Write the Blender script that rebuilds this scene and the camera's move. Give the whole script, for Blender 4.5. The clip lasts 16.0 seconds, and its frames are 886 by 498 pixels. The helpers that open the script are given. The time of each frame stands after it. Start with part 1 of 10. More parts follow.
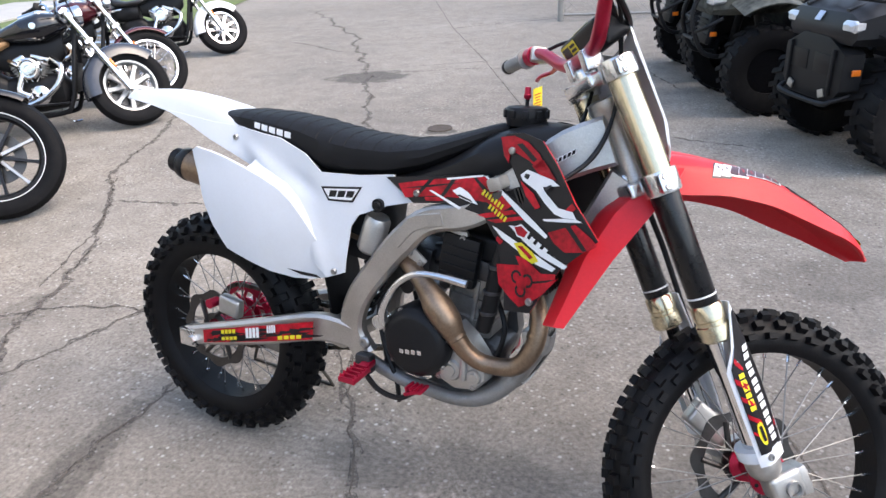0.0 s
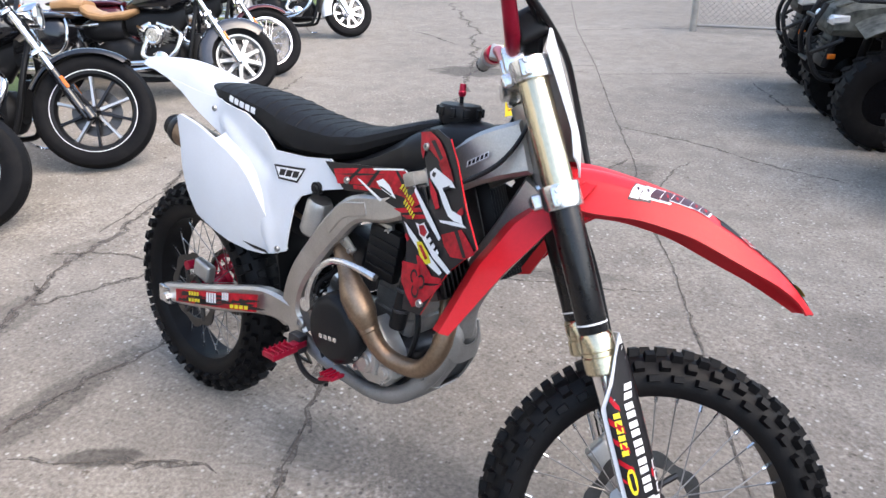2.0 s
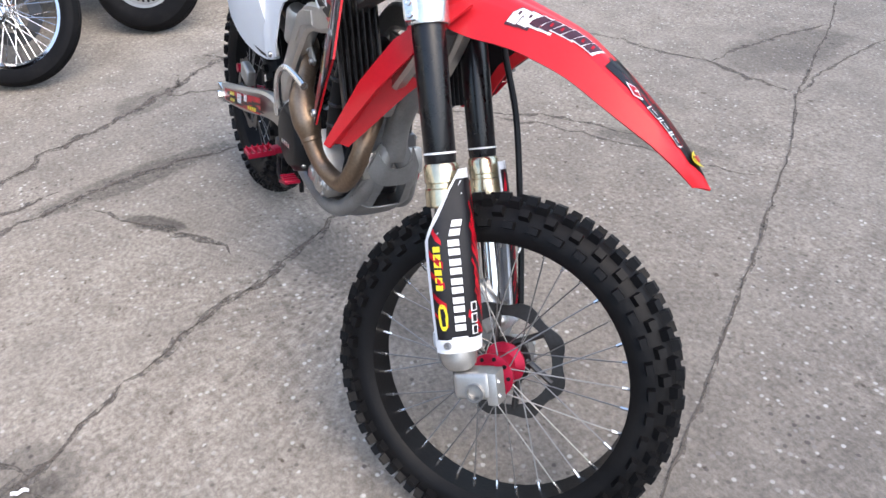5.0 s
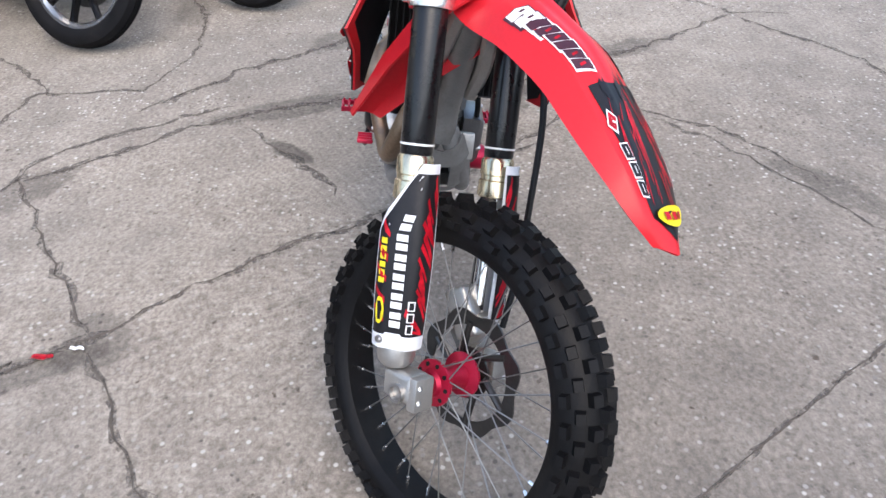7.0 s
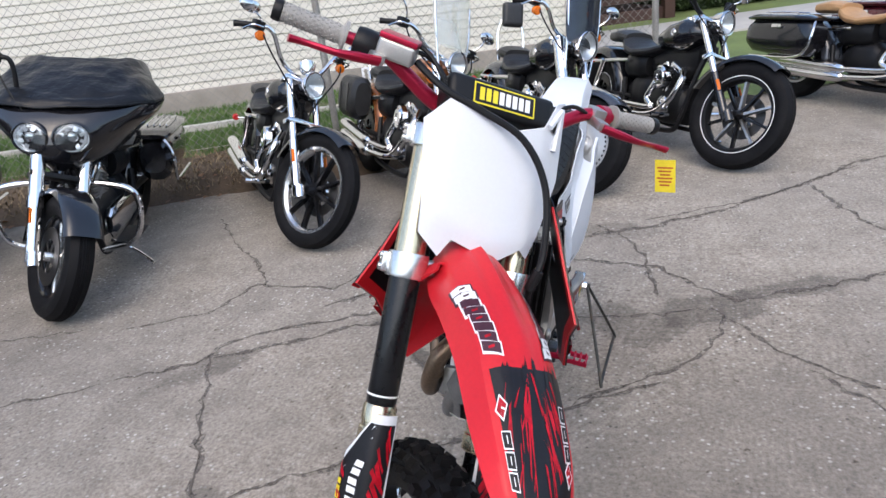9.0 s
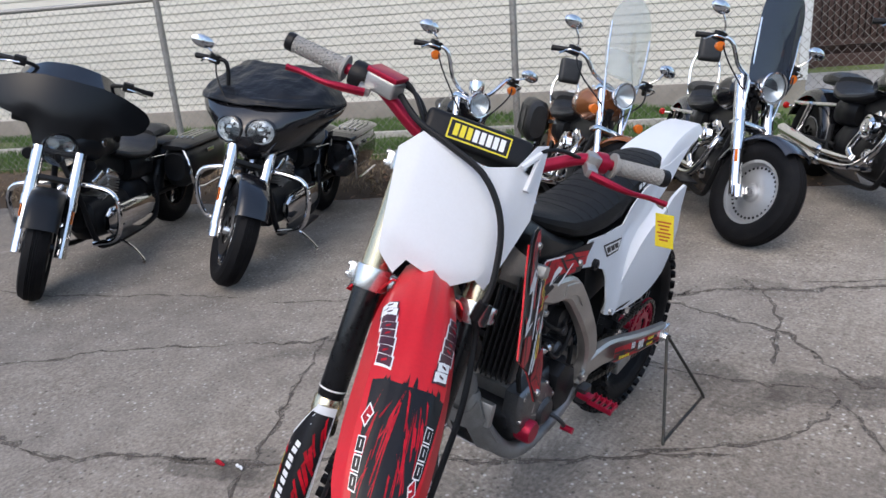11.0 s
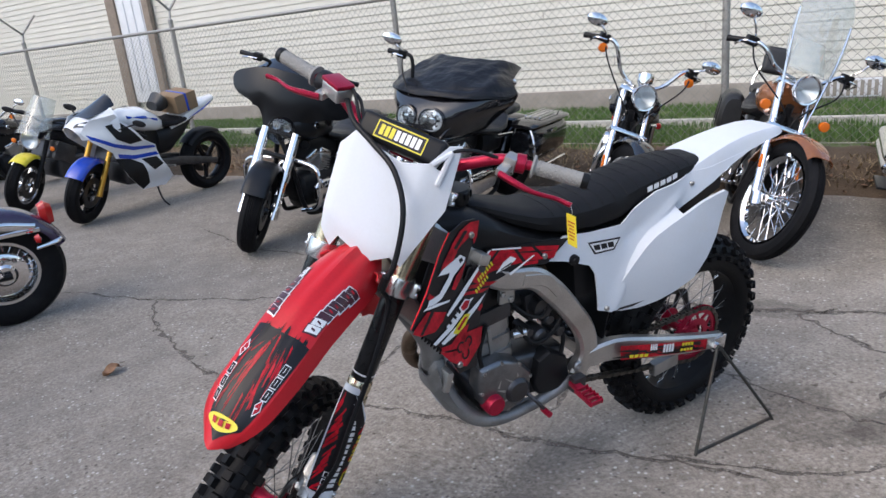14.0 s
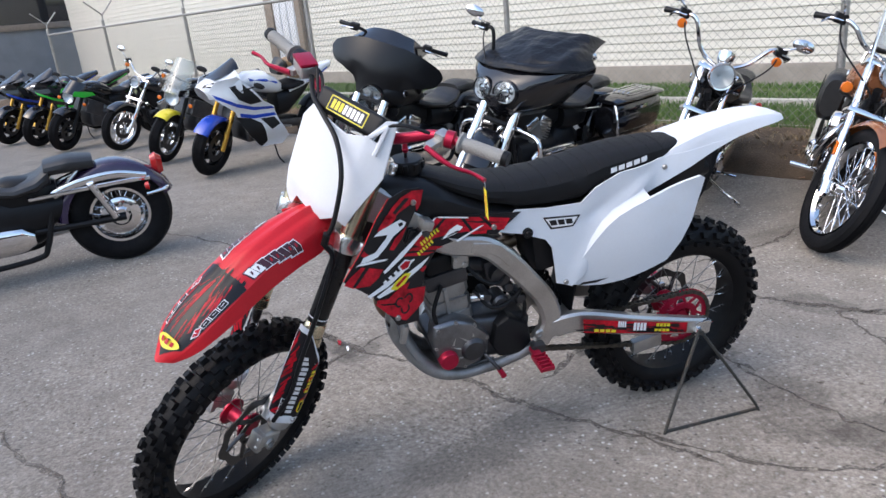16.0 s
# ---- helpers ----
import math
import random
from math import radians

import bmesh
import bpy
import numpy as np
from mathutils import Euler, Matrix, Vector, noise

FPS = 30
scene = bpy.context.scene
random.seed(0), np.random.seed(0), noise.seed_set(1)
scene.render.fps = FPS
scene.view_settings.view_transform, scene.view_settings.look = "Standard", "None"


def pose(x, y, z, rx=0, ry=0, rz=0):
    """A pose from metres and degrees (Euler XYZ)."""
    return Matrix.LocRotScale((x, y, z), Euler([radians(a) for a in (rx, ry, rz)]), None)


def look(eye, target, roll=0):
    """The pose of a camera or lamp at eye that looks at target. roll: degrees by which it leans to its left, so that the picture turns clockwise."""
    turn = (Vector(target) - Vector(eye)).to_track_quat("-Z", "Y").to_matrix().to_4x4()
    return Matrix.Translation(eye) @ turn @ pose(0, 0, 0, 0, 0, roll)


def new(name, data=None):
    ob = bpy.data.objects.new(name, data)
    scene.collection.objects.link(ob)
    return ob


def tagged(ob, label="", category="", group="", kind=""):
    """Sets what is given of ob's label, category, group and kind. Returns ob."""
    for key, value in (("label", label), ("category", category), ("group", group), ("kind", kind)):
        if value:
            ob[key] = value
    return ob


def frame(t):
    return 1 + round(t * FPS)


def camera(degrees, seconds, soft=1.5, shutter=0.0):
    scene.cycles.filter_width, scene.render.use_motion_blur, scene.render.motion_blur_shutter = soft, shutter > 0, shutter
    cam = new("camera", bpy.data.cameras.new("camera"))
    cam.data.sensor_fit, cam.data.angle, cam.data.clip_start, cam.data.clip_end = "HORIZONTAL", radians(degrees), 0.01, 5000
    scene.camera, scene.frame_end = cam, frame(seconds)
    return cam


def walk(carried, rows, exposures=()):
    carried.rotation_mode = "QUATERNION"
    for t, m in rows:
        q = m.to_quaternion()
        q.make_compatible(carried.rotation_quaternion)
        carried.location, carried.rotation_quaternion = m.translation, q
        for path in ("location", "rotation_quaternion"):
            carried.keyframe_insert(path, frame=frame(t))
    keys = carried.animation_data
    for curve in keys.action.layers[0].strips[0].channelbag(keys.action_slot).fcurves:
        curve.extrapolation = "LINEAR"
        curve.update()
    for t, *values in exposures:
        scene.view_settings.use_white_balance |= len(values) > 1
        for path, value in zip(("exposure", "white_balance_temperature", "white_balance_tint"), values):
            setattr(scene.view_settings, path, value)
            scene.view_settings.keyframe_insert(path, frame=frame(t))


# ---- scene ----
EXPOSURE, SKY, SUN = 0.54, 0.256, 0.30
cam = camera(64.7, 16.0)
PATH = [
    (0, (0.682, -1.308, 1.403), (-0.162, 0.292, 0.549), -3.5),
    (0.5, (0.831, -1.299, 1.398), (-0.089, 0.263, 0.554), -2.7),
    (1, (0.911, -1.233, 1.386), (-0.083, 0.274, 0.526), -3.2),
    (1.5, (0.955, -1.115, 1.38), (-0.119, 0.336, 0.519), -1.5),
    (2, (1.044, -1.044, 1.371), (-0.098, 0.362, 0.522), -0.6),
    (2.5, (1.175, -0.986, 1.366), (-0.066, 0.353, 0.549), 0.6),
    (3, (1.222, -0.9, 1.349), (-0.103, 0.348, 0.52), -0.5),
    (3.5, (1.249, -0.788, 1.333), (-0.151, 0.334, 0.45), -1.3),
    (4, (1.349, -0.703, 1.325), (-0.059, 0.309, 0.329), -2.2),
    (4.5, (1.478, -0.629, 1.311), (0.066, 0.268, 0.215), -2.2),
    (5, (1.502, -0.547, 1.29), (0.081, 0.22, 0.109), -2.3),
    (5.2, (1.497, -0.51, 1.28), (0.07, 0.2, 0.071), -1.4),
    (7.3, (1.578, -0.001, 1.294), (-0.022, 0.025, 0.093), -2.1),
    (7.5, (1.556, 0.053, 1.307), (-0.067, 0.022, 0.139), -2.1),
    (8, (1.552, 0.19, 1.337), (-0.133, -0.013, 0.28), -3.7),
    (8.3, (1.562, 0.278, 1.362), (-0.142, -0.072, 0.394), -5.6),
    (8.5, (1.583, 0.337, 1.38), (-0.143, -0.107, 0.473), -5.9),
    (8.9, (1.546, 0.416, 1.386), (-0.213, -0.165, 0.633), -7.5),
    (9, (1.539, 0.429, 1.398), (-0.224, -0.168, 0.667), -6.9),
    (9.5, (1.459, 0.511, 1.405), (-0.307, -0.216, 0.809), -5.8),
    (10, (1.438, 0.609, 1.394), (-0.279, -0.244, 0.825), -4.8),
    (10.2, (1.45, 0.678, 1.396), (-0.222, -0.251, 0.81), -4.6),
    (12.3, (1.285, 1.176, 1.392), (0.002, -0.225, 0.766), -4.9),
    (12.5, (1.274, 1.236, 1.393), (0.038, -0.208, 0.77), -5.1),
    (13, (1.222, 1.341, 1.392), (0.063, -0.175, 0.794), -6.1),
    (13.5, (1.12, 1.426, 1.391), (0.076, -0.169, 0.787), -6.1),
    (14, (1.022, 1.54, 1.393), (0.076, -0.117, 0.795), -6.2),
    (14.5, (0.952, 1.685, 1.391), (0.134, -0.029, 0.765), -5.8),
    (15, (0.855, 1.751, 1.383), (0.114, 0.003, 0.752), -5.6),
    (15.5, (0.745, 1.809, 1.381), (0.056, 0.042, 0.747), -4.7),
    (16, (0.651, 1.905, 1.389), (0.081, 0.099, 0.746), -5.8),
]
walk(cam, [(t, look(eye, target, roll)) for t, eye, target, roll in PATH], [(t, EXPOSURE + e, k, 10) for t, e, k in ((0.0, 0.31, 6630), (2.0, 0.34, 6600), (4.0, 0.28, 6520), (5.2, 0.20, 6430), (7.3, 0.14, 6370), (8.0, 0.12, 6370), (8.6, -0.13, 6350), (9.0, -0.26, 6330), (10.0, -0.52, 6310), (12.4, -0.56, 6280), (13.5, -0.49, 6300), (15.0, -0.26, 6290), (16.0, -0.17, 6290))])

# ---- world and light ----
world = bpy.data.worlds.new("sky")
scene.world = world
world.use_nodes = True
_sky = world.node_tree.nodes.new("ShaderNodeTexSky")
_sky.sky_type, _sky.sun_disc = "NISHITA", False
SUN_X, SUN_Y = 0.95, 0.16
SUN_ELEV, SUN_AZ = radians(52), math.atan2(SUN_X, SUN_Y)
_sky.sun_elevation, _sky.sun_rotation = SUN_ELEV, SUN_AZ
_sky.air_density, _sky.dust_density, _sky.ozone_density = 1.2, 3.0, 1.0
_bg = world.node_tree.nodes["Background"]
_bg.inputs[1].default_value = SKY
world.node_tree.links.new(_sky.outputs[0], _bg.inputs[0])
_sun = bpy.data.lights.new("sun", "SUN")
_sun.energy, _sun.angle, _sun.color = SUN, radians(62), (1.0, 0.97, 0.93)
sun_lamp = new("sun", _sun)
sun_lamp.matrix_world = look((SUN_X * math.cos(SUN_ELEV) * 20, SUN_Y * math.cos(SUN_ELEV) * 20, math.sin(SUN_ELEV) * 20), (0, 0, 0))


# ---- mesh helpers ----
def part(name, bm, material, parent=None, label="", m=None, sharp=35, data=None):
    """One mesh object from a bmesh (or from ready mesh data) under its parent."""
    if data is None:
        bmesh.ops.recalc_face_normals(bm, faces=bm.faces)
        data = bpy.data.meshes.new(name)
        bm.to_mesh(data)
        bm.free()
        for p in data.polygons:
            p.use_smooth = True
        data.set_sharp_from_angle(angle=radians(sharp))
        data.materials.append(material)
    ob = new(name, data)
    if parent is not None:
        ob.parent = parent
    if m is not None:
        ob.matrix_basis = m
    if label:
        ob["label"] = label
    return ob


def thing(name, label, category, m=None, group="", kind=""):
    ob = new(name)
    ob.empty_display_size = 0.1
    if m is not None:
        ob.matrix_basis = m
    return tagged(ob, label, category, group, kind)


def B():
    return bmesh.new()


def mesh_into(bm, verts, faces):
    vs = [bm.verts.new(v) for v in verts]
    for f in faces:
        if len(set(f)) > 2:
            try:
                bm.faces.new([vs[i] for i in f])
            except ValueError:
                pass
    return vs


def spline(pts, k=6):
    """Catmull-Rom through the points."""
    p = [Vector(q) for q in pts]
    if len(p) < 3 or k < 2:
        return p
    p = [2 * p[0] - p[1]] + p + [2 * p[-1] - p[-2]]
    out = []
    for i in range(1, len(p) - 2):
        a, b, c, d = p[i - 1:i + 3]
        for j in range(k):
            t = j / k
            out.append(0.5 * (2 * b + (c - a) * t + (2 * a - 5 * b + 4 * c - d) * t * t + (3 * b - a - 3 * c + d) * t ** 3))
    return out + [p[-2]]


def tube(bm, pts, r, n=10, k=6, flat=1.0):
    """A round bar swept along a spline; r is one radius or one per given point."""
    path = spline(pts, k)
    if isinstance(r, (list, tuple)):
        rs = np.interp(np.linspace(0, len(pts) - 1, len(path)), range(len(pts)), r)
    else:
        rs = [r] * len(path)
    tan = [(path[min(i + 1, len(path) - 1)] - path[max(i - 1, 0)]).normalized() for i in range(len(path))]
    side = tan[0].orthogonal().normalized()
    if abs(tan[0].y) < 0.9:
        side = tan[0].cross(Vector((0, 1, 0))).normalized()
    verts, faces = [], []
    for i, p in enumerate(path):
        side = (side - tan[i] * side.dot(tan[i])).normalized()
        up = tan[i].cross(side)
        for j in range(n):
            a = 2 * math.pi * j / n
            verts.append(p + (side * math.cos(a) + up * math.sin(a) * flat) * rs[i])
    for i in range(len(path) - 1):
        for j in range(n):
            a, b = i * n + j, i * n + (j + 1) % n
            faces.append((a, b, b + n, a + n))
    faces += [tuple(range(n - 1, -1, -1)), tuple(range((len(path) - 1) * n, len(path) * n))]
    mesh_into(bm, verts, faces)
    return bm


def lathe(bm, prof, n=32, m=None, closed=False, cap=True):
    """Turns a profile of (radius, height) about z; m places it."""
    m = m or Matrix()
    k, verts, faces = len(prof), [], []
    for j in range(n):
        a = 2 * math.pi * j / n
        for r, h in prof:
            verts.append(m @ Vector((r * math.cos(a), r * math.sin(a), h)))
    for j in range(n):
        for i in range(k if closed else k - 1):
            a, b = j * k + i, j * k + (i + 1) % k
            c, d = ((j + 1) % n) * k + (i + 1) % k, ((j + 1) % n) * k + i
            faces.append((a, b, c, d))
    if not closed and cap:
        for i in (0, k - 1):
            if prof[i][0] > 1e-4:
                faces.append(tuple(j * k + i for j in range(n)))
    mesh_into(bm, verts, faces)
    if not closed:
        bmesh.ops.remove_doubles(bm, verts=bm.verts, dist=1e-5)
    return bm


def boxy(bm, size, m=None, bevel=0.0, seg=2, taper=1.0):
    m = m or Matrix()
    sx, sy, sz = (s / 2 for s in size)
    v = []
    for z, t in ((-sz, 1), (sz, taper)):
        for x, y in ((-sx, -sy), (sx, -sy), (sx, sy), (-sx, sy)):
            v.append(m @ Vector((x * t, y * t, z)))
    vs = mesh_into(bm, v, [(3, 2, 1, 0), (4, 5, 6, 7), (0, 1, 5, 4), (1, 2, 6, 5), (2, 3, 7, 6), (3, 0, 4, 7)])
    if bevel > 0:
        es = list({e for w in vs for e in w.link_edges})
        bmesh.ops.bevel(bm, geom=es, offset=bevel, segments=seg, affect="EDGES", profile=0.6)
    return bm


def loft(bm, rings, caps=True, closed=True):
    n, verts, faces = len(rings[0]), [Vector(p) for ring in rings for p in ring], []
    for i in range(len(rings) - 1):
        for j in range(n if closed else n - 1):
            a, b = i * n + j, i * n + (j + 1) % n
            faces.append((a, b, b + n, a + n))
    if caps and closed:
        faces += [tuple(range(n - 1, -1, -1)), tuple(range((len(rings) - 1) * n, len(rings) * n))]
    mesh_into(bm, verts, faces)
    return bm


def panel(bm, outline, depth, thick=0.0, step=0.03, side=1.0, off=0.0):
    """A plate cut to an outline in x and z, whose y follows depth(x, z)."""
    b2 = bmesh.new()
    f0 = b2.faces.new([b2.verts.new((x, 0, z)) for x, z in outline])
    f0.normal_update()
    bmesh.ops.triangulate(b2, faces=[f0])
    for axis, n in ((0, Vector((1, 0, 0))), (2, Vector((0, 0, 1)))):
        lo, hi = min(o[axis // 2] for o in outline), max(o[axis // 2] for o in outline)
        for i in range(1, int((hi - lo) / step) + 1):
            bmesh.ops.bisect_plane(b2, geom=b2.verts[:] + b2.edges[:] + b2.faces[:], plane_co=n * (lo + i * step), plane_no=n, dist=1e-5)
    b2.verts.index_update()
    flat = [(v.co.x, v.co.z) for v in b2.verts]
    tris = [[v.index for v in f.verts] for f in b2.faces]
    rim = [(e.verts[0].index, e.verts[1].index) for e in b2.edges if len(e.link_faces) == 1]
    b2.free()
    k = len(flat)
    verts = [Vector((x, side * (depth(x, z) + off), z)) for x, z in flat]
    if thick:
        verts += [v - Vector((0, side * thick, 0)) for v in verts]
        tris += [[i + k for i in f[::-1]] for f in tris] + [[a, c, c + k, a + k] for a, c in rim]
    mesh_into(bm, verts, tris)
    return bm


def sheet(bm, f, u0, u1, v0, v1, nu, nv, thick=0.0, off=0.0):
    """The patch f(u, v), lifted by off along its normal, as a closed slab or a skin."""
    def pt(u, v, o):
        e = 1e-3
        a, b = f(u + e, v) - f(u - e, v), f(u, v + e) - f(u, v - e)
        return f(u, v) + a.cross(b).normalized() * o
    layers = [off] if not thick else [off, off - thick]
    verts, faces = [], []
    for o in layers:
        for i in range(nu + 1):
            for j in range(nv + 1):
                verts.append(pt(u0 + (u1 - u0) * i / nu, v0 + (v1 - v0) * j / nv, o))
    w, s = nv + 1, (nu + 1) * (nv + 1)
    for i in range(nu):
        for j in range(nv):
            a = i * w + j
            faces.append((a, a + 1, a + w + 1, a + w))
            if thick:
                faces.append((s + a, s + a + w, s + a + w + 1, s + a + 1))
    if thick:
        ring = [i * w for i in range(nu)] + [nu * w + j for j in range(nv)] + [i * w + nv for i in range(nu, 0, -1)] + [j for j in range(nv, 0, -1)]
        for a, b in zip(ring, ring[1:] + ring[:1]):
            faces.append((a, b, s + b, s + a))
    mesh_into(bm, verts, faces)
    return bm


def quad_on(bm, f, corners, off=0.0012, n=4):
    """A sticker with four corners in u, v laid on the patch f."""
    (a, b, c, d), verts, faces = corners, [], []
    for i in range(n + 1):
        for j in range(n + 1):
            s, t = i / n, j / n
            u = (a[0] * (1 - s) + b[0] * s) * (1 - t) + (d[0] * (1 - s) + c[0] * s) * t
            v = (a[1] * (1 - s) + b[1] * s) * (1 - t) + (d[1] * (1 - s) + c[1] * s) * t
            e = 1e-3
            nrm = (f(u + e, v) - f(u - e, v)).cross(f(u, v + e) - f(u, v - e)).normalized()
            verts.append(f(u, v) + nrm * off)
    for i in range(n):
        for j in range(n):
            k = i * (n + 1) + j
            faces.append((k, k + 1, k + n + 2, k + n + 1))
    mesh_into(bm, verts, faces)
    return bm


def disc_on(bm, f, u, v, ru, rv, off=0.0015, n=20, tilt=0.0):
    e, verts = 1e-3, []
    for j in range(n):
        a = 2 * math.pi * j / n
        x, y = ru * math.cos(a), rv * math.sin(a)
        uu, vv = u + x * math.cos(tilt) - y * math.sin(tilt), v + x * math.sin(tilt) + y * math.cos(tilt)
        nrm = (f(uu + e, vv) - f(uu - e, vv)).cross(f(uu, vv + e) - f(uu, vv - e)).normalized()
        verts.append(f(uu, vv) + nrm * off)
    mesh_into(bm, verts, [tuple(range(n))])
    return bm


def between(a, b):
    """The pose that lays +z from a to b, and the length."""
    a, b = Vector(a), Vector(b)
    d = b - a
    return Matrix.Translation(a) @ d.to_track_quat("Z", "Y").to_matrix().to_4x4(), d.length


def rod(bm, a, b, r, n=8, r2=None):
    m, l = between(a, b)
    return lathe(bm, [(r, 0), (r if r2 is None else r2, l)], n, m)


_stick = {}


def stick(name, parent, a, b, r, material, n=6, label=""):
    """A straight bar as an object of its own on a shared unit mesh."""
    key = (material.name, n)
    if key not in _stick:
        bm = lathe(bmesh.new(), [(1, 0), (1, 1)], n)
        ob = part(name, bm, material)
        _stick[key] = ob.data
        bpy.data.objects.remove(ob)
    m, l = between(a, b)
    return part(name, None, material, parent, label, m @ Matrix.Diagonal((r, r, l, 1)), data=_stick[key])


# wheel axis along y
ROT_Y = Matrix.Rotation(radians(-90), 4, "X")


def bolt(bm, at, n, r=0.008, h=0.006):
    m, _ = between(at, Vector(at) + Vector(n))
    lathe(bm, [(r, -0.002), (r, h * 0.6), (r * 0.8, h), (r * 0.45, h), (r * 0.4, h * 0.5), (0, h * 0.5)], 12, m)


# ---- materials ----
def mat(name, col, rough=0.5, metal=0.0, var=0.12, scale=12.0, fine=160.0, bump=0.0, coat=0.0, spec=0.5, grime=None, grime_amt=0.35, rand=0.0, alpha=1.0, trans=0.0, emit=0.0):
    m = bpy.data.materials.new(name)
    m.use_nodes = True
    nt = m.node_tree
    p = nt.nodes["Principled BSDF"]
    p.inputs["Metallic"].default_value = metal
    p.inputs["Specular IOR Level"].default_value = spec
    p.inputs["Coat Weight"].default_value = coat
    p.inputs["Coat Roughness"].default_value = 0.08
    p.inputs["Transmission Weight"].default_value = trans
    p.inputs["Alpha"].default_value = alpha
    tc = nt.nodes.new("ShaderNodeTexCoord")
    big, sml = nt.nodes.new("ShaderNodeTexNoise"), nt.nodes.new("ShaderNodeTexNoise")
    for nd, s, d in ((big, scale, 4), (sml, fine, 3)):
        nd.inputs["Scale"].default_value, nd.inputs["Detail"].default_value = s, d
        nt.links.new(tc.outputs["Object"], nd.inputs["Vector"])
    mixf = nt.nodes.new("ShaderNodeMath")
    mixf.operation = "MULTIPLY_ADD"
    mixf.inputs[1].default_value = 0.65
    nt.links.new(big.outputs["Fac"], mixf.inputs[0])
    sc = nt.nodes.new("ShaderNodeMath")
    sc.operation, sc.inputs[1].default_value = "MULTIPLY", 0.35
    nt.links.new(sml.outputs["Fac"], sc.inputs[0])
    nt.links.new(sc.outputs[0], mixf.inputs[2])
    ramp = nt.nodes.new("ShaderNodeValToRGB")
    lo = [max(0, c * (1 - var)) for c in col]
    hi = [min(1, c * (1 + var)) for c in col]
    ramp.color_ramp.elements[0].position, ramp.color_ramp.elements[1].position = 0.3, 0.7
    ramp.color_ramp.elements[0].color, ramp.color_ramp.elements[1].color = (*lo, 1), (*hi, 1)
    nt.links.new(mixf.outputs[0], ramp.inputs[0])
    out = ramp.outputs[0]
    if rand:
        oi = nt.nodes.new("ShaderNodeObjectInfo")
        hs = nt.nodes.new("ShaderNodeHueSaturation")
        mr = nt.nodes.new("ShaderNodeMapRange")
        mr.inputs[3].default_value, mr.inputs[4].default_value = 1 - rand, 1 + rand
        nt.links.new(oi.outputs["Random"], mr.inputs[0])
        nt.links.new(mr.outputs[0], hs.inputs["Value"])
        nt.links.new(out, hs.inputs["Color"])
        out = hs.outputs[0]
    if grime:
        g = nt.nodes.new("ShaderNodeTexNoise")
        g.inputs["Scale"].default_value, g.inputs["Detail"].default_value, g.inputs["Roughness"].default_value = scale * 0.6, 8, 0.7
        nt.links.new(tc.outputs["Object"], g.inputs["Vector"])
        gr = nt.nodes.new("ShaderNodeValToRGB")
        gr.color_ramp.elements[0].position, gr.color_ramp.elements[1].position = 0.5, 0.72
        gr.color_ramp.elements[1].color = (grime_amt,) * 3 + (1,)
        nt.links.new(g.outputs["Fac"], gr.inputs[0])
        mx = nt.nodes.new("ShaderNodeMix")
        mx.data_type = "RGBA"
        nt.links.new(gr.outputs[0], mx.inputs[0])
        nt.links.new(out, mx.inputs[6])
        mx.inputs[7].default_value = (*grime, 1)
        out = mx.outputs[2]
    nt.links.new(out, p.inputs["Base Color"])
    rr = nt.nodes.new("ShaderNodeMapRange")
    rr.inputs[3].default_value, rr.inputs[4].default_value = max(0.02, rough * 0.8), min(1, rough * 1.2)
    nt.links.new(mixf.outputs[0], rr.inputs[0])
    nt.links.new(rr.outputs[0], p.inputs["Roughness"])
    if bump:
        bn = nt.nodes.new("ShaderNodeBump")
        bn.inputs["Strength"].default_value, bn.inputs["Distance"].default_value = 1.0, bump
        nt.links.new(sml.outputs["Fac"], bn.inputs["Height"])
        nt.links.new(bn.outputs[0], p.inputs["Normal"])
    if emit:
        p.inputs["Emission Strength"].default_value = emit
    return m


rubber = mat("rubber", (0.0075, 0.0075, 0.0085), 0.62, var=0.3, scale=14, fine=240, bump=0.0006, spec=0.12, grime=(0.030, 0.027, 0.024), grime_amt=0.3)
knob_rubber = mat("knobby_rubber", (0.0055, 0.0054, 0.006), 0.50, var=0.35, scale=10, fine=200, bump=0.0005, spec=0.16, grime=(0.026, 0.024, 0.021), grime_amt=0.25)
black_plastic = mat("black_plastic", (0.010, 0.010, 0.011), 0.40, spec=0.22, var=0.2, scale=10, bump=0.0002)
black_gloss = mat("black_paint", (0.008, 0.008, 0.010), 0.12, var=0.3, coat=0.6, scale=6)
black_matte = mat("satin_black_paint", (0.009, 0.0095, 0.011), 0.32, spec=0.32, var=0.15, scale=5)
seat_vinyl = mat("seat_vinyl", (0.009, 0.009, 0.010), 0.6, spec=0.2, var=0.25, scale=30, fine=900, bump=0.0004)
white_plastic = mat("white_plastic", (0.69, 0.71, 0.745), 0.36, var=0.03, spec=0.35, scale=8, bump=0.00015, grime=(0.64, 0.63, 0.61), grime_amt=0.35)
red_plastic = mat("red_plastic", (0.56, 0.017, 0.026), 0.33, var=0.10, scale=7, bump=0.00015, spec=0.28)
red_sticker = mat("red_sticker", (0.40, 0.006, 0.017), 0.32, var=0.65, scale=30, fine=110, spec=0.25)
dark_sticker = mat("black_sticker", (0.010, 0.009, 0.011), 0.34, var=0.3, scale=30, spec=0.3)
white_sticker = mat("white_sticker", (0.80, 0.80, 0.80), 0.32, var=0.04, scale=25, coat=0.2)
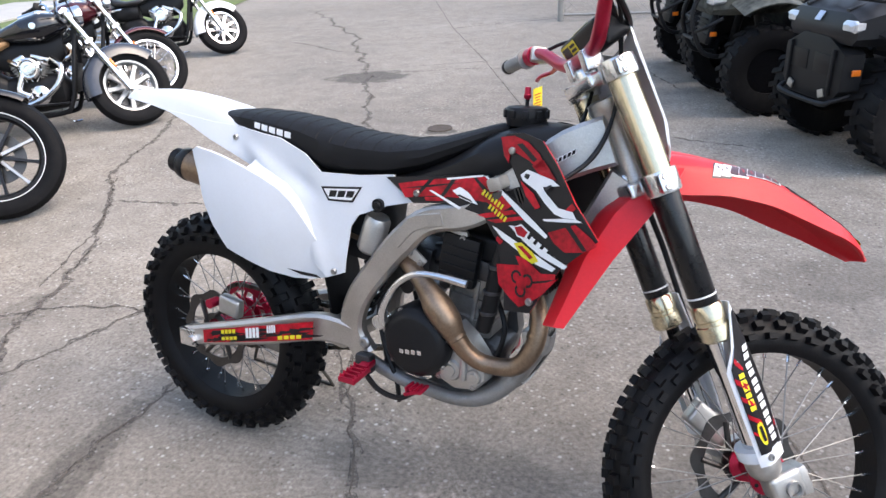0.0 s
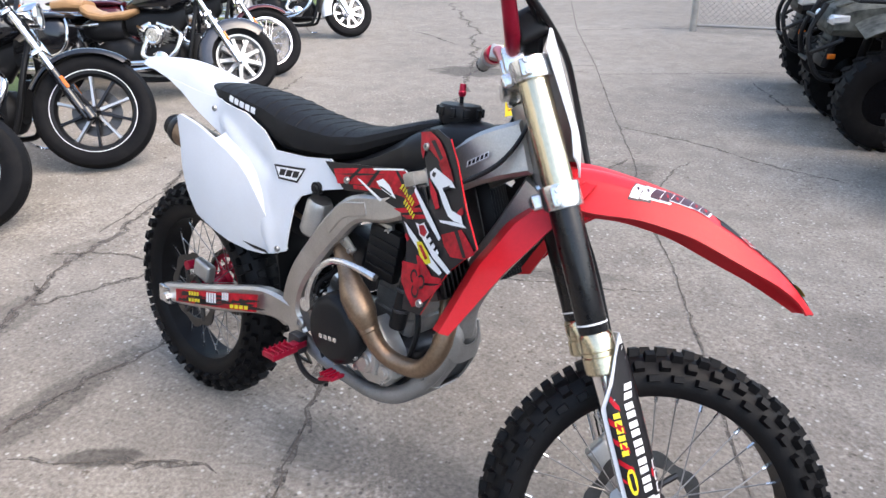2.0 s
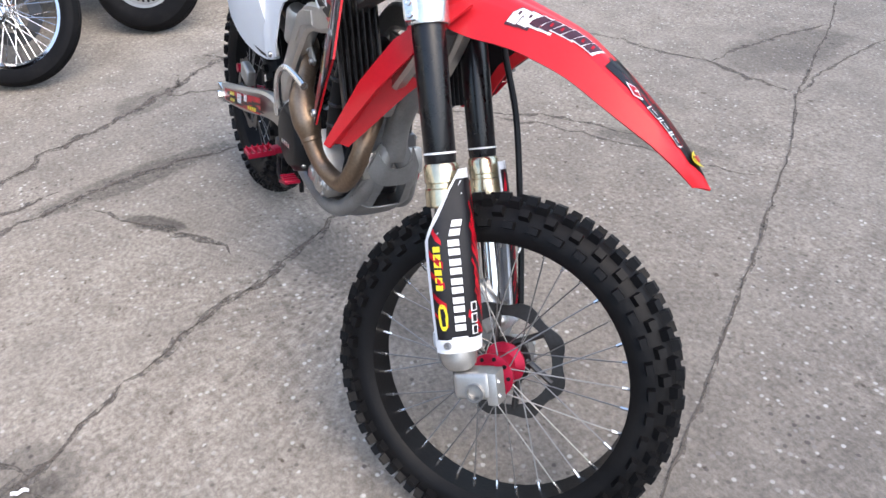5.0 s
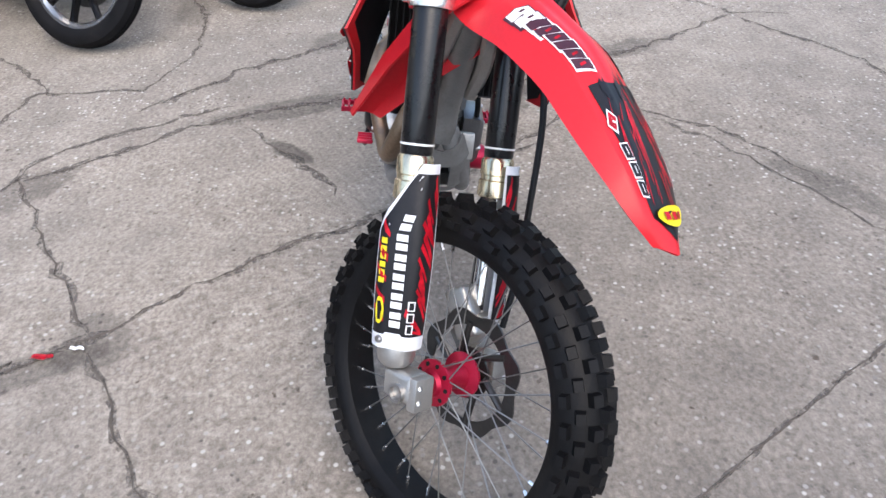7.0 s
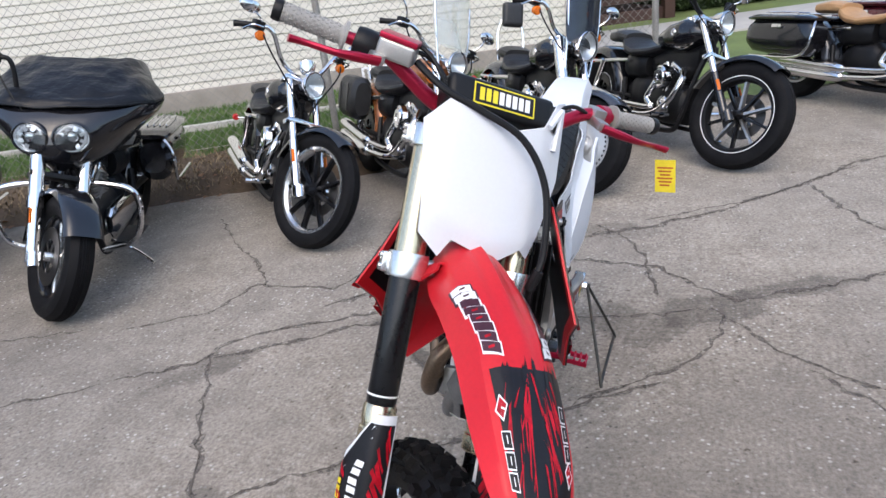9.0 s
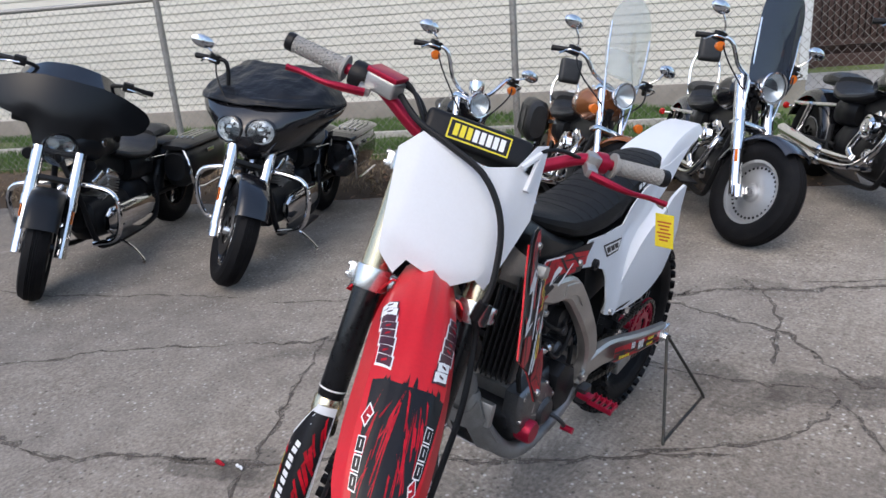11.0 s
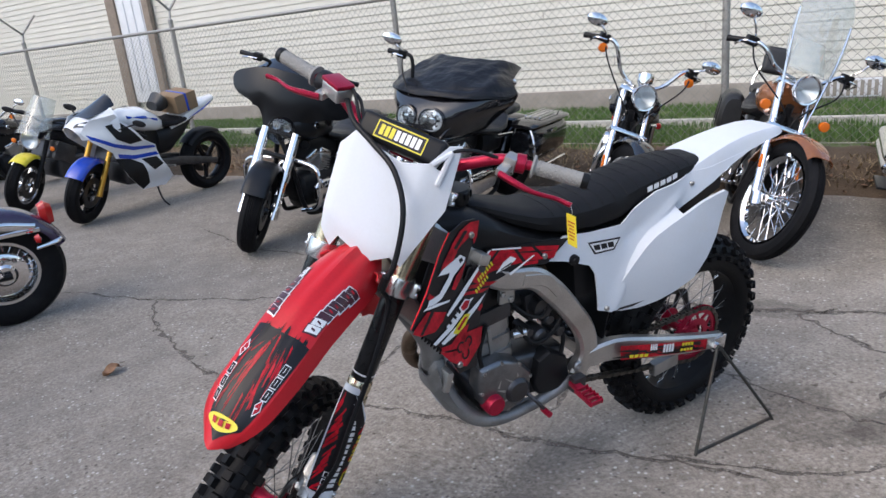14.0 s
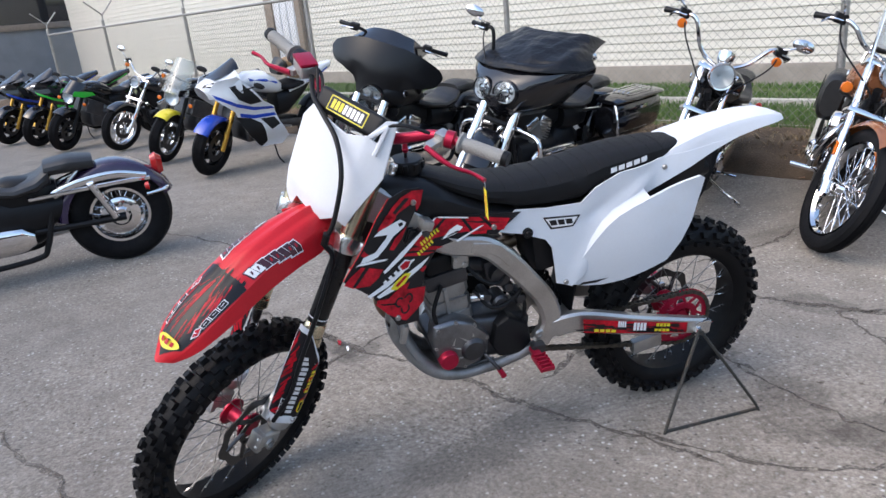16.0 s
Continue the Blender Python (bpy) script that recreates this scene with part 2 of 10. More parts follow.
yellow_sticker = mat("yellow_sticker", (0.75, 0.62, 0.02), 0.35, var=0.08, scale=30)
maroon_sticker = mat("dark_maroon_sticker", (0.055, 0.012, 0.022), 0.32, var=0.25, scale=30)
alu = mat("cast_aluminium", (0.50, 0.49, 0.47), 0.42, 0.85, var=0.12, scale=14, fine=300, bump=0.0003, grime=(0.22, 0.19, 0.16), grime_amt=0.45)
alu_frame = mat("frame_aluminium", (0.53, 0.505, 0.475), 0.40, 0.88, var=0.22, scale=9, fine=260, bump=0.0002, grime=(0.38, 0.33, 0.27), grime_amt=0.4)
alu_mid = mat("grey_cast_cylinder", (0.36, 0.355, 0.345), 0.45, 0.8, var=0.15, scale=16, fine=300, bump=0.0004, grime=(0.10, 0.085, 0.07), grime_amt=0.5)
alu_cast = mat("dark_cast_cover", (0.20, 0.20, 0.205), 0.30, 0.85, var=0.25, scale=18, fine=300, bump=0.0004, grime=(0.06, 0.05, 0.045), grime_amt=0.5)
alu_scuffed = mat("scuffed_grey_plate", (0.27, 0.268, 0.265), 0.48, 0.6, var=0.2, scale=16, fine=300, bump=0.0004, grime=(0.10, 0.085, 0.07), grime_amt=0.5)
alu_dark = mat("engine_casting", (0.075, 0.075, 0.080), 0.36, 0.75, var=0.25, scale=18, fine=320, bump=0.0005, grime=(0.05, 0.045, 0.04), grime_amt=0.5)
polished = mat("machined_aluminium", (0.74, 0.74, 0.74), 0.24, 0.95, var=0.06, scale=20)
chrome = mat("chrome", (0.80, 0.80, 0.81), 0.07, 1.0, var=0.05, scale=10, grime=(0.55, 0.54, 0.52), grime_amt=0.3)
gold = mat("gold_anodised", (0.64, 0.565, 0.405), 0.24, 0.95, var=0.12, scale=16)
red_metal = mat("red_anodised", (0.42, 0.012, 0.045), 0.30, 0.55, var=0.15, scale=20)
titan = mat("heat_tinted_titanium", (0.25, 0.18, 0.125), 0.40, 0.85, var=0.35, scale=11, grime=(0.20, 0.10, 0.06), grime_amt=0.6)
steel = mat("steel", (0.45, 0.44, 0.43), 0.33, 0.95, var=0.15, scale=25)
spoke_steel = mat("dull_spoke_steel", (0.26, 0.255, 0.25), 0.42, 0.8, var=0.2, scale=25)
chain_steel = mat("oily_chain_steel", (0.10, 0.09, 0.075), 0.42, 0.8, var=0.4, scale=60)
disc_steel = mat("brake_disc_steel", (0.085, 0.082, 0.08), 0.36, 0.9, var=0.2, scale=22)
carbon = mat("carbon_wrap", (0.006, 0.006, 0.007), 0.28, var=0.5, scale=40, fine=500, coat=0.3, spec=0.3)
bowl_metal = mat("lamp_reflector", (0.84, 0.85, 0.86), 0.24, 0.55, var=0.08, scale=40, coat=0.5)
grey_rubber = mat("grey_grip_rubber", (0.30, 0.29, 0.27), 0.7, var=0.12, scale=20, fine=260, bump=0.0009)
black_rim = mat("black_anodised_rim", (0.012, 0.012, 0.014), 0.25, 0.5, var=0.2, scale=15)
glass = bpy.data.materials.new("clear_lens")
glass.use_nodes = True
_n = glass.node_tree
_t, _g, _m = _n.nodes.new("ShaderNodeBsdfTransparent"), _n.nodes.new("ShaderNodeBsdfGlossy"), _n.nodes.new("ShaderNodeMixShader")
_t.inputs[0].default_value = (0.90, 0.92, 0.93, 1)
_g.inputs["Roughness"].default_value, _m.inputs[0].default_value = 0.06, 0.07
_n.links.new(_t.outputs[0], _m.inputs[1])
_n.links.new(_g.outputs[0], _m.inputs[2])
_n.links.new(_m.outputs[0], _n.nodes["Material Output"].inputs[0])
amber = mat("amber_lens", (0.75, 0.17, 0.015), 0.15, var=0.1, coat=0.5)
red_lens = mat("red_lens", (0.45, 0.01, 0.01), 0.15, var=0.1, coat=0.5)
rod_black = mat("black_coated_steel_rod", (0.05, 0.05, 0.045), 0.5, 0.4, var=0.3, scale=30, grime=(0.16, 0.10, 0.06), grime_amt=0.4)


# ---- ground ----
def concrete_material(name, base, spots, tint=(1, 1, 1)):
    """Worn exposed-aggregate concrete with blotches; spots are stains and darker patches (x, y, rx, ry, turn,
    strength).
    """
    m = bpy.data.materials.new(name)
    m.use_nodes = True
    nt = m.node_tree
    L, N = nt.links.new, nt.nodes.new
    p = nt.nodes["Principled BSDF"]
    p.inputs["Specular IOR Level"].default_value = 0.25
    p.inputs["Diffuse Roughness"].default_value = 1.0
    tc = N("ShaderNodeTexCoord")

    def noise_node(scale, detail=5, rough=0.6):
        n = N("ShaderNodeTexNoise")
        n.inputs["Scale"].default_value, n.inputs["Detail"].default_value, n.inputs["Roughness"].default_value = scale, detail, rough
        L(tc.outputs["Object"], n.inputs["Vector"])
        return n

    def ramp(src, a, b, ca, cb):
        r = N("ShaderNodeValToRGB")
        r.color_ramp.elements[0].position, r.color_ramp.elements[1].position = a, b
        r.color_ramp.elements[0].color, r.color_ramp.elements[1].color = (*ca, 1), (*cb, 1)
        L(src, r.inputs[0])
        return r.outputs[0]

    def mix(kind, fac, a, b):
        x = N("ShaderNodeMix")
        x.data_type, x.blend_type = "RGBA", kind
        if isinstance(fac, float):
            x.inputs[0].default_value = fac
        else:
            L(fac, x.inputs[0])
        L(a, x.inputs[6])
        if isinstance(b, tuple):
            x.inputs[7].default_value = (*b, 1)
        else:
            L(b, x.inputs[7])
        return x.outputs[2]

    wide, mid, grit, coarse = noise_node(0.45, 6), noise_node(5.0, 6, 0.65), noise_node(70, 4, 0.7), noise_node(34, 6, 0.75)
    eroded = ramp(noise_node(0.9, 7, 0.62).outputs["Fac"], 0.44, 0.60, (0.25, 0.25, 0.25), (1, 1, 1))
    c0 = tuple(b * 0.80 * t for b, t in zip(base, tint))
    c1 = tuple(b * 1.18 * t for b, t in zip(base, tint))
    col = ramp(wide.outputs["Fac"], 0.35, 0.65, c0, c1)
    col = mix("MULTIPLY", 0.8, col, ramp(mid.outputs["Fac"], 0.30, 0.70, (0.68, 0.675, 0.67), (1.16, 1.16, 1.16)))
    col = mix("MULTIPLY", 0.72, col, ramp(grit.outputs["Fac"], 0.34, 0.65, (0.58, 0.57, 0.56), (1.29, 1.28, 1.26)))
    col = mix("MULTIPLY", eroded, col, ramp(coarse.outputs["Fac"], 0.36, 0.62, (0.64, 0.62, 0.60), (1.16, 1.155, 1.15)))
    # pebbles showing through
    vor = N("ShaderNodeTexVoronoi")
    vor.inputs["Scale"].default_value = 62
    L(tc.outputs["Object"], vor.inputs["Vector"])
    sep = N("ShaderNodeSeparateColor")
    L(vor.outputs["Color"], sep.inputs[0])
    keep = ramp(sep.outputs[0], 0.66, 0.72, (0, 0, 0), (1, 1, 1))
    near = ramp(vor.outputs["Distance"], 0.25, 0.45, (1, 1, 1), (0, 0, 0))
    worn = ramp(noise_node(2.2, 5).outputs["Fac"], 0.36, 0.60, (0.12, 0.12, 0.12), (0.85, 0.85, 0.85))
    mask = mix("MULTIPLY", 1.0, mix("MULTIPLY", 1.0, keep, near), worn)
    shade = ramp(sep.outputs[1], 0.2, 0.9, (0.08, 0.07, 0.065), (0.58, 0.56, 0.53))
    col = mix("MIX", mask, col, shade)
    # pale flecks
    vf = N("ShaderNodeTexVoronoi")
    vf.inputs["Scale"].default_value = 33
    L(tc.outputs["Object"], vf.inputs["Vector"])
    sf = N("ShaderNodeSeparateColor")
    L(vf.outputs["Color"], sf.inputs[0])
    fl = mix("MULTIPLY", 1.0, ramp(sf.outputs[0], 0.80, 0.84, (0, 0, 0), (1, 1, 1)), ramp(vf.outputs["Distance"], 0.08, 0.20, (0.6, 0.6, 0.6), (0, 0, 0)))
    fl = mix("MULTIPLY", 1.0, fl, ramp(noise_node(1.1, 4).outputs["Fac"], 0.40, 0.62, (0.15, 0.15, 0.15), (1, 1, 1)))
    col = mix("MIX", fl, col, (0.48, 0.465, 0.44))
    # pits
    pit = noise_node(26, 3, 0.5)
    col = mix("MULTIPLY", 1.0, col, ramp(pit.outputs["Fac"], 0.26, 0.33, (0.42, 0.39, 0.36), (1, 1, 1)))
    wob = noise_node(4.5, 7, 0.75)
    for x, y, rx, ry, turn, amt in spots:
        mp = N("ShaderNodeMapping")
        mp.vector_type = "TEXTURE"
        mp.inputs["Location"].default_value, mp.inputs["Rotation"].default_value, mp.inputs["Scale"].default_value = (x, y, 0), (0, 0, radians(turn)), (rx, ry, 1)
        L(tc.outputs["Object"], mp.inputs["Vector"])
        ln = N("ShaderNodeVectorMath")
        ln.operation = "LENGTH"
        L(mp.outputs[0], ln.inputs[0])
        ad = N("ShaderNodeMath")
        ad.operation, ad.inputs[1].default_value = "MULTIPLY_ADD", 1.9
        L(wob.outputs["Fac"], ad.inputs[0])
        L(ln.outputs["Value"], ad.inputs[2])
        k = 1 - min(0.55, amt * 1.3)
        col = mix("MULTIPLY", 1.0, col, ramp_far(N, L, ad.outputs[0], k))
    L(col, p.inputs["Base Color"])
    rr = N("ShaderNodeMapRange")
    rr.inputs[3].default_value, rr.inputs[4].default_value = 0.66, 0.90
    L(mid.outputs["Fac"], rr.inputs[0])
    L(rr.outputs[0], p.inputs["Roughness"])
    bn = N("ShaderNodeBump")
    bn.inputs["Strength"].default_value, bn.inputs["Distance"].default_value = 0.9, 0.004
    L(grit.outputs["Fac"], bn.inputs["Height"])
    L(bn.outputs[0], p.inputs["Normal"])
    return m


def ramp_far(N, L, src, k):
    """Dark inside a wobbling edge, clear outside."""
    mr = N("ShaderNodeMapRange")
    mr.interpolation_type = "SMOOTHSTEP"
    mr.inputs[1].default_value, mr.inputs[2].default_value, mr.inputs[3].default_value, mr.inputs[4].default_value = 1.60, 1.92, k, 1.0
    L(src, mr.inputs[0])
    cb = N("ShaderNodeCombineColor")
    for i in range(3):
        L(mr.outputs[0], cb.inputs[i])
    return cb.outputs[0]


# Stains across the lot, plus one long darker patch beneath the dirt bike.
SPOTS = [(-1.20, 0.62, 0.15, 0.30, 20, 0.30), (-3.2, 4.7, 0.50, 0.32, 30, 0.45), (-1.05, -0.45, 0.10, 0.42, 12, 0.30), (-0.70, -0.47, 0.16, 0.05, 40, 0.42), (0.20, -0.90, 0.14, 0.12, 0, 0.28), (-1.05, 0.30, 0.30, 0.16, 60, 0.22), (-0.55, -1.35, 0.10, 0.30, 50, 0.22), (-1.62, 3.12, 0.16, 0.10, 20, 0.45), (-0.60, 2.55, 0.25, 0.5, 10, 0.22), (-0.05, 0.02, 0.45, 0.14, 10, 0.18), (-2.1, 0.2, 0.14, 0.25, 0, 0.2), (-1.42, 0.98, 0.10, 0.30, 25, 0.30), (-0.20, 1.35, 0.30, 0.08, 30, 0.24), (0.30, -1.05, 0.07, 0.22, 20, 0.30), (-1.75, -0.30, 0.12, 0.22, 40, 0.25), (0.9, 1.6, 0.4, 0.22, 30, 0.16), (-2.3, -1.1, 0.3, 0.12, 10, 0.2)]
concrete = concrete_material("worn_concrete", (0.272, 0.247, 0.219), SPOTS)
bm = B()
bmesh.ops.create_grid(bm, x_segments=2, y_segments=2, size=400)
ground = tagged(part("ground", bm, concrete), "worn grey concrete lot with cracks and stains", "concrete ground", kind="structure")

crack_dirt = mat("dark_crack_dirt", (0.088, 0.074, 0.060), 0.95, var=0.5, scale=25, fine=300)
crack_soft = mat("dusty_crack_edge", (0.150, 0.131, 0.112), 0.95, var=0.35, scale=18, fine=240)


def ragged(m, scale, lo, hi):
    """Breaks a thin layer of dirt up, so that the concrete shows through."""
    nt = m.node_tree
    n, r, tc = nt.nodes.new("ShaderNodeTexNoise"), nt.nodes.new("ShaderNodeMapRange"), nt.nodes.new("ShaderNodeTexCoord")
    n.inputs["Scale"].default_value, n.inputs["Detail"].default_value, n.inputs["Roughness"].default_value = scale, 5, 0.7
    r.inputs[1].default_value, r.inputs[2].default_value = lo, hi
    nt.links.new(tc.outputs["Object"], n.inputs["Vector"])
    nt.links.new(n.outputs["Fac"], r.inputs[0])
    nt.links.new(r.outputs[0], nt.nodes["Principled BSDF"].inputs["Alpha"])


ragged(crack_soft, 24, 0.40, 0.66)
ragged(crack_dirt, 16, 0.30, 0.46)
_cr = random.Random(11)


def crack(pts, width=0.014, wander=0.018, soft=3.4):
    """An irregular dirt-filled crack along a few corner points, with a crumbled edge."""
    line = []
    width *= 0.66
    for a, b in zip(pts, pts[1:]):
        a, b = Vector((*a, 0)), Vector((*b, 0))
        n = max(2, int((b - a).length / 0.045))
        side = Vector((-(b - a).y, (b - a).x, 0)).normalized()
        for i in range(n):
            t = i / n
            line.append(a.lerp(b, t) + side * (_cr.gauss(0, min(wander, 0.011)) * (0.35 if i == 0 else 1) * 0.7 + wander * noise.noise(Vector((a.x * 3 + t * (b - a).length * 3, a.y, 1))) * 2.0))
    line.append(Vector((*pts[-1], 0)))
    for name, w, z, mt in (("crack_edge", width * soft * 1.25, 0.0012, crack_soft), ("crack", width, 0.0030, crack_dirt)):
        v, f = [], []
        for i, p in enumerate(line):
            d = (line[min(i + 1, len(line) - 1)] - line[max(i - 1, 0)]).normalized()
            s = Vector((-d.y, d.x, 0))
            end = min(1, 0.25 + 0.35 * min(i, len(line) - 1 - i))
            a, b = (w * end * (0.05 + 0.85 * _cr.random() ** 1.5) for _ in range(2))
            v += [p + s * a * 0.7 + Vector((0, 0, z)), p - s * b * 0.7 + Vector((0, 0, z))]
        for i in range(len(line) - 1):
            f.append((2 * i, 2 * i + 1, 2 * i + 3, 2 * i + 2))
        bm = B()
        mesh_into(bm, v, f)
        part(name, bm, mt, ground)


crack([(-4.4, 3.5), (-3.8, 2.54), (-3.3, 1.63), (-2.47, 0.82), (-2.2, 0.42), (-2.02, 0.05), (-1.65, -0.38), (-1.48, -0.72), (-1.1, -1.1)], 0.020)
crack([(-2.2, 0.03), (-2.07, 0.2), (-1.73, 0.37), (-1.3, 0.42)], 0.012)
crack([(-1.1, 0.05), (-1.08, -0.24), (-1.05, -0.44), (-1.0, -0.66), (-0.85, -0.98), (-0.62, -1.38)], 0.016, 0.02, 4.0)
crack([(-0.64, 0.42), (-0.47, 0.18), (-0.36, 0.02), (-0.2, -0.25), (-0.13, -0.43), (0.06, -0.71), (0.2, -0.9), (0.27, -1.03), (0.33, -1.2), (0.27, -1.08), (0.56, -1.63), (0.61, -2.0), (0.64, -2.51), (0.56, -2.85)], 0.016, 0.012)
crack([(-0.9, -0.62), (-0.79, -0.55), (-0.68, -0.44), (-0.52, -0.35), (-0.38, -0.29)], 0.016, 0.012, 3.2)
crack([(-7.4, 9.6), (-5.1, 7.3), (-4.2, 6.1), (-3.25, 4.75), (-2.15, 2.98), (-1.9, 2.4)], 0.030, 0.05)
crack([(-7.5, 14.2), (-5.78, 11.24), (-3.8, 7.9), (-2.4, 5.75), (-1.18, 3.77), (-0.7, 3.02), (-0.21, 2.13), (0.06, 1.76), (0.57, 0.91), (0.8, 0.52), (1.0, 0.15)], 0.013, 0.004, 2.0)
crack([(-5.5, 6.5), (-4.33, 5.94)], 0.02, 0.02)
crack([(-3.8, 7.86), (-3.05, 8.56), (-1.6, 9.6)], 0.02, 0.01)
crack([(-2.2, 5.35), (-2.73, 5.11), (-3.14, 4.89)], 0.014, 0.02)
crack([(-1.1, 3.64), (-0.57, 3.6), (-0.12, 3.42), (0.5, 3.3)], 0.012)
crack([(-0.68, 2.12), (-0.72, 2.45), (-0.7, 3.0)], 0.012)
crack([(-0.76, 0.9), (-0.57, 1.08), (-0.3, 1.2), (0.16, 1.45)], 0.008, 0.02)
crack([(-0.21, 2.13), (-0.68, 2.12), (-1.23, 1.93), (-1.75, 1.66)], 0.012)
crack([(0.22, -0.93), (0.36, -0.83), (0.53, -0.74), (0.8, -0.6)], 0.014)
crack([(-0.41, -1.72), (-0.6, -1.4), (-0.75, -1.36), (-0.9, -1.17), (-1.1, -0.72)], 0.016, 0.02, 3.5)
crack([(-0.83, -2.0), (-1.01, -1.65), (-1.35, -1.58), (-1.3, -1.13), (-1.66, -0.98), (-2.06, -0.99), (-2.78, -1.22)], 0.012)
crack([(-0.63, -1.41), (-0.29, -1.2), (0.0, -1.03), (0.2, -0.91)], 0.013)
crack([(-2.34, -2.48), (-1.95, -2.1), (-1.48, -1.64), (-1.3, -1.5)], 0.010)
crack([(-2.24, 0.35), (-2.59, 0.92), (-2.84, 1.23), (-3.24, 1.6)], 0.012)
crack([(-2.84, 1.23), (-2.16, 1.44), (-1.78, 1.65), (-1.73, 1.94)], 0.014)
crack([(-1.78, 1.65), (-1.44, 1.12), (-1.27, 0.73), (-1.6, 0.43), (-1.76, -0.18), (-1.95, -0.1)], 0.016)
crack([(-1.2, 0.6), (-1.15, 0.38), (-1.11, 0.23), (-1.11, -0.05)], 0.012, 0.02)
crack([(-1.2, 0.62), (-0.87, 0.82), (-0.74, 0.99), (-0.58, 1.18), (-0.26, 1.31)], 0.010)
crack([(-1.16, 0.66), (-0.95, 0.6), (-0.74, 0.47), (-0.45, 0.14)], 0.011)
crack([(0.67, -2.99), (0.56, -2.85), (0.05, -2.37), (-0.38, -1.76)], 0.012)
crack([(-0.08, -4.4), (-0.22, -3.5), (-0.82, -2.2)], 0.009)
crack([(1.75, -1.15), (1.63, -0.92), (1.33, -0.4), (1.1, 0.0)], 0.012)
crack([(0.56, -2.85), (1.3, -3.9), (2.6, -5.6)], 0.010)
# sawn joints across the far slabs
crack([(-3.09, 5.24), (-2.33, 5.67)], 0.010, 0.004)
crack([(-2.1, 5.31), (-0.78, 6.33)], 0.010, 0.004)
crack([(-4.47, 6.66), (-3.4, 7.4)], 0.010, 0.004)
crack([(-3.79, 8.15), (-2.59, 9.11)], 0.010, 0.004)
crack([(-0.86, 5.82), (-0.5, 5.3), (-0.18, 4.76)], 0.009)
crack([(-0.39, 3.17), (-0.39, 2.85), (-0.31, 2.43), (-0.21, 2.13)], 0.010)
rust_iron = mat("rusty_iron", (0.075, 0.058, 0.045), 0.85, 0.2, var=0.4, scale=20, fine=120, bump=0.001)
tagged(part("utility_cover", lathe(B(), [(0, 0.004), (0.078, 0.004), (0.080, 0.006), (0.092, 0.006), (0.094, -0.01)], 36, Matrix.Translation((-1.65, 3.18, 0.0))), rust_iron), "small rusty iron utility cover flush in the concrete", "utility cover")


# ---- the dirt bike ----
LEAN_DEG = 9.5
RAKE = radians(27)
HEAD = Vector((0.70, 0, 0.33))
AXIS = Vector((-math.sin(RAKE), 0, math.cos(RAKE)))
STEER = Matrix.Translation(HEAD) @ Matrix.Rotation(radians(38.3), 4, AXIS) @ Matrix.Translation(-HEAD)
FRONT, REAR = Vector((0.722, 0, 0.318)), Vector((-0.755, 0, 0.337))
dirt_bike = thing("dirt_bike", "red, white and black motocross bike leaning on a triangle stand", "motorcycle", pose(0, -0.060, 0.003, -LEAN_DEG, 0, -1.4))


def beam(bm, pts, widths, thick, k=5):
    """A flat rounded beam; widths lie in the x-z plane, thick along y."""
    path = spline(pts, k)
    ws = np.interp(np.linspace(0, len(pts) - 1, len(path)), range(len(pts)), widths)
    rings = []
    for i, p in enumerate(path):
        d = path[min(i + 1, len(path) - 1)] - path[max(i - 1, 0)]
        nrm = Vector((-d.z, 0, d.x)).normalized()
        w, t = ws[i] / 2, thick / 2
        b = min(w, t) * 0.45
        prof = [(-w + b, -t), (w - b, -t), (w, -t + b), (w, t - b), (w - b, t), (-w + b, t), (-w, t - b), (-w, -t + b)]
        rings.append([p + nrm * a + Vector((0, c, 0)) for a, c in prof])
    return loft(bm, rings)


def carcass(bm, r, hw):
    h = hw * 1.05
    prof = [(r - 0.016 - h + h * math.cos(a), hw * math.sin(a)) for a in np.linspace(-1.9, 1.9, 15)]
    prof += [(r - 0.016 - h * 1.55, hw * 0.72), (r - 0.016 - h * 1.55, -hw * 0.72)]
    return lathe(bm, prof, 72, ROT_Y, closed=True)


def knobby(bm, r, hw, rows, count, knob=(0.020, 0.018, 0.0135)):
    """The blocks of an off-road tyre, round the y axis."""
    h = hw * 1.05
    verts, faces = [], []
    for i in range(count):
        for ang, w, l, stag in rows:
            th = 2 * math.pi * (i + stag) / count
            for s in ((-1, 1) if ang > 0.01 else (1,)):
                base = len(verts)
                er = Vector((math.cos(th), 0, math.sin(th)))
                et = Vector((-math.sin(th), 0, math.cos(th)))
                out = er * math.cos(ang) + Vector((0, s, 0)) * math.sin(ang)
                lat = -er * math.sin(ang) * s + Vector((0, 1, 0)) * math.cos(ang)
                c = er * (r - 0.016 - h) + out * h - out * 0.004
                if ang > 0.01:
                    c = er * (r - 0.016 - h + h * math.cos(ang)) + Vector((0, s * hw * math.sin(ang), 0)) - out * 0.004
                hgt = knob[2] + 0.004
                for q, sc in ((0, 1.12), (hgt, 0.9)):
                    for a, b in ((-1, -1), (1, -1), (1, 1), (-1, 1)):
                        verts.append(c + out * q + et * (a * l * sc / 2) + lat * (b * w * sc / 2))
                faces += [tuple(base + k for k in f) for f in ((4, 5, 6, 7), (0, 1, 5, 4), (1, 2, 6, 5), (2, 3, 7, 6), (3, 0, 4, 7))]
    mesh_into(bm, verts, faces)
    return bm


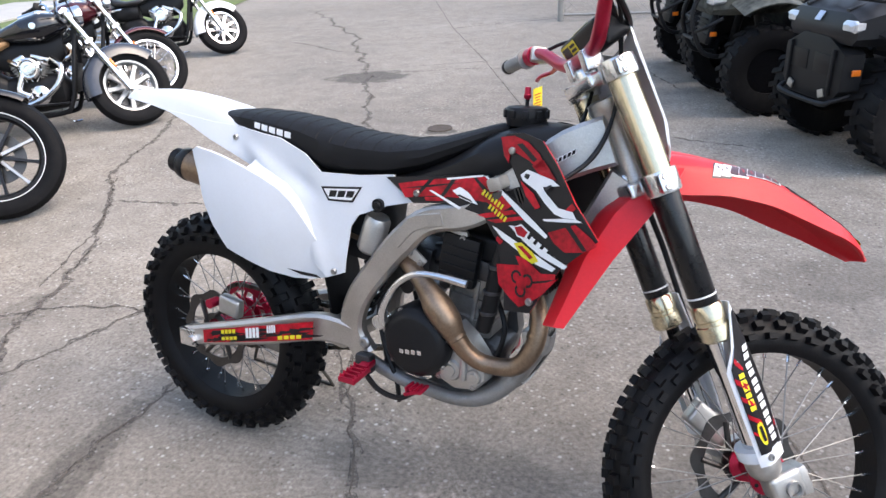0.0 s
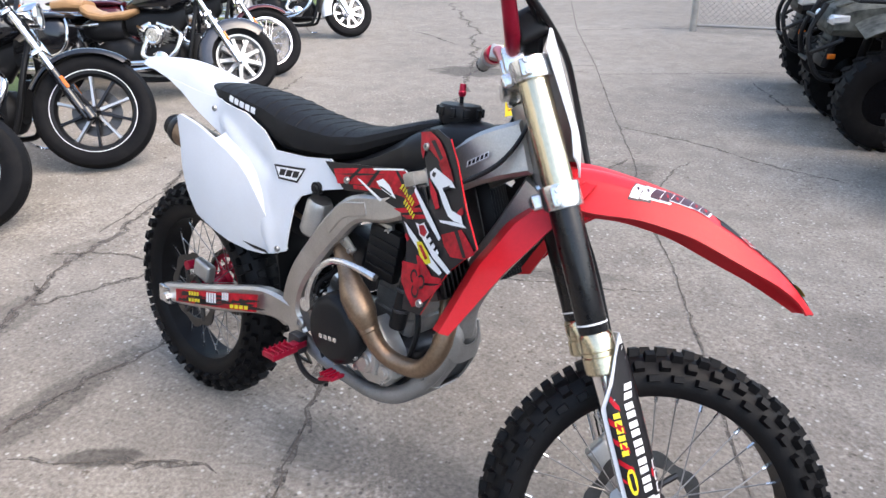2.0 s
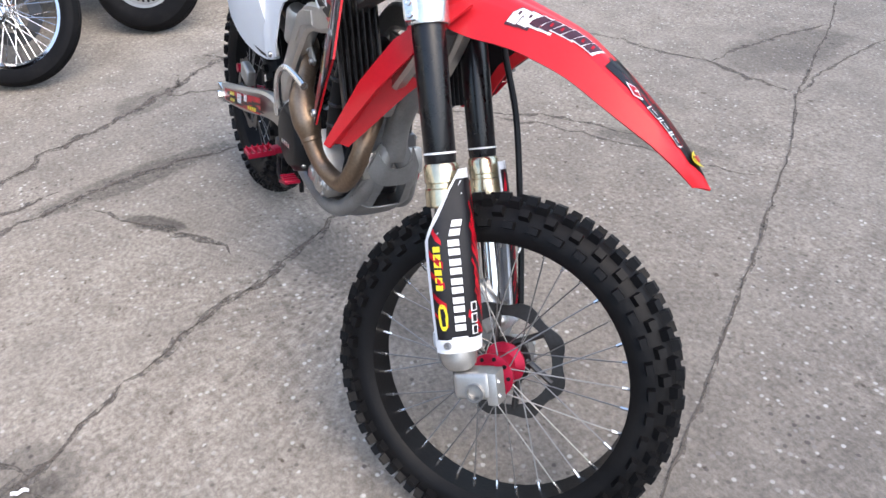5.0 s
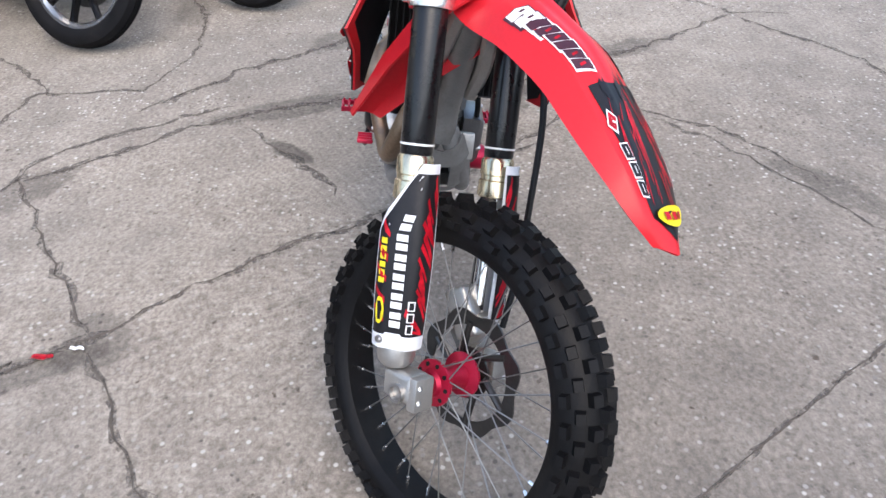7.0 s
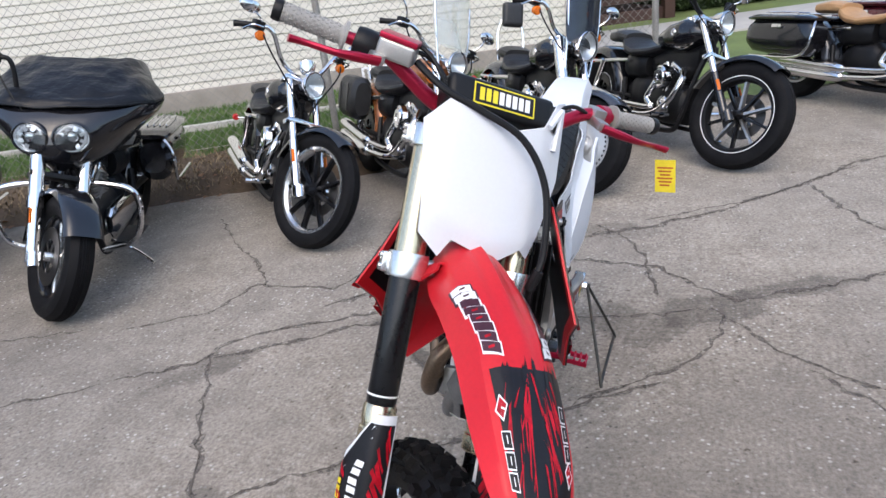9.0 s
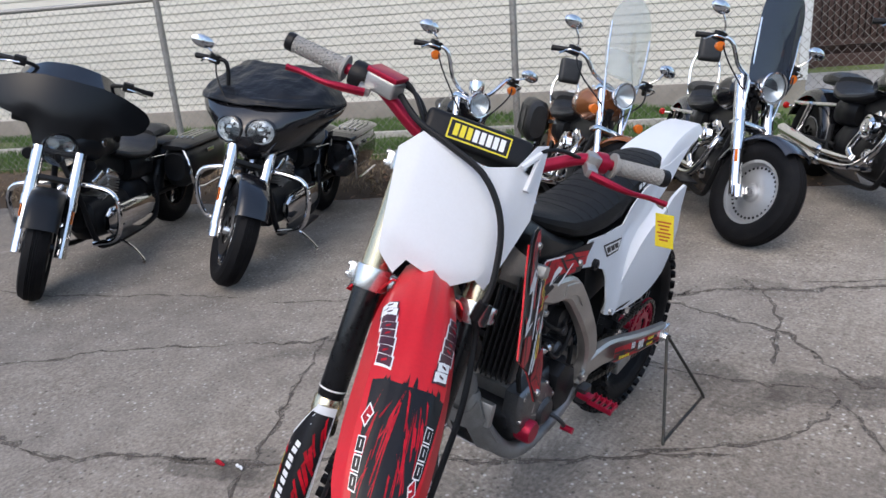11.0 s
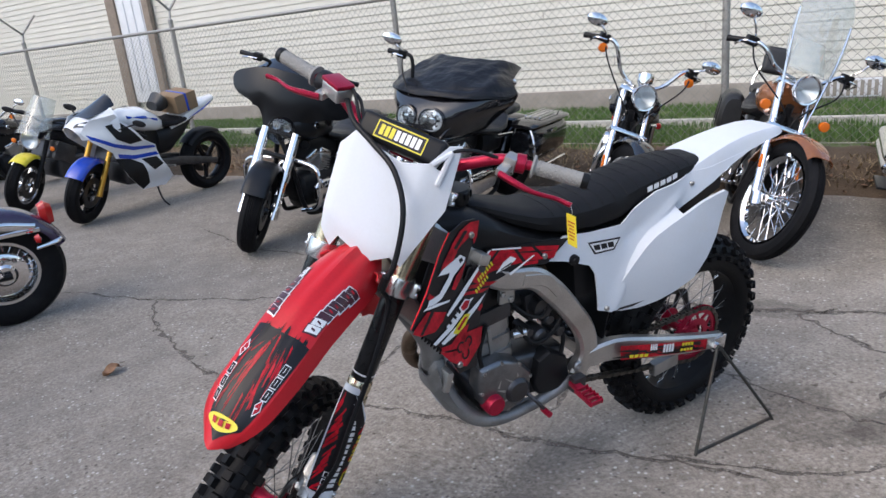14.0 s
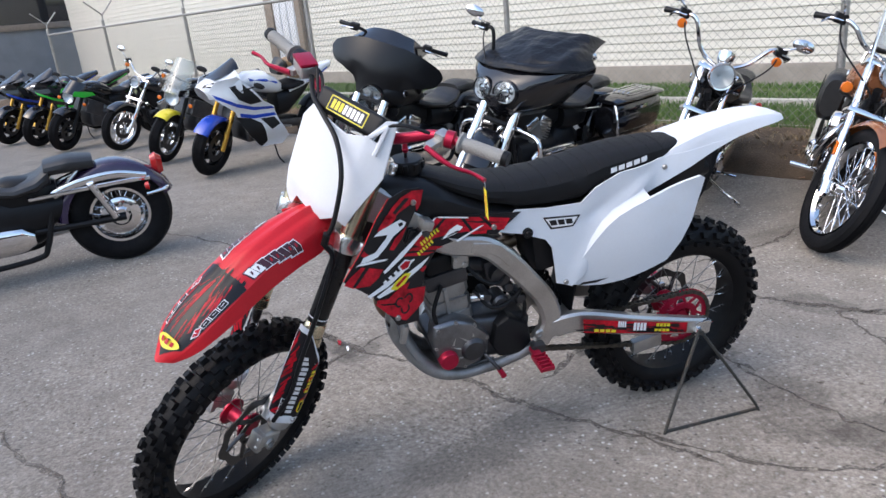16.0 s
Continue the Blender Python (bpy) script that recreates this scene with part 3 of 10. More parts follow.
def wave_disc(bm, r, inner, waves, thick=0.004, hub=0.04):
    n = waves * 10
    ring_o = [(r + 0.006 * math.cos(waves * 2 * math.pi * j / n)) for j in range(n)]
    v = []
    for y in (-thick / 2, thick / 2):
        for rad in (0, 1):
            for j in range(n):
                a = 2 * math.pi * j / n
                q = ring_o[j] if rad else inner
                v.append(Vector((q * math.cos(a), y, q * math.sin(a))))
    f = []
    for j in range(n):
        k = (j + 1) % n
        f += [(j, k, n + k, n + j), (2 * n + j, 3 * n + j, 3 * n + k, 2 * n + k), (n + j, n + k, 3 * n + k, 3 * n + j), (j, 2 * n + j, 2 * n + k, k)]
    mesh_into(bm, v, f)
    lathe(bm, [(hub * 0.8, -thick / 2), (hub * 1.25, -thick / 2), (hub * 1.25, thick / 2), (hub * 0.8, thick / 2)], 36, ROT_Y, closed=True)
    return bm


def spoked_wheel(name, r, hw, rim_r, flange, axle, m, rows, count, label):
    """Rim with tyre, hub, spokes and nipples, at the axle."""
    mm = m @ Matrix.Translation(axle)
    w = hw * 0.62
    bm = lathe(B(), [(rim_r + 0.010, -w), (rim_r + 0.012, -w * 0.85), (rim_r, -w * 0.75), (rim_r - 0.012, -w * 0.35), (rim_r - 0.012, w * 0.35), (rim_r, w * 0.75), (rim_r + 0.012, w * 0.85), (rim_r + 0.010, w), (rim_r - 0.006, w * 0.9), (rim_r - 0.020, w * 0.4), (rim_r - 0.020, -w * 0.4), (rim_r - 0.006, -w * 0.9)], 72, ROT_Y, closed=True)
    wheel = part(name, bm, black_rim, dirt_bike, label, mm)
    tyre = part("tyre", carcass(B(), r, hw), knob_rubber, wheel, "knobbly off-road tyre")
    tread = part("tread", knobby(B(), r, hw, rows, count), knob_rubber, tyre, "tread of rubber knobs")
    tread["kind"] = "stuff"
    bm = lathe(B(), [(0.012, -flange - 0.012), (0.022, -flange - 0.012), (0.026, -flange - 0.004), (0.043, -flange), (0.043, -flange + 0.005), (0.026, -flange + 0.012), (0.020, 0), (0.026, flange - 0.012), (0.043, flange - 0.005), (0.043, flange), (0.026, flange + 0.004), (0.022, flange + 0.012), (0.012, flange + 0.012)], 28, ROT_Y)
    hub = part("hub", bm, red_metal, wheel, "red anodised hub")
    for s in (-1, 1):
        for i in range(9):
            a = 2 * math.pi * (i + 0.5) / 9
            hole = lathe(B(), [(0, 0.0012), (0.0042, 0.0012), (0.0042, -0.003)], 10, Matrix.Rotation(radians(-90 * s), 4, "X") @ Matrix.Translation((0.0345 * math.cos(a), 0.0345 * math.sin(a), flange + 0.002)))
            part("hub_hole", hole, black_plastic, hub)
    for i in range(36):
        s = 1 if i % 2 else -1
        a = 2 * math.pi * i / 36
        tw = 0.62 * (1 if (i // 2) % 2 else -1)
        p = Vector((0.034 * math.cos(a + tw), s * flange, 0.034 * math.sin(a + tw)))
        q = Vector(((rim_r - 0.016) * math.cos(a), s * 0.006, (rim_r - 0.016) * math.sin(a)))
        stick("spoke", wheel, p, q, 0.0014, spoke_steel)
        stick("nipple", wheel, q + (p - q).normalized() * 0.022, q, 0.0034, polished)
    return wheel


SIDE_ROWS = [(0.0, 0.021, 0.020, 0.0), (0.46, 0.017, 0.020, 0.5), (0.92, 0.016, 0.019, 0.0), (1.36, 0.013, 0.021, 0.5)]
front_wheel = spoked_wheel("front_wheel", 0.342, 0.046, 0.272, 0.040, FRONT, STEER, SIDE_ROWS, 40, "front wheel with black rim and knobbly tyre")
rear_wheel = spoked_wheel("rear_wheel", 0.344, 0.064, 0.245, 0.050, REAR, Matrix(), [(0.0, 0.028, 0.021, 0.0), (0.5, 0.021, 0.020, 0.5), (0.98, 0.020, 0.020, 0.0), (1.36, 0.014, 0.022, 0.5)], 36, "rear wheel with black rim and knobbly tyre")
for wh, r_, in_, y_ in ((front_wheel, 0.118, 0.092, 0.055), (rear_wheel, 0.116, 0.090, -0.062)):
    disc = part("brake_disc", wave_disc(B(), r_, in_, 8), disc_steel, wh, "wave-shaped steel brake disc", Matrix.Translation((0, y_, 0)))
    for i in range(6):
        stick("disc_arm", disc, Vector((0.040 * math.cos(i * 1.0472 + 0.5), 0, 0.040 * math.sin(i * 1.0472 + 0.5))), Vector((0.098 * math.cos(i * 1.0472), 0, 0.098 * math.sin(i * 1.0472))), 0.007, disc_steel, 8)
# rim lettering as plain bars
for wheel_ob, rr, w in ((front_wheel, 0.272, 0.0292), (rear_wheel, 0.245, 0.038)):
    for s in (-1, 1):
        bm = B()
        for k in range(5):
            a = 1.0 + k * 0.035
            boxy(bm, (0.006, 0.0006, 0.006), Matrix.Rotation(-a, 4, "Y") @ Matrix.Translation((rr + 0.022, s * (w + 0.010), 0)))
        part("rim_mark", bm, white_sticker, wheel_ob, "row of small white bars on the tyre wall")
# sprocket: toothed ring, arms, inner ring
bm = B()
lathe(bm, [(0.080, -0.003), (0.101, -0.003), (0.101, 0.003), (0.080, 0.003)], 60, ROT_Y, closed=True)
lathe(bm, [(0.036, -0.003), (0.058, -0.003), (0.058, 0.003), (0.036, 0.003)], 40, ROT_Y, closed=True)
for i in range(50):
    boxy(bm, (0.010, 0.005, 0.006), Matrix.Rotation(2 * math.pi * i / 50, 4, "Y") @ Matrix.Translation((0.104, 0, 0)), taper=1)
for i in range(12):
    boxy(bm, (0.028, 0.005, 0.009), Matrix.Rotation(2 * math.pi * i / 12, 4, "Y") @ Matrix.Translation((0.069, 0, 0)) @ Matrix.Rotation(0.5 if i % 2 else -0.5, 4, "Y"), 0.001)
part("sprocket", bm, red_metal, rear_wheel, "red drilled rear sprocket", Matrix.Translation((0, 0.066, 0)))


# -- fork, clamps, bars: all turned with the steering
def leg_x(z):
    return 0.322 + (1.076 - z) * 0.479


def fork_point(z, y, fwd=0.0):
    return Vector((leg_x(z) + fwd * 0.90, y, z + fwd * 0.43))


def along_leg(y, z0, z1, prof, n=28, fwd=0.0):
    """Lathe on the fork line from z0 down to z1; prof is (radius, fraction)."""
    m, l = between(fork_point(z0, y, fwd), fork_point(z1, y, fwd))
    return lathe(B(), [(r, f * l) for r, f in prof], n, m)


def guard_f(side):
    m, l = between(fork_point(0.655, side * 0.105), fork_point(0.372, side * 0.105))
    up = m.to_3x3()
    fwd = Vector((0.9, 0, 0.43)).normalized()
    out = Vector((0, side, 0))

    def f(u, v):
        # u: 0 top to 1 bottom, v: angle from straight ahead to the outside
        wide = 0.35 + 0.65 * min(1, max(0, (u - 0.02) / 0.35)) ** 0.8
        a = radians(-28) + v * wide * radians(150)
        r = (0.0365 + 0.004 * math.sin(u * 3)) / max(0.84, math.cos(a - radians(58)))
        return m @ Vector((0, 0, u * l)) + (fwd * math.cos(a) + out * math.sin(a)) * r
    return f


for s in (-1, 1):
    y = s * 0.105
    leg = part("fork_leg", along_leg(y, 1.108, 0.895, [(0.0, -0.02), (0.018, -0.02), (0.026, 0), (0.0285, 0.06), (0.0285, 1)]), gold, dirt_bike, "gold anodised upper fork tube", STEER)
    part("fork_wrap", along_leg(y, 0.878, 0.665, [(0.0282, 0), (0.0285, 0.02), (0.0275, 0.98), (0.026, 1)]), carbon, leg, "black carbon-look fork wrap")
    part("wrap_band", along_leg(y, 0.682, 0.679, [(0.0285, 0), (0.0285, 1)]), white_sticker, leg)
    part("seal_head", along_leg(y, 0.665, 0.598, [(0.027, 0), (0.0305, 0.08), (0.0305, 0.42), (0.0285, 0.45), (0.0285, 0.55), (0.0315, 0.58), (0.0325, 0.95), (0.029, 1)]), gold, leg, "gold ringed seal head")
    part("stanchion", along_leg(y, 0.60, 0.36, [(0.0245, 0), (0.0245, 1)]), chrome, leg, "chromed inner fork tube")
    bm = along_leg(y, 0.390, 0.338, [(0.031, 0), (0.034, 0.1), (0.034, 0.62), (0.031, 0.85), (0.024, 1)])
    lug_m = Matrix.Translation(FRONT + Vector((-0.010, y * 0.95, 0.006))) @ Matrix.Rotation(radians(-27), 4, "Y")
    boxy(bm, (0.072, 0.048, 0.052), lug_m, 0.012, 3)
    boxy(bm, (0.022, 0.044, 0.060), lug_m @ Matrix.Translation((0.036, 0, -0.006)), 0.006, 2)
    lug = part("axle_lug", bm, alu, leg, "cast aluminium axle clamp")
    out = Matrix.Translation(FRONT + Vector((0, y, 0))) @ Matrix.Rotation(radians(-90 * s), 4, "X")
    part("axle_end", lathe(B(), [(0.017, -0.03), (0.017, 0.026), (0.0125, 0.026), (0.0125, 0.004), (0, 0.004)], 20, out), steel, lug, "hollow steel axle end")
    part("axle_bore", lathe(B(), [(0.0122, 0.006), (0, 0.006)], 18, out), black_plastic, lug)
    for q in (-0.012, 0.014):
        bm = B()
        bolt(bm, lug_m @ Vector((0.044, s * 0.012, q - 0.006)), (0.9, 0, -0.4), 0.006)
        part("pinch_bolt", bm, steel, lug)
    gf = guard_f(s)
    flip = -1 if s < 0 else 1
    bm = sheet(B(), gf, 0, 1, 0, 1, 16, 12, 0.003 * flip, 0.0)
    guard = part("fork_guard", bm, white_plastic, leg, "white plastic fork guard with racing stickers")
    part("guard_sticker", sheet(B(), gf, 0.05, 0.92, 0.05, 0.93, 14, 12, 0, 0.0012 * flip), dark_sticker, guard)
    gr = random.Random(31)
    for k in range(15):
        u, v0, l = 0.05 + 0.058 * k + 0.02 * gr.random(), 0.06 + 0.10 * gr.random(), 0.10 + 0.16 * gr.random()
        w = 0.014 + 0.030 * gr.random()
        part("guard_stripe", quad_on(B(), gf, ((u, v0 + l), (u + w, v0 + l + 0.02), (min(0.915, u + w + 0.13), v0), (min(0.905, u + 0.13), v0 - 0.005)), 0.0018 * flip, 3), red_sticker, guard)
    for k in range(5):
        u, w = 0.30 + 0.115 * k, 0.020 + 0.022 * gr.random()
        part("guard_stripe", quad_on(B(), gf, ((u, 0.92), (u + w, 0.92), (u + w + 0.07, 0.74), (u + 0.07, 0.74)), 0.0018 * flip, 3), red_sticker, guard)
    for k in range(6):
        u = 0.265 + k * 0.105
        for d0, d1 in ((0.0, 0.036), (0.048, 0.084)):
            c = ((u + d0, 0.462), (u + d1, 0.460), (u + d1, 0.642), (u + d0, 0.644))
            part("letter_bar", quad_on(B(), gf, c, 0.0024 * flip, 4), white_sticker, guard, "bold white bar")
    for k in range(6):
        u = 0.40 + k * 0.042
        part("yellow_bar", quad_on(B(), gf, ((u, 0.765), (u + 0.030, 0.765), (u + 0.030, 0.850), (u, 0.850)), 0.0024 * flip, 1), yellow_sticker, guard)
    part("yellow_oval", disc_on(B(), gf, 0.79, 0.80, 0.075, 0.062, 0.0024 * flip), yellow_sticker, guard)
    part("oval_mark", quad_on(B(), gf, ((0.74, 0.785), (0.84, 0.775), (0.84, 0.815), (0.74, 0.825)), 0.0029 * flip, 2), dark_sticker, guard)
    for k in range(3):
        u = 0.72 + k * 0.065
        for d, mt in ((0.0, white_sticker), (0.006, dark_sticker)):
            part("outline_bar", quad_on(B(), gf, ((u + d, 0.285 + d * 3), (u + 0.052 - d, 0.285 + d * 3), (u + 0.052 - d, 0.375 - d * 3), (u + d, 0.375 - d * 3)), (0.0022 + 0.06 * d) * flip, 2), mt, guard)
    part("guard_clamp", along_leg(y, 0.398, 0.378, [(0.0415, 0), (0.0425, 0.3), (0.0415, 1)]), white_plastic, leg)
    bm = B()
    bolt(bm, fork_point(0.385, y + s * 0.042, 0.0), (0, s, 0), 0.007)
    part("guard_bolt", bm, steel, leg)

for z, wid, name, lab in ((1.098, 0.034, "upper_triple_clamp", "machined upper triple clamp"), (0.890, 0.040, "lower_triple_clamp", "machined lower triple clamp")):
    bm = B()
    for s in (-1, 1):
        m, l = between(fork_point(z + wid / 2, s * 0.105), fork_point(z - wid / 2, s * 0.105))
        lathe(bm, [(0.029, 0), (0.036, 0), (0.037, 0.004), (0.037, l - 0.004), (0.036, l), (0.029, l)], 28, m, closed=True)
        boxy(bm, (0.020, 0.03, wid * 0.9), Matrix.Translation(fork_point(z, s * 0.137, -0.012)) @ Matrix.Rotation(radians(-25.6), 4, "Y"), 0.004)
        for q in (-0.008, 0.010):
            bolt(bm, fork_point(z + q, s * 0.150, -0.010), (0, s, 0), 0.006)
    boxy(bm, (0.060, 0.15, wid * 0.8), Matrix.Translation(fork_point(z, 0, -0.022)) @ Matrix.Rotation(radians(-25.6), 4, "Y"), 0.008, 3)
    lathe(bm, [(0.0, 0.022), (0.018, 0.022), (0.022, 0.016), (0.022, 0), (0.03, -0.002)], 24, between(fork_point(z, 0, -0.022), fork_point(z + 0.1, 0, -0.022))[0] @ Matrix.Translation((0, 0, wid * 0.3)))
    part(name, bm, polished, dirt_bike, lab, STEER)

BAR = [(x, s * y, z) for s, x, y, z in [(-1, 0.203, 0.402, 1.214), (-1, 0.224, 0.282, 1.208), (-1, 0.240, 0.215, 1.204), (-1, 0.264, 0.120, 1.156), (-1, 0.272, 0.060, 1.142), (1, 0.272, 0.060, 1.142), (1, 0.264, 0.120, 1.156), (1, 0.240, 0.215, 1.204), (1, 0.224, 0.282, 1.208), (1, 0.203, 0.402, 1.214)]]
bars = part("handlebar", tube(B(), BAR, [0.011, 0.011, 0.0125, 0.0145, 0.0145, 0.0145, 0.0145, 0.0125, 0.011, 0.011], 14), red_metal, dirt_bike, "red tapered aluminium handlebar", STEER)
for s in (-1, 1):
    bm = B()
    boxy(bm, (0.040, 0.030, 0.045), Matrix.Translation((0.276, s * 0.045, 1.128)) @ Matrix.Rotation(radians(-25), 4, "Y"), 0.006)
    part("bar_clamp", bm, polished, bars)
    a, b = Vector((0.203, s * 0.404, 1.214)), Vector((0.224, s * 0.282, 1.208))
    m, l = between(a, b)
    prof = [(0.012, 0), (0.0162, 0.002), (0.0162, l - 0.010), (0.018, l - 0.008), (0.026, l - 0.005), (0.026, l), (0.012, l)]
    grip = part("grip", lathe(B(), prof, 24, m), grey_rubber, bars, "grey waffle-patterned rubber grip")
    v, f = [], []
    for i in range(15):
        for k in range(12):
            a0, z0 = 2 * math.pi * (k + 0.5 * (i % 2)) / 12, 0.007 + i * 0.0072
            b = len(v)
            for q, e in ((0.0160, 1.0), (0.0176, 0.72)):
                for da, dz in ((-0.20, 0), (0, -0.0030), (0.20, 0), (0, 0.0030)):
                    v.append(m @ Vector((q * math.cos(a0 + da * e), q * math.sin(a0 + da * e), z0 + dz * e)))
            f += [tuple(b + j for j in g) for g in ((4, 5, 6, 7), (0, 1, 5, 4), (1, 2, 6, 5), (2, 3, 7, 6), (3, 0, 4, 7))]
    bm = B()
    mesh_into(bm, v, f)
    waffle = part("grip_waffle", bm, grey_rubber, grip, "raised diamond pads")
    waffle["kind"] = "stuff"
    part("grip_end", lathe(B(), [(0.0, -0.004), (0.017, -0.004), (0.0185, 0), (0.0185, 0.010), (0.016, 0.012)], 18, m), black_plastic, bars)
    # perch, lever
    per = Vector((0.238, s * 0.238, 1.206))
    bm = B()
    boxy(bm, (0.036, 0.030, 0.034), Matrix.Translation(per), 0.006)
    boxy(bm, (0.050, 0.024, 0.018), Matrix.Translation(per + Vector((0.028, -s * 0.004, -0.008))), 0.004)
    part("lever_perch", bm, alu, bars, "cast lever perch")
    lev = tube(B(), [per + Vector((0.050, -s * 0.006, -0.010)), per + Vector((0.058, s * 0.035, -0.012)), (0.298, s * (0.314 + 0.004 * s), 1.192), (0.282, s * (0.358 + 0.006 * s), 1.190), (0.283, s * (0.392 + 0.008 * s), 1.190)], [0.011, 0.011, 0.0075, 0.0070, 0.0085], 10, flat=0.7)
    part("lever", lev, red_metal, bars, "red anodised lever")
# front brake reservoir on the throttle side, throttle housing, clutch switch
bm = boxy(B(), (0.046, 0.066, 0.034), Matrix.Translation((0.266, -0.200, 1.218)) @ Matrix.Rotation(radians(-25), 4, "Z"), 0.006, 3)
res = part("brake_reservoir", bm, alu, bars, "grey cast brake fluid reservoir")
part("reservoir_cap", boxy(B(), (0.048, 0.068, 0.010), Matrix.Translation((0.266, -0.200, 1.239)) @ Matrix.Rotation(radians(-25), 4, "Z"), 0.003), red_metal, res, "red reservoir lid")
bm = lathe(B(), [(0.012, 0), (0.026, 0.002), (0.028, 0.012), (0.028, 0.034), (0.024, 0.040), (0.012, 0.042)], 22, between((0.226, -0.268, 1.207), (0.240, -0.225, 1.205))[0])
part("throttle_housing", bm, black_plastic, bars, "black throttle housing")
bm = lathe(B(), [(0.012, 0), (0.022, 0.002), (0.022, 0.022), (0.012, 0.024)], 20, between((0.226, 0.268, 1.207), (0.240, 0.225, 1.205))[0])
part("kill_switch", bm, red_metal, bars)
# pad with its sticker
pad_m = Matrix.Translation((0.292, 0, 1.180)) @ Matrix.Rotation(radians(-38), 4, "Y")
pad = part("bar_pad", boxy(B(), (0.062, 0.215, 0.062), pad_m, 0.014, 3), black_plastic, bars, "black foam bar pad")
pad_f = lambda u, v: pad_m @ Vector((0.0312, u, v))
part("pad_sticker", quad_on(B(), pad_f, ((-0.062, -0.020), (0.062, -0.020), (0.062, 0.020), (-0.062, 0.020)), 0.001, 2), yellow_sticker, pad, "yellow sticker with black panel")
part("pad_sticker_panel", quad_on(B(), pad_f, ((-0.059, -0.017), (0.059, -0.017), (0.059, 0.017), (-0.059, 0.017)), 0.0016, 2), dark_sticker, pad)
for k in range(8):
    u = -0.051 + k * 0.0132
    part("letter_bar", quad_on(B(), pad_f, ((u, -0.012), (u + 0.0098, -0.012), (u + 0.0098, 0.012), (u, 0.012)), 0.0022, 1), yellow_sticker if k < 3 else white_sticker, pad)
pad_t = lambda u, v: pad_m @ Vector((v, -u, 0.0312))
part("pad_sticker", quad_on(B(), pad_t, ((-0.05, -0.018), (0.05, -0.018), (0.05, 0.018), (-0.05, 0.018)), 0.001, 2), yellow_sticker, pad)

pad_b = lambda u, v: pad_m @ Vector((-0.0312, -u, v))
part("pad_sticker", quad_on(B(), pad_b, ((-0.095, -0.024), (-0.01, -0.024), (-0.01, 0.024), (-0.095, 0.024)), 0.001, 2), yellow_sticker, pad)
part("pad_sticker_panel", quad_on(B(), pad_b, ((-0.090, -0.019), (-0.050, -0.019), (-0.050, 0.019), (-0.090, 0.019)), 0.0016, 2), dark_sticker, pad)
for k in range(4):
    part("letter_bar", quad_on(B(), pad_b, ((-0.045, -0.018 + k * 0.010), (-0.016, -0.018 + k * 0.010), (-0.016, -0.012 + k * 0.010), (-0.045, -0.012 + k * 0.010)), 0.0016, 1), dark_sticker, pad)


# -- front number plate
def plate_f(y, z):
    return 0.458 - 0.489 * (z - 0.947) - 0.9 * y * y - 0.42 * max(0, y - 0.086) - 0.42 * max(0, -0.098 - y) - 0.28 * max(0, 0.976 + 0.22 * abs(y - 0.03) - z)


PLATE = [(-0.103, 1.180), (-0.138, 1.134), (-0.112, 0.962), (-0.072, 0.933), (-0.056, 0.967), (0.034, 0.946), (0.080, 0.972), (0.106, 0.952), (0.150, 1.085), (0.136, 1.220), (0.112, 1.217), (0.086, 1.177), (0.030, 1.161), (-0.050, 1.173)]
bm = B()
b2 = panel(bmesh.new(), PLATE, lambda y, z: plate_f(y, z), 0.004, 0.012)
for v in b2.verts:
    v.co = Vector((v.co.y, v.co.x, v.co.z))
front_plate = part("front_number_plate", b2, white_plastic, dirt_bike, "blank white front number plate", STEER)
tower = B()
for pts in (((0.118, 1.140), (0.122, 1.205)), ((0.095, 1.180), (0.124, 1.208))):
    tube(tower, [Vector((plate_f(y, z) + 0.006, y, z)) for y, z in pts], 0.006, 6, 1)
part("plate_rib", tower, white_plastic, front_plate)
bm = B()
quad_on(bm, lambda u, v: Vector((plate_f(u, v) + 0.003, u, v)), ((0.104, 1.172), (0.120, 1.165), (0.121, 1.195), (0.112, 1.190)), 0.0005, 2)
part("plate_vent", bm, black_plastic, front_plate)
# hose looping over the plate to the front brake
bm = tube(B(), [(0.278, -0.165, 1.212), (0.318, -0.118, 1.190), (0.350, -0.050, 1.178), (0.385, 0.030, 1.156), (0.424, 0.086, 1.092), (0.470, 0.108, 0.990), (0.490, 0.098, 0.930), (0.480, 0.118, 0.880), (0.545, 0.138, 0.760), (0.615, 0.140, 0.600), (0.655, 0.142, 0.500), (0.700, 0.120, 0.400)], 0.0065, 10)
part("brake_hose", bm, black_plastic, front_plate, "thick black rubber brake hose")
part("hose_joint", tube(B(), [(0.486, 0.103, 0.962), (0.490, 0.098, 0.925)], 0.010, 10, 1), black_plastic, front_plate)
for dy, dz in ((0.0, 0.0), (0.016, -0.012)):
    bm = tube(B(), [(0.238, -0.235, 1.215), (0.262, -0.165 + dy, 1.236 + dz), (0.300, -0.120 + dy, 1.205 + dz), (0.325, -0.075, 1.130), (0.330, -0.045, 1.02), (0.29, -0.055 + dy, 0.93), (0.20, -0.060, 0.86)], 0.0042, 8)
    part("throttle_cable", bm, black_plastic, dirt_bike, "black throttle cable", STEER)
bm = tube(B(), [(0.238, 0.225, 1.205), (0.290, 0.140, 1.215), (0.320, 0.06, 1.15), (0.30, 0.045, 1.03), (0.25, 0.06, 0.92)], 0.0042, 8)
part("clutch_cable", bm, black_plastic, dirt_bike, "black clutch cable", STEER)
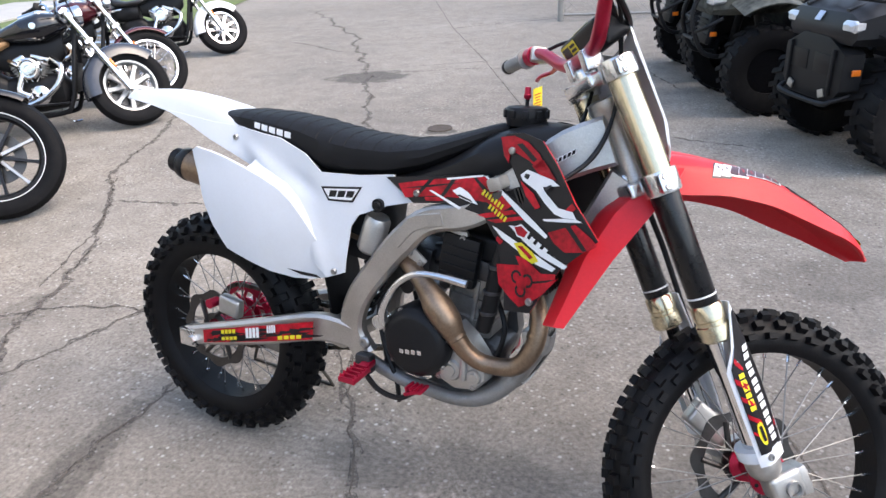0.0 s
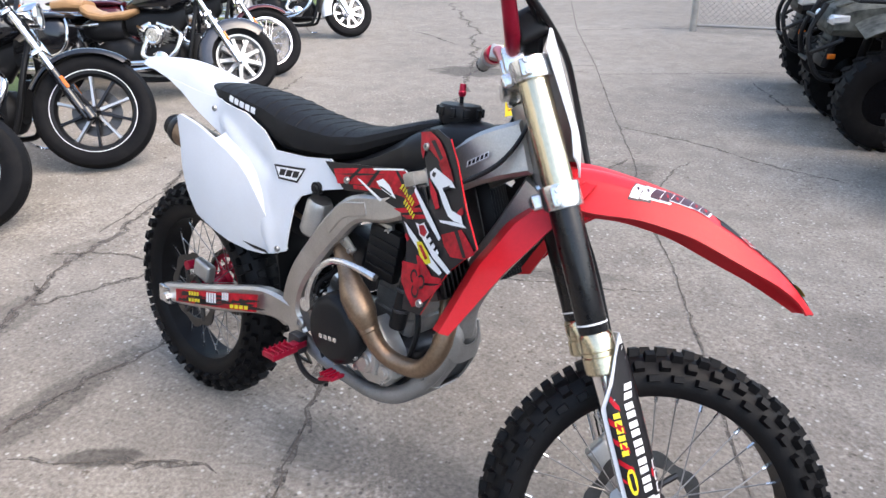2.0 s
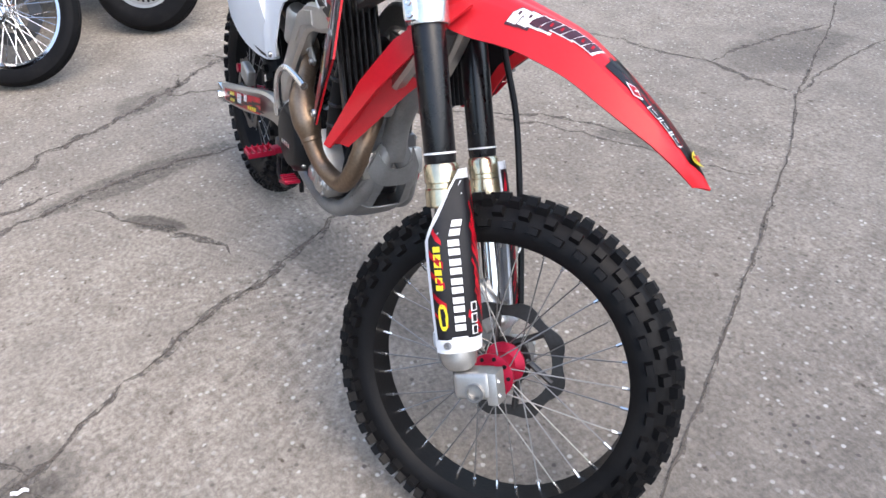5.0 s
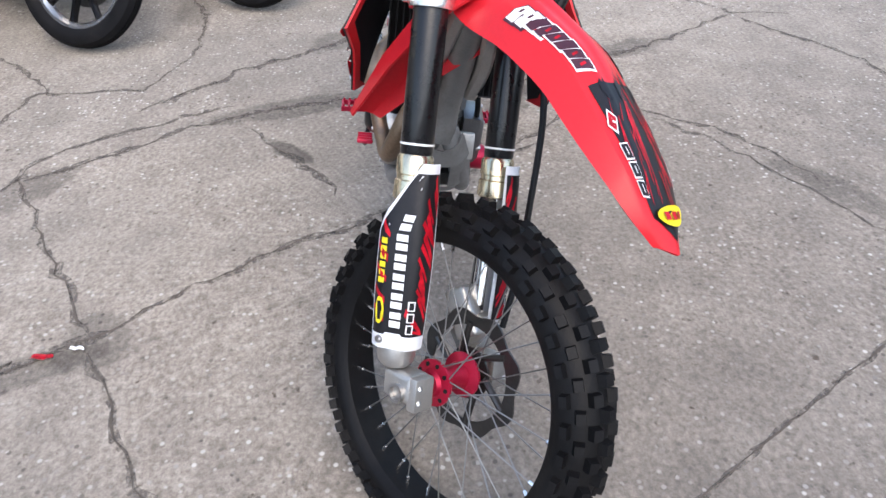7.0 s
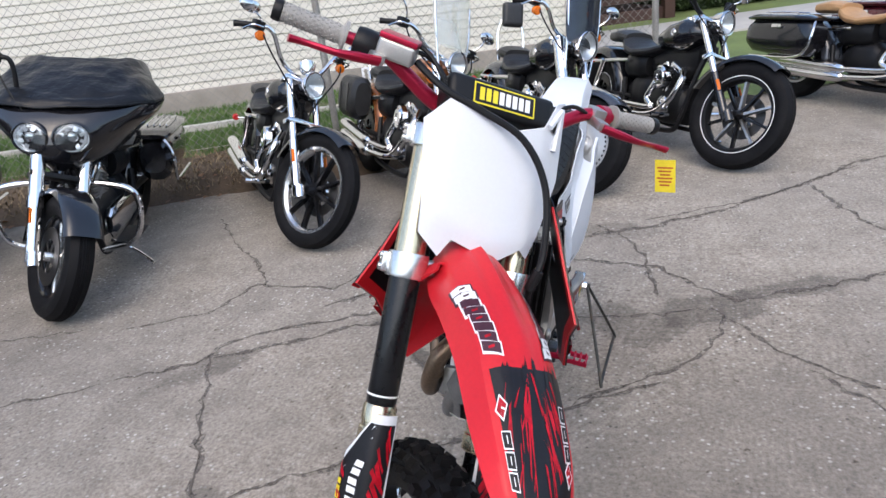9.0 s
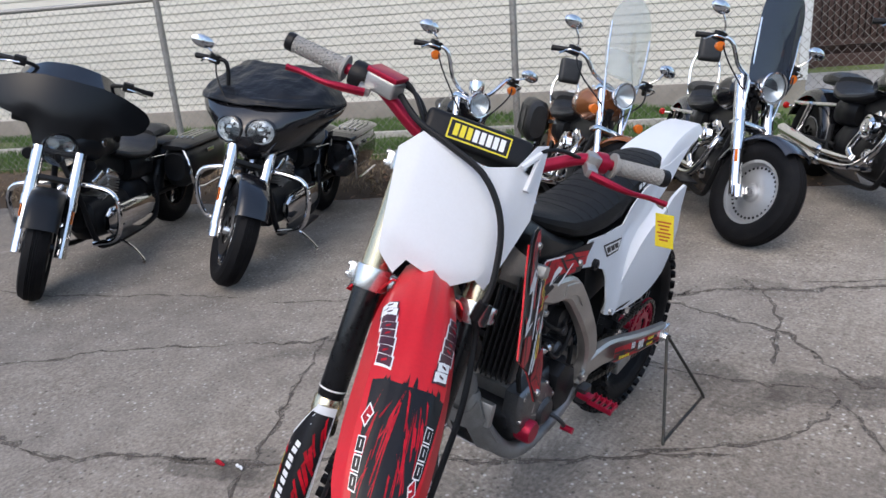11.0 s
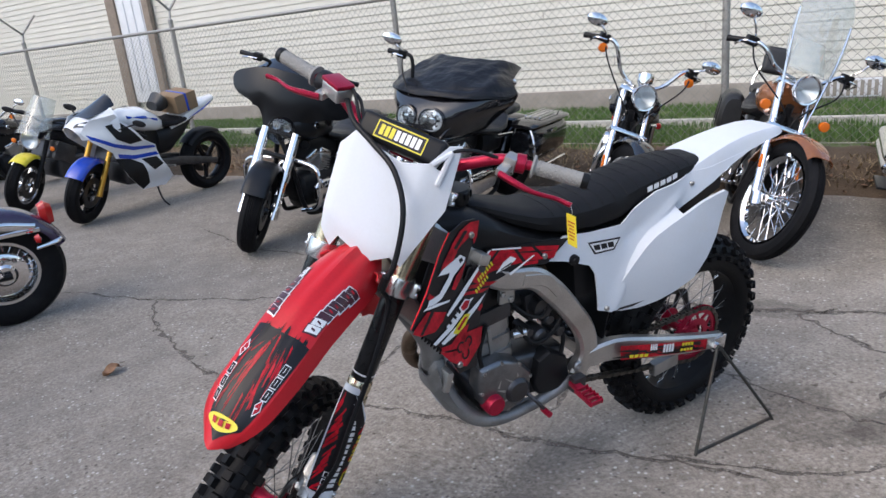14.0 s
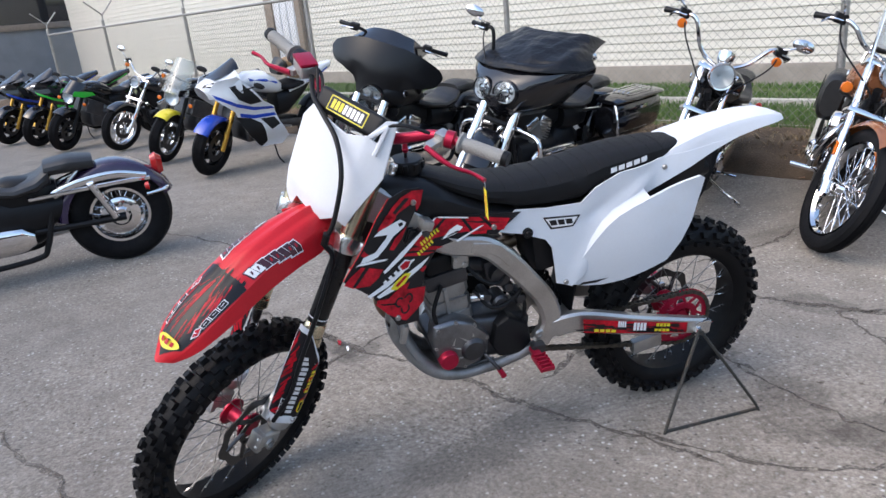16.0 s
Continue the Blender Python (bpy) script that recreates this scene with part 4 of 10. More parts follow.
# front caliper
bm = boxy(B(), (0.10, 0.036, 0.055), Matrix.Translation((0.640, 0.072, 0.395)) @ Matrix.Rotation(radians(35), 4, "Y"), 0.010, 3)
boxy(bm, (0.05, 0.03, 0.09), Matrix.Translation((0.668, 0.088, 0.365)) @ Matrix.Rotation(radians(25), 4, "Y"), 0.008)
part("front_brake_caliper", bm, alu, dirt_bike, "cast front brake caliper", STEER)

# -- front fender: ridged, with turned-down edges
FEN = np.array([(0.395, 0.955, 0.060, 0.880), (0.475, 0.964, 0.076, 0.872), (0.56, 0.957, 0.081, 0.880), (0.66, 0.942, 0.081, 0.868), (0.75, 0.900, 0.081, 0.838), (0.84, 0.850, 0.074, 0.810), (0.895, 0.812, 0.061, 0.792), (0.936, 0.776, 0.030, 0.771)])
_gx = np.linspace(0.395, 0.936, 109)
_gk = np.hanning(23) / np.hanning(23).sum()
FEN = np.column_stack([_gx] + [np.convolve(np.pad(np.interp(_gx, FEN[:, 0], FEN[:, i]), 11, mode="reflect", reflect_type="odd"), _gk, mode="valid") for i in (1, 2, 3)])


def fender_f(u, v):
    """u from 0 at the clamp to 1 at the tip, v from -1 to 1 across."""
    x = 0.395 + u * 0.541
    zc, w, ze = (np.interp(x, FEN[:, 0], FEN[:, i]) for i in (1, 2, 3))
    a = abs(v)
    drop = zc - ze
    z = zc + 0.010 * max(0, 1 - a / 0.20) * max(0, 1 - u * 1.6) - drop * (0.05 * (1 - min(1, abs(a - 0.32) / 0.2)) + (0.0 if a < 0.34 else 0.34 * ((a - 0.34) / 0.44) ** 1.2 if a < 0.78 else 0.34 + 0.66 * (a - 0.78) / 0.22))
    y = w * (v * 1.02 if a < 0.78 else math.copysign(0.7956 + (a - 0.78) / 0.22 * 0.2044, v))
    return Vector((float(x - 0.026 * a ** 1.4 * max(0, u - 0.8) * 5), float(y), float(z)))


fender = part("front_fender", sheet(B(), fender_f, 0, 1, -1, 1, 40, 36, 0.004), red_plastic, dirt_bike, "red plastic front fender with dark racing graphics", STEER, 30)
dk = lambda c, mt, o=0.0014, n=6, nm="fender_graphic": part(nm, quad_on(B(), fender_f, c, o, n), mt, fender)
rng = random.Random(4)
for s in (-1, 1):
    dk(((0.600, 0.0), (0.975, 0.0), (0.930, s * (0.68 if s > 0 else 0.60)), (0.585, s * (0.76 if s > 0 else 0.68))), dark_sticker, 0.0012, 12)
    # torn red slashes over the black field, black ones above its edge
    for k in range(26):
        u, v = 0.60 + rng.random() * 0.27, s * (0.01 + rng.random() * 0.46)
        l, sh, w = 0.04 + rng.random() * 0.12, s * (0.04 + 0.12 * rng.random()), s * (0.012 + 0.045 * rng.random())
        if u + l < 0.93 and abs(v + sh + w) < 0.66:
            dk(((u, v), (u + l, v + sh), (u + l * 0.9, v + sh + w * 0.4), (u + 0.02 * rng.random(), v + w)), red_sticker, 0.0019, 3)
    for k in range(9):
        u, v, l = 0.555 + rng.random() * 0.035, s * (0.03 + rng.random() * 0.62), 0.03 + 0.03 * rng.random()
        w = s * (0.02 + 0.04 * rng.random())
        dk(((u, v), (u + l, v - s * 0.03), (u + l, v + w), (u + l * 0.3, v + w * 0.7)), dark_sticker, 0.0019, 2)
    # wordmark along the shoulder: two white letters, then dark ones with a white edge
    for k in range(8):
        q = k if s < 0 else 7 - k
        u, w = 0.272 + k * 0.0345, 0.0325
        c = 0.715 - 0.020 * k
        h = 0.125 + 0.012 * (k % 2)
        sl = 0.012
        pale = q < 2
        dk(((u - 0.004 + sl, s * (c - h - 0.025)), (u + w + 0.006 + sl, s * (c - h - 0.030)), (u + w + 0.006 - sl, s * (c + h + 0.015)), (u - 0.004 - sl, s * (c + h + 0.020))), maroon_sticker if pale else white_sticker, 0.0015, 3, "wordmark_edge")
        dk(((u + sl, s * (c - h)), (u + w - 0.002 + sl, s * (c - h)), (u + w - 0.002 - sl, s * (c + h)), (u - sl, s * (c + h))), white_sticker if pale else maroon_sticker, 0.0021, 3, "letter_bar")
        if q % 3 != 2:
            dk(((u + 0.012, s * (c - 0.045)), (u + 0.020, s * (c - 0.045)), (u + 0.019, s * (c + 0.05)), (u + 0.011, s * (c + 0.05))), maroon_sticker if pale else red_sticker, 0.0026, 2, "letter_gap")
    # diamond and outlined letters near the edge
    d0 = 0.690 if s < 0 else 0.840
    for q, mt, o in ((1.0, white_sticker, 0.0022), (0.78, red_sticker, 0.0026)):
        dk(((d0 - 0.034 * q, s * 0.60), (d0 - 0.004, s * (0.60 - 0.105 * q)), (d0 + 0.034 * q, s * 0.60), (d0 + 0.004, s * (0.60 + 0.105 * q))), mt, o, 4)
    for a, b in (((d0 - 0.022, 0.575), (d0 + 0.022, 0.625)), ((d0 + 0.006, 0.530), (d0 - 0.002, 0.60))):
        dk(((a[0], s * a[1]), (b[0], s * b[1]), (b[0] + 0.005, s * (b[1] + 0.006)), (a[0] + 0.005, s * (a[1] + 0.006))), white_sticker, 0.0030, 2)
    for k in range(3):
        u = (0.742 if s < 0 else 0.672) + k * 0.047
        for d, mt in ((0.0, white_sticker), (0.0038, dark_sticker)):
            dk(((u + d + 0.006, s * (0.525 + 3 * d)), (u + 0.043 - d + 0.006, s * (0.525 + 3 * d)), (u + 0.043 - d, s * (0.675 - 3 * d)), (u + d, s * (0.675 - 3 * d))), mt, 0.0022 + 0.13 * d, 3, "letter_bar")
        dk(((u + 0.014, s * 0.59), (u + 0.034, s * 0.59), (u + 0.034, s * 0.605), (u + 0.014, s * 0.605)), white_sticker, 0.0032, 2, "letter_gap")
part("yellow_oval", disc_on(B(), fender_f, 0.925, 0.0, 0.022, 0.54, 0.0060), yellow_sticker, fender, "yellow oval sticker")
for k in range(3):
    dk(((0.917, -0.36 + k * 0.25), (0.933, -0.32 + k * 0.25), (0.933, -0.16 + k * 0.25), (0.917, -0.20 + k * 0.25)), red_sticker, 0.0068, 2, "letter_bar")
TAIL = np.array([(0.455, 0.925, 0.066, 0.020), (0.400, 0.885, 0.066, 0.050), (0.345, 0.825, 0.058, 0.064), (0.296, 0.735, 0.045, 0.052), (0.247, 0.592, 0.026, 0.020)])


def tail_f(u, v):
    i = u * 4
    x, z, w, skirt = (np.interp(i, range(5), TAIL[:, k]) for k in range(4))
    a = abs(v)
    y = w * min(1, a / 0.7) * (1 if v > 0 else -1)
    f = max(0, (a - 0.7) / 0.3) * skirt
    y += 0.40 * f * (1 if v > 0 else -1)
    return Vector((float(x + f * 0.92 - 0.012 * (1 - min(1, a / 0.7))), float(y), float(z - f * 0.10 * (1 - u))))


part("fender_tail", sheet(B(), tail_f, 0, 1, -1, 1, 20, 20, 0.004), red_plastic, fender, "red rear tail of the front fender")

# -- frame
bm = B()
for s in (-1, 1):
    beam(bm, [(0.355, s * 0.030, 0.985), (0.285, s * 0.055, 0.955), (0.20, s * 0.075, 0.900), (0.09, s * 0.098, 0.812), (-0.02, s * 0.104, 0.782), (-0.09, s * 0.102, 0.722), (-0.16, s * 0.098, 0.640), (-0.222, s * 0.094, 0.552), (-0.242, s * 0.092, 0.468), (-0.208, s * 0.088, 0.402)], [0.105, 0.100, 0.080, 0.060, 0.062, 0.066, 0.062, 0.062, 0.066, 0.066], 0.036)
frame_ob = part("frame", bm, alu_frame, dirt_bike, "cast aluminium twin-spar frame")
for s in (-1, 1):
    bm = B()
    beam(bm, [(0.02, s * 0.1215, 0.792), (-0.055, s * 0.1215, 0.770), (-0.10, s * 0.1205, 0.715)], [0.030, 0.034, 0.020], 0.006)
    part("spar_rib", bm, alu_frame, frame_ob)
    bm = B()
    boxy(bm, (0.05, 0.012, 0.05), Matrix.Translation((0.04, s * 0.075, 0.735)), 0.010)
    bolt(bm, (0.055, s * 0.082, 0.742), (0, s, 0), 0.009)
    bolt(bm, (0.030, s * 0.082, 0.722), (0, s, 0), 0.009)
    part("engine_bracket", bm, alu, frame_ob, "aluminium engine bracket")
    bm = B()
    bolt(bm, (-0.198, s * 0.106, 0.440), (0, s, 0), 0.016, 0.008)
    part("pivot_bolt", bm, steel, frame_ob)
bm = lathe(B(), [(0.030, 0), (0.040, 0.004), (0.040, 0.02), (0.034, 0.03), (0.034, 0.17), (0.040, 0.18), (0.040, 0.20), (0.03, 0.204)], 28, between(Vector((0.419, 0, 0.882)), Vector((0.419, 0, 0.882)) + AXIS)[0])
part("head_tube", bm, alu_frame, frame_ob, "aluminium head tube")
bm = B()
tube(bm, [(0.385, 0, 0.880), (0.300, 0, 0.740), (0.238, 0, 0.62), (0.224, 0, 0.54)], [0.034, 0.030, 0.027, 0.030], 12)
for s in (-1, 1):
    tube(bm, [(0.222, s * 0.010, 0.56), (0.222, s * 0.035, 0.505), (0.184, s * 0.062, 0.423), (0.129, s * 0.078, 0.368), (0.06, s * 0.088, 0.346), (-0.02, s * 0.092, 0.350), (-0.11, s * 0.092, 0.362), (-0.215, s * 0.088, 0.392)], [0.024, 0.024, 0.023, 0.021, 0.018, 0.017, 0.017, 0.018], 12)
part("cradle", bm, alu_scuffed, frame_ob, "aluminium cradle tubes")
bm = B()
SKID = np.array([(-0.06, 0.336, 0.074), (0.06, 0.326, 0.082), (0.135, 0.344, 0.084), (0.205, 0.404, 0.080), (0.244, 0.474, 0.064), (0.252, 0.526, 0.042)])


def skid_f(u, v):
    x, z, w = (float(np.interp(u * 5, range(6), SKID[:, k])) for k in range(3))
    e = abs(v) ** 4
    return Vector((x - 0.018 * e * u, v * w, z + 0.034 * e - 0.02 * max(0, u - 0.75) * (1 - abs(v))))


sheet(bm, skid_f, 0, 0.60, -1, 1, 14, 16, 0.004)
for s in (-1, 1):
    sheet(bm, lambda u, v, s=s: skid_f(u, s * v), 0.60, 0.82, 0.42, 1, 6, 6, 0.004)
sheet(bm, skid_f, 0.82, 1, -1, 1, 5, 16, 0.004)
part("skid_plate", bm, alu_scuffed, frame_ob, "scuffed aluminium skid plate")
spar_f = lambda u, v: Vector((0.24 + u, -0.0835 + 0.05 * u, 0.925 + u * 0.62 + v))
label_ob = part("spar_label", quad_on(B(), spar_f, ((0.012, -0.004), (0.060, -0.004), (0.060, 0.008), (0.012, 0.008)), 0.0005, 2), white_sticker, frame_ob)
for k in range(5):
    part("letter_bar", quad_on(B(), spar_f, ((0.015 + 0.009 * k, -0.002), (0.021 + 0.009 * k, -0.002), (0.022 + 0.009 * k, 0.006), (0.016 + 0.009 * k, 0.006)), 0.0009, 1), dark_sticker, label_ob)
for s in (-1, 1):
    bm = B()
    beam(bm, [(0.398, s * 0.028, 0.905), (0.345, s * 0.040, 0.815), (0.292, s * 0.046, 0.735), (0.250, s * 0.040, 0.660)], [0.085, 0.066, 0.050, 0.034], 0.030)
    part("head_gusset", bm, alu_frame, frame_ob, "cast aluminium gusset under the head")

# -- engine
def finned(bm, m, fx, fy, cx, cy, z0, z1, n, gap=0.5):
    """A finned barrel as one closed shape; fx, fy are the fins' half sizes, cx, cy the core's."""
    rings = []
    st = (z1 - z0) / n
    for k in range(n):
        z = z0 + k * st
        for hx_, hy_, zz in ((cx, cy, z), (cx, cy, z + st * gap), (fx, fy, z + st * (gap + 0.06)), (fx, fy, z + st * 0.95)):
            b = min(hx_, hy_) * 0.2
            rings.append([m @ Vector((x, y, zz)) for x, y in ((-hx_ + b, -hy_), (hx_ - b, -hy_), (hx_, -hy_ + b), (hx_, hy_ - b), (hx_ - b, hy_), (-hx_ + b, hy_), (-hx_, hy_ - b), (-hx_, -hy_ + b))])
    return loft(bm, rings)


def cover(outline, y, thick, side):
    """A cast cover with a chamfered rim, cut to an outline in x and z."""
    cx, cz = (sum(p[i] for p in outline) / len(outline) for i in (0, 1))
    ring = lambda k, yy: [Vector((cx + (x - cx) * k, side * yy, cz + (z - cz) * k)) for x, z in outline]
    return loft(B(), [ring(1.0, y - thick), ring(1.0, y - 0.25 * thick), ring(0.92, y - 0.05 * thick), ring(0.84, y)])


bm = B()
boxy(bm, (0.250, 0.150, 0.150), Matrix.Translation((-0.055, 0, 0.440)) @ Matrix.Rotation(radians(-8), 4, "Y"), 0.030, 3)
boxy(bm, (0.120, 0.160, 0.120), Matrix.Translation((0.075, 0, 0.445)) @ Matrix.Rotation(radians(20), 4, "Y"), 0.025, 3)
engine = part("engine", bm, alu_dark, dirt_bike, "single-cylinder engine with dark cast cases")
cyl_m = Matrix.Translation((0.055, 0, 0.500)) @ Matrix.Rotation(radians(8), 4, "Y")
part("cylinder", finned(B(), cyl_m, 0.062, 0.060, 0.056, 0.054, 0.0, 0.150, 3, 0.22), alu_mid, engine, "ribbed grey cylinder")
for s in (-1, 1):
    part("cylinder_rib", boxy(B(), (0.012, 0.010, 0.140), cyl_m @ Matrix.Translation((0.012, s * 0.060, 0.075)), 0.003), alu_mid, engine)
bm = boxy(B(), (0.130, 0.130, 0.050), cyl_m @ Matrix.Translation((0, 0, 0.172)), 0.010, 2)
part("cylinder_head", bm, alu_dark, engine, "dark cylinder head")
part("head_cover", boxy(B(), (0.112, 0.115, 0.060), cyl_m @ Matrix.Translation((0, 0, 0.222)), 0.014, 3, 0.92), black_plastic, engine, "black cylinder head cover")
bm = lathe(B(), [(0, 0.030), (0.062, 0.030), (0.070, 0.027), (0.083, 0.014), (0.087, 0.0), (0.087, -0.05)], 48, Matrix.Translation((-0.030, -0.135, 0.494)) @ Matrix.Rotation(radians(90), 4, "X"))
clutch_cover = part("clutch_cover", bm, black_plastic, engine, "round satin black clutch cover")
for i in range(7):
    a = 2 * math.pi * i / 7 + 0.3
    bm = B()
    bolt(bm, (-0.030 + 0.084 * math.cos(a), -0.142, 0.494 + 0.084 * math.sin(a)), (0, -1, 0), 0.006)
    part("cover_bolt", bm, steel, clutch_cover)
for k in range(4):
    part("letter_bar", boxy(B(), (0.011, 0.0008, 0.011), Matrix.Translation((-0.056 + k * 0.0155, -0.1654, 0.474 + k * 0.002))), polished, clutch_cover)
pump = part("water_pump_cover", cover([(0.010, 0.405), (-0.005, 0.440), (0.030, 0.520), (0.062, 0.548), (0.098, 0.520), (0.140, 0.468), (0.142, 0.425), (0.112, 0.392), (0.060, 0.384)], 0.122, 0.05, -1), alu, engine, "bolted aluminium water pump cover")
for x, z, r, h in ((0.052, 0.436, 0.030, 0.012), (0.112, 0.432, 0.020, 0.010), (0.086, 0.480, 0.012, 0.016)):
    part("cover_boss", lathe(B(), [(0, h), (r * 0.45, h), (r * 0.5, h * 0.7), (r * 0.8, h * 0.7), (r, 0), (r, -0.02)], 24, Matrix.Translation((x, -0.120, z)) @ Matrix.Rotation(radians(90), 4, "X")), alu, pump)
part("cover_rib", tube(B(), [(0.086, -0.124, 0.420), (0.086, -0.126, 0.475)], 0.009, 8, 1), alu, pump)
for x, z in ((0.020, 0.410), (0.030, 0.508), (0.128, 0.462), (0.108, 0.402), (0.066, 0.535)):
    bm = B()
    bolt(bm, (x, -0.112, z), (0, -1, 0), 0.007, 0.012)
    part("cover_bolt", bm, steel, pump)
ign = part("ignition_cover", cover([(0.138, 0.545), (0.070, 0.556), (0.016, 0.534), (-0.034, 0.480), (-0.030, 0.420), (-0.004, 0.386), (0.050, 0.374), (0.090, 0.386), (0.132, 0.430), (0.146, 0.490)], 0.108, 0.05, 1), alu_cast, engine, "ribbed grey cast ignition cover")
part("cover_boss", lathe(B(), [(0, 0.012), (0.030, 0.012), (0.038, 0.006), (0.044, -0.01)], 28, Matrix.Translation((0.018, 0.106, 0.440)) @ Matrix.Rotation(radians(-90), 4, "X")), alu_dark, ign)
for a, b in (((0.030, 0.470), (0.118, 0.540)), ((0.018, 0.486), (0.024, 0.528)), ((0.060, 0.452), (0.136, 0.490)), ((0.052, 0.420), (0.112, 0.420)), ((0.082, 0.470), (0.058, 0.540))):
    part("cover_rib", tube(B(), [(a[0], 0.104, a[1]), (b[0], 0.100, b[1])], 0.0055, 8, 1), alu, ign)
for x, z in ((0.126, 0.532), (0.070, 0.546), (0.012, 0.522), (-0.026, 0.470), (-0.020, 0.420), (0.046, 0.384), (0.134, 0.470)):
    bm = B()
    bolt(bm, (x, 0.098, z), (0, 1, 0), 0.0065, 0.010)
    part("cover_bolt", bm, steel, ign)
part("sprocket_guard", cover([(-0.060, 0.500), (-0.100, 0.520), (-0.165, 0.480), (-0.180, 0.410), (-0.140, 0.370), (-0.070, 0.380), (-0.045, 0.430)], 0.100, 0.045, 1), black_plastic, engine, "black sprocket guard")
for x, z, r in ((-0.085, 0.560, 0.026), (-0.150, 0.560, 0.020), (-0.040, 0.590, 0.016), (-0.110, 0.610, 0.018)):
    part("engine_plug", lathe(B(), [(0, 0.014), (r * 0.7, 0.014), (r, 0.006), (r, -0.05)], 18, Matrix.Translation((x, 0.066, z)) @ Matrix.Rotation(radians(-90), 4, "X")), alu_dark, engine)
part("spark_lead", tube(B(), [(0.015, 0.050, 0.700), (-0.020, 0.080, 0.660), (-0.075, 0.085, 0.640), (-0.120, 0.060, 0.690)], 0.0055, 8), black_plastic, engine)
part("coolant_joint", tube(B(), [(0.006, 0.062, 0.592), (-0.030, 0.074, 0.596)], [0.014, 0.012], 12, 1), polished, engine, "bright coolant joint")
part("engine_mount", boxy(B(), (0.020, 0.150, 0.060), Matrix.Translation((0.218, 0, 0.520)) @ Matrix.Rotation(radians(-15), 4, "Y"), 0.006), alu, engine)
bm = lathe(B(), [(0, 0.02), (0.026, 0.02), (0.030, 0.014), (0.030, -0.02)], 24, Matrix.Translation((0.100, 0.108, 0.428)) @ Matrix.Rotation(radians(-90), 4, "X"))
part("oil_filter_cover", bm, red_metal, engine, "red anodised oil filter cover")
bm = boxy(B(), (0.075, 0.10, 0.09), Matrix.Translation((-0.085, 0, 0.655)) @ Matrix.Rotation(radians(12), 4, "Y"), 0.012)
tube(bm, [(-0.05, 0, 0.67), (0.0, 0, 0.675)], 0.03, 14, 1)
lathe(bm, [(0, 0), (0.032, 0), (0.032, 0.03), (0, 0.03)], 20, Matrix.Translation((-0.085, 0.05, 0.655)) @ Matrix.Rotation(radians(-90), 4, "X"))
part("throttle_body", bm, alu_dark, engine, "throttle body with hoses")
for k, pts in enumerate(([(-0.10, 0.06, 0.60), (-0.16, 0.075, 0.55), (-0.14, 0.085, 0.46), (-0.08, 0.09, 0.42)], [(0.0, 0.07, 0.62), (-0.05, 0.085, 0.56), (-0.12, 0.08, 0.57), (-0.18, 0.07, 0.63)], [(0.10, 0.07, 0.66), (0.13, 0.085, 0.58), (0.10, 0.09, 0.50), (0.04, 0.095, 0.47)], [(-0.12, -0.06, 0.60), (-0.17, -0.08, 0.54), (-0.15, -0.09, 0.44), (-0.11, -0.1, 0.36), (-0.10, -0.1, 0.30)], [(0.13, -0.06, 0.62), (0.165, -0.08, 0.55), (0.15, -0.085, 0.47)])):
    part("hose", tube(B(), pts, 0.0065, 8), black_plastic, engine, "black rubber hose")
bm = tube(B(), [(-0.118, -0.150, 0.535), (-0.108, -0.160, 0.570), (-0.075, -0.170, 0.628), (-0.035, -0.172, 0.664), (0.005, -0.172, 0.676), (0.055, -0.170, 0.676), (0.108, -0.168, 0.670)], [0.012, 0.010, 0.0075, 0.0075, 0.0075, 0.0075, 0.009], 10)
lathe(bm, [(0, -0.016), (0.018, -0.016), (0.018, 0.016), (0, 0.016)], 18, Matrix.Translation((-0.122, -0.145, 0.530)) @ ROT_Y)
part("kick_starter", bm, polished, engine, "polished kick-start lever")
bm = tube(B(), [(-0.010, 0.095, 0.420), (-0.025, 0.125, 0.405), (-0.040, 0.138, 0.385), (-0.052, 0.140, 0.368)], 0.006, 8)
shift = part("shift_lever", bm, alu_dark, engine, "dark shift lever")
bm = B()
lathe(bm, [(0, 0), (0.009, 0), (0.009, 0.034), (0, 0.034)], 14, Matrix.Translation((-0.055, 0.132, 0.362)) @ Matrix.Rotation(radians(-90), 4, "X"))
part("shift_tip", bm, red_metal, shift, "red ribbed tip")

part("coil_cover", boxy(B(), (0.095, 0.030, 0.120), Matrix.Translation((0.045, -0.074, 0.690)) @ Matrix.Rotation(radians(8), 4, "Y"), 0.010, 2), black_plastic, engine, "black ribbed plastic cover")
for k in range(4):
    part("cover_rib", boxy(B(), (0.088, 0.006, 0.006), Matrix.Translation((0.045 + 0.003 * k, -0.091, 0.655 + 0.022 * k)) @ Matrix.Rotation(radians(8), 4, "Y"), 0.002), black_plastic, engine)
part("water_hose", tube(B(), [(0.165, -0.088, 0.760), (0.150, -0.100, 0.690), (0.135, -0.104, 0.600), (0.120, -0.100, 0.545)], 0.019, 12), black_plastic, engine, "thick black water hose")
for z in (0.590, 0.640, 0.700):
    part("hose_clamp", lathe(B(), [(0.0205, -0.004), (0.0215, -0.003), (0.0215, 0.003), (0.0205, 0.004)], 18, Matrix.Translation((0.1335 + (z - 0.6) * 0.17, -0.103, z))), alu_dark, engine)
part("hanger_tab", boxy(B(), (0.050, 0.008, 0.030), Matrix.Translation((-0.060, -0.092, 0.682)) @ Matrix.Rotation(radians(40), 4, "Y"), 0.004), alu, engine, "drilled cast tab")
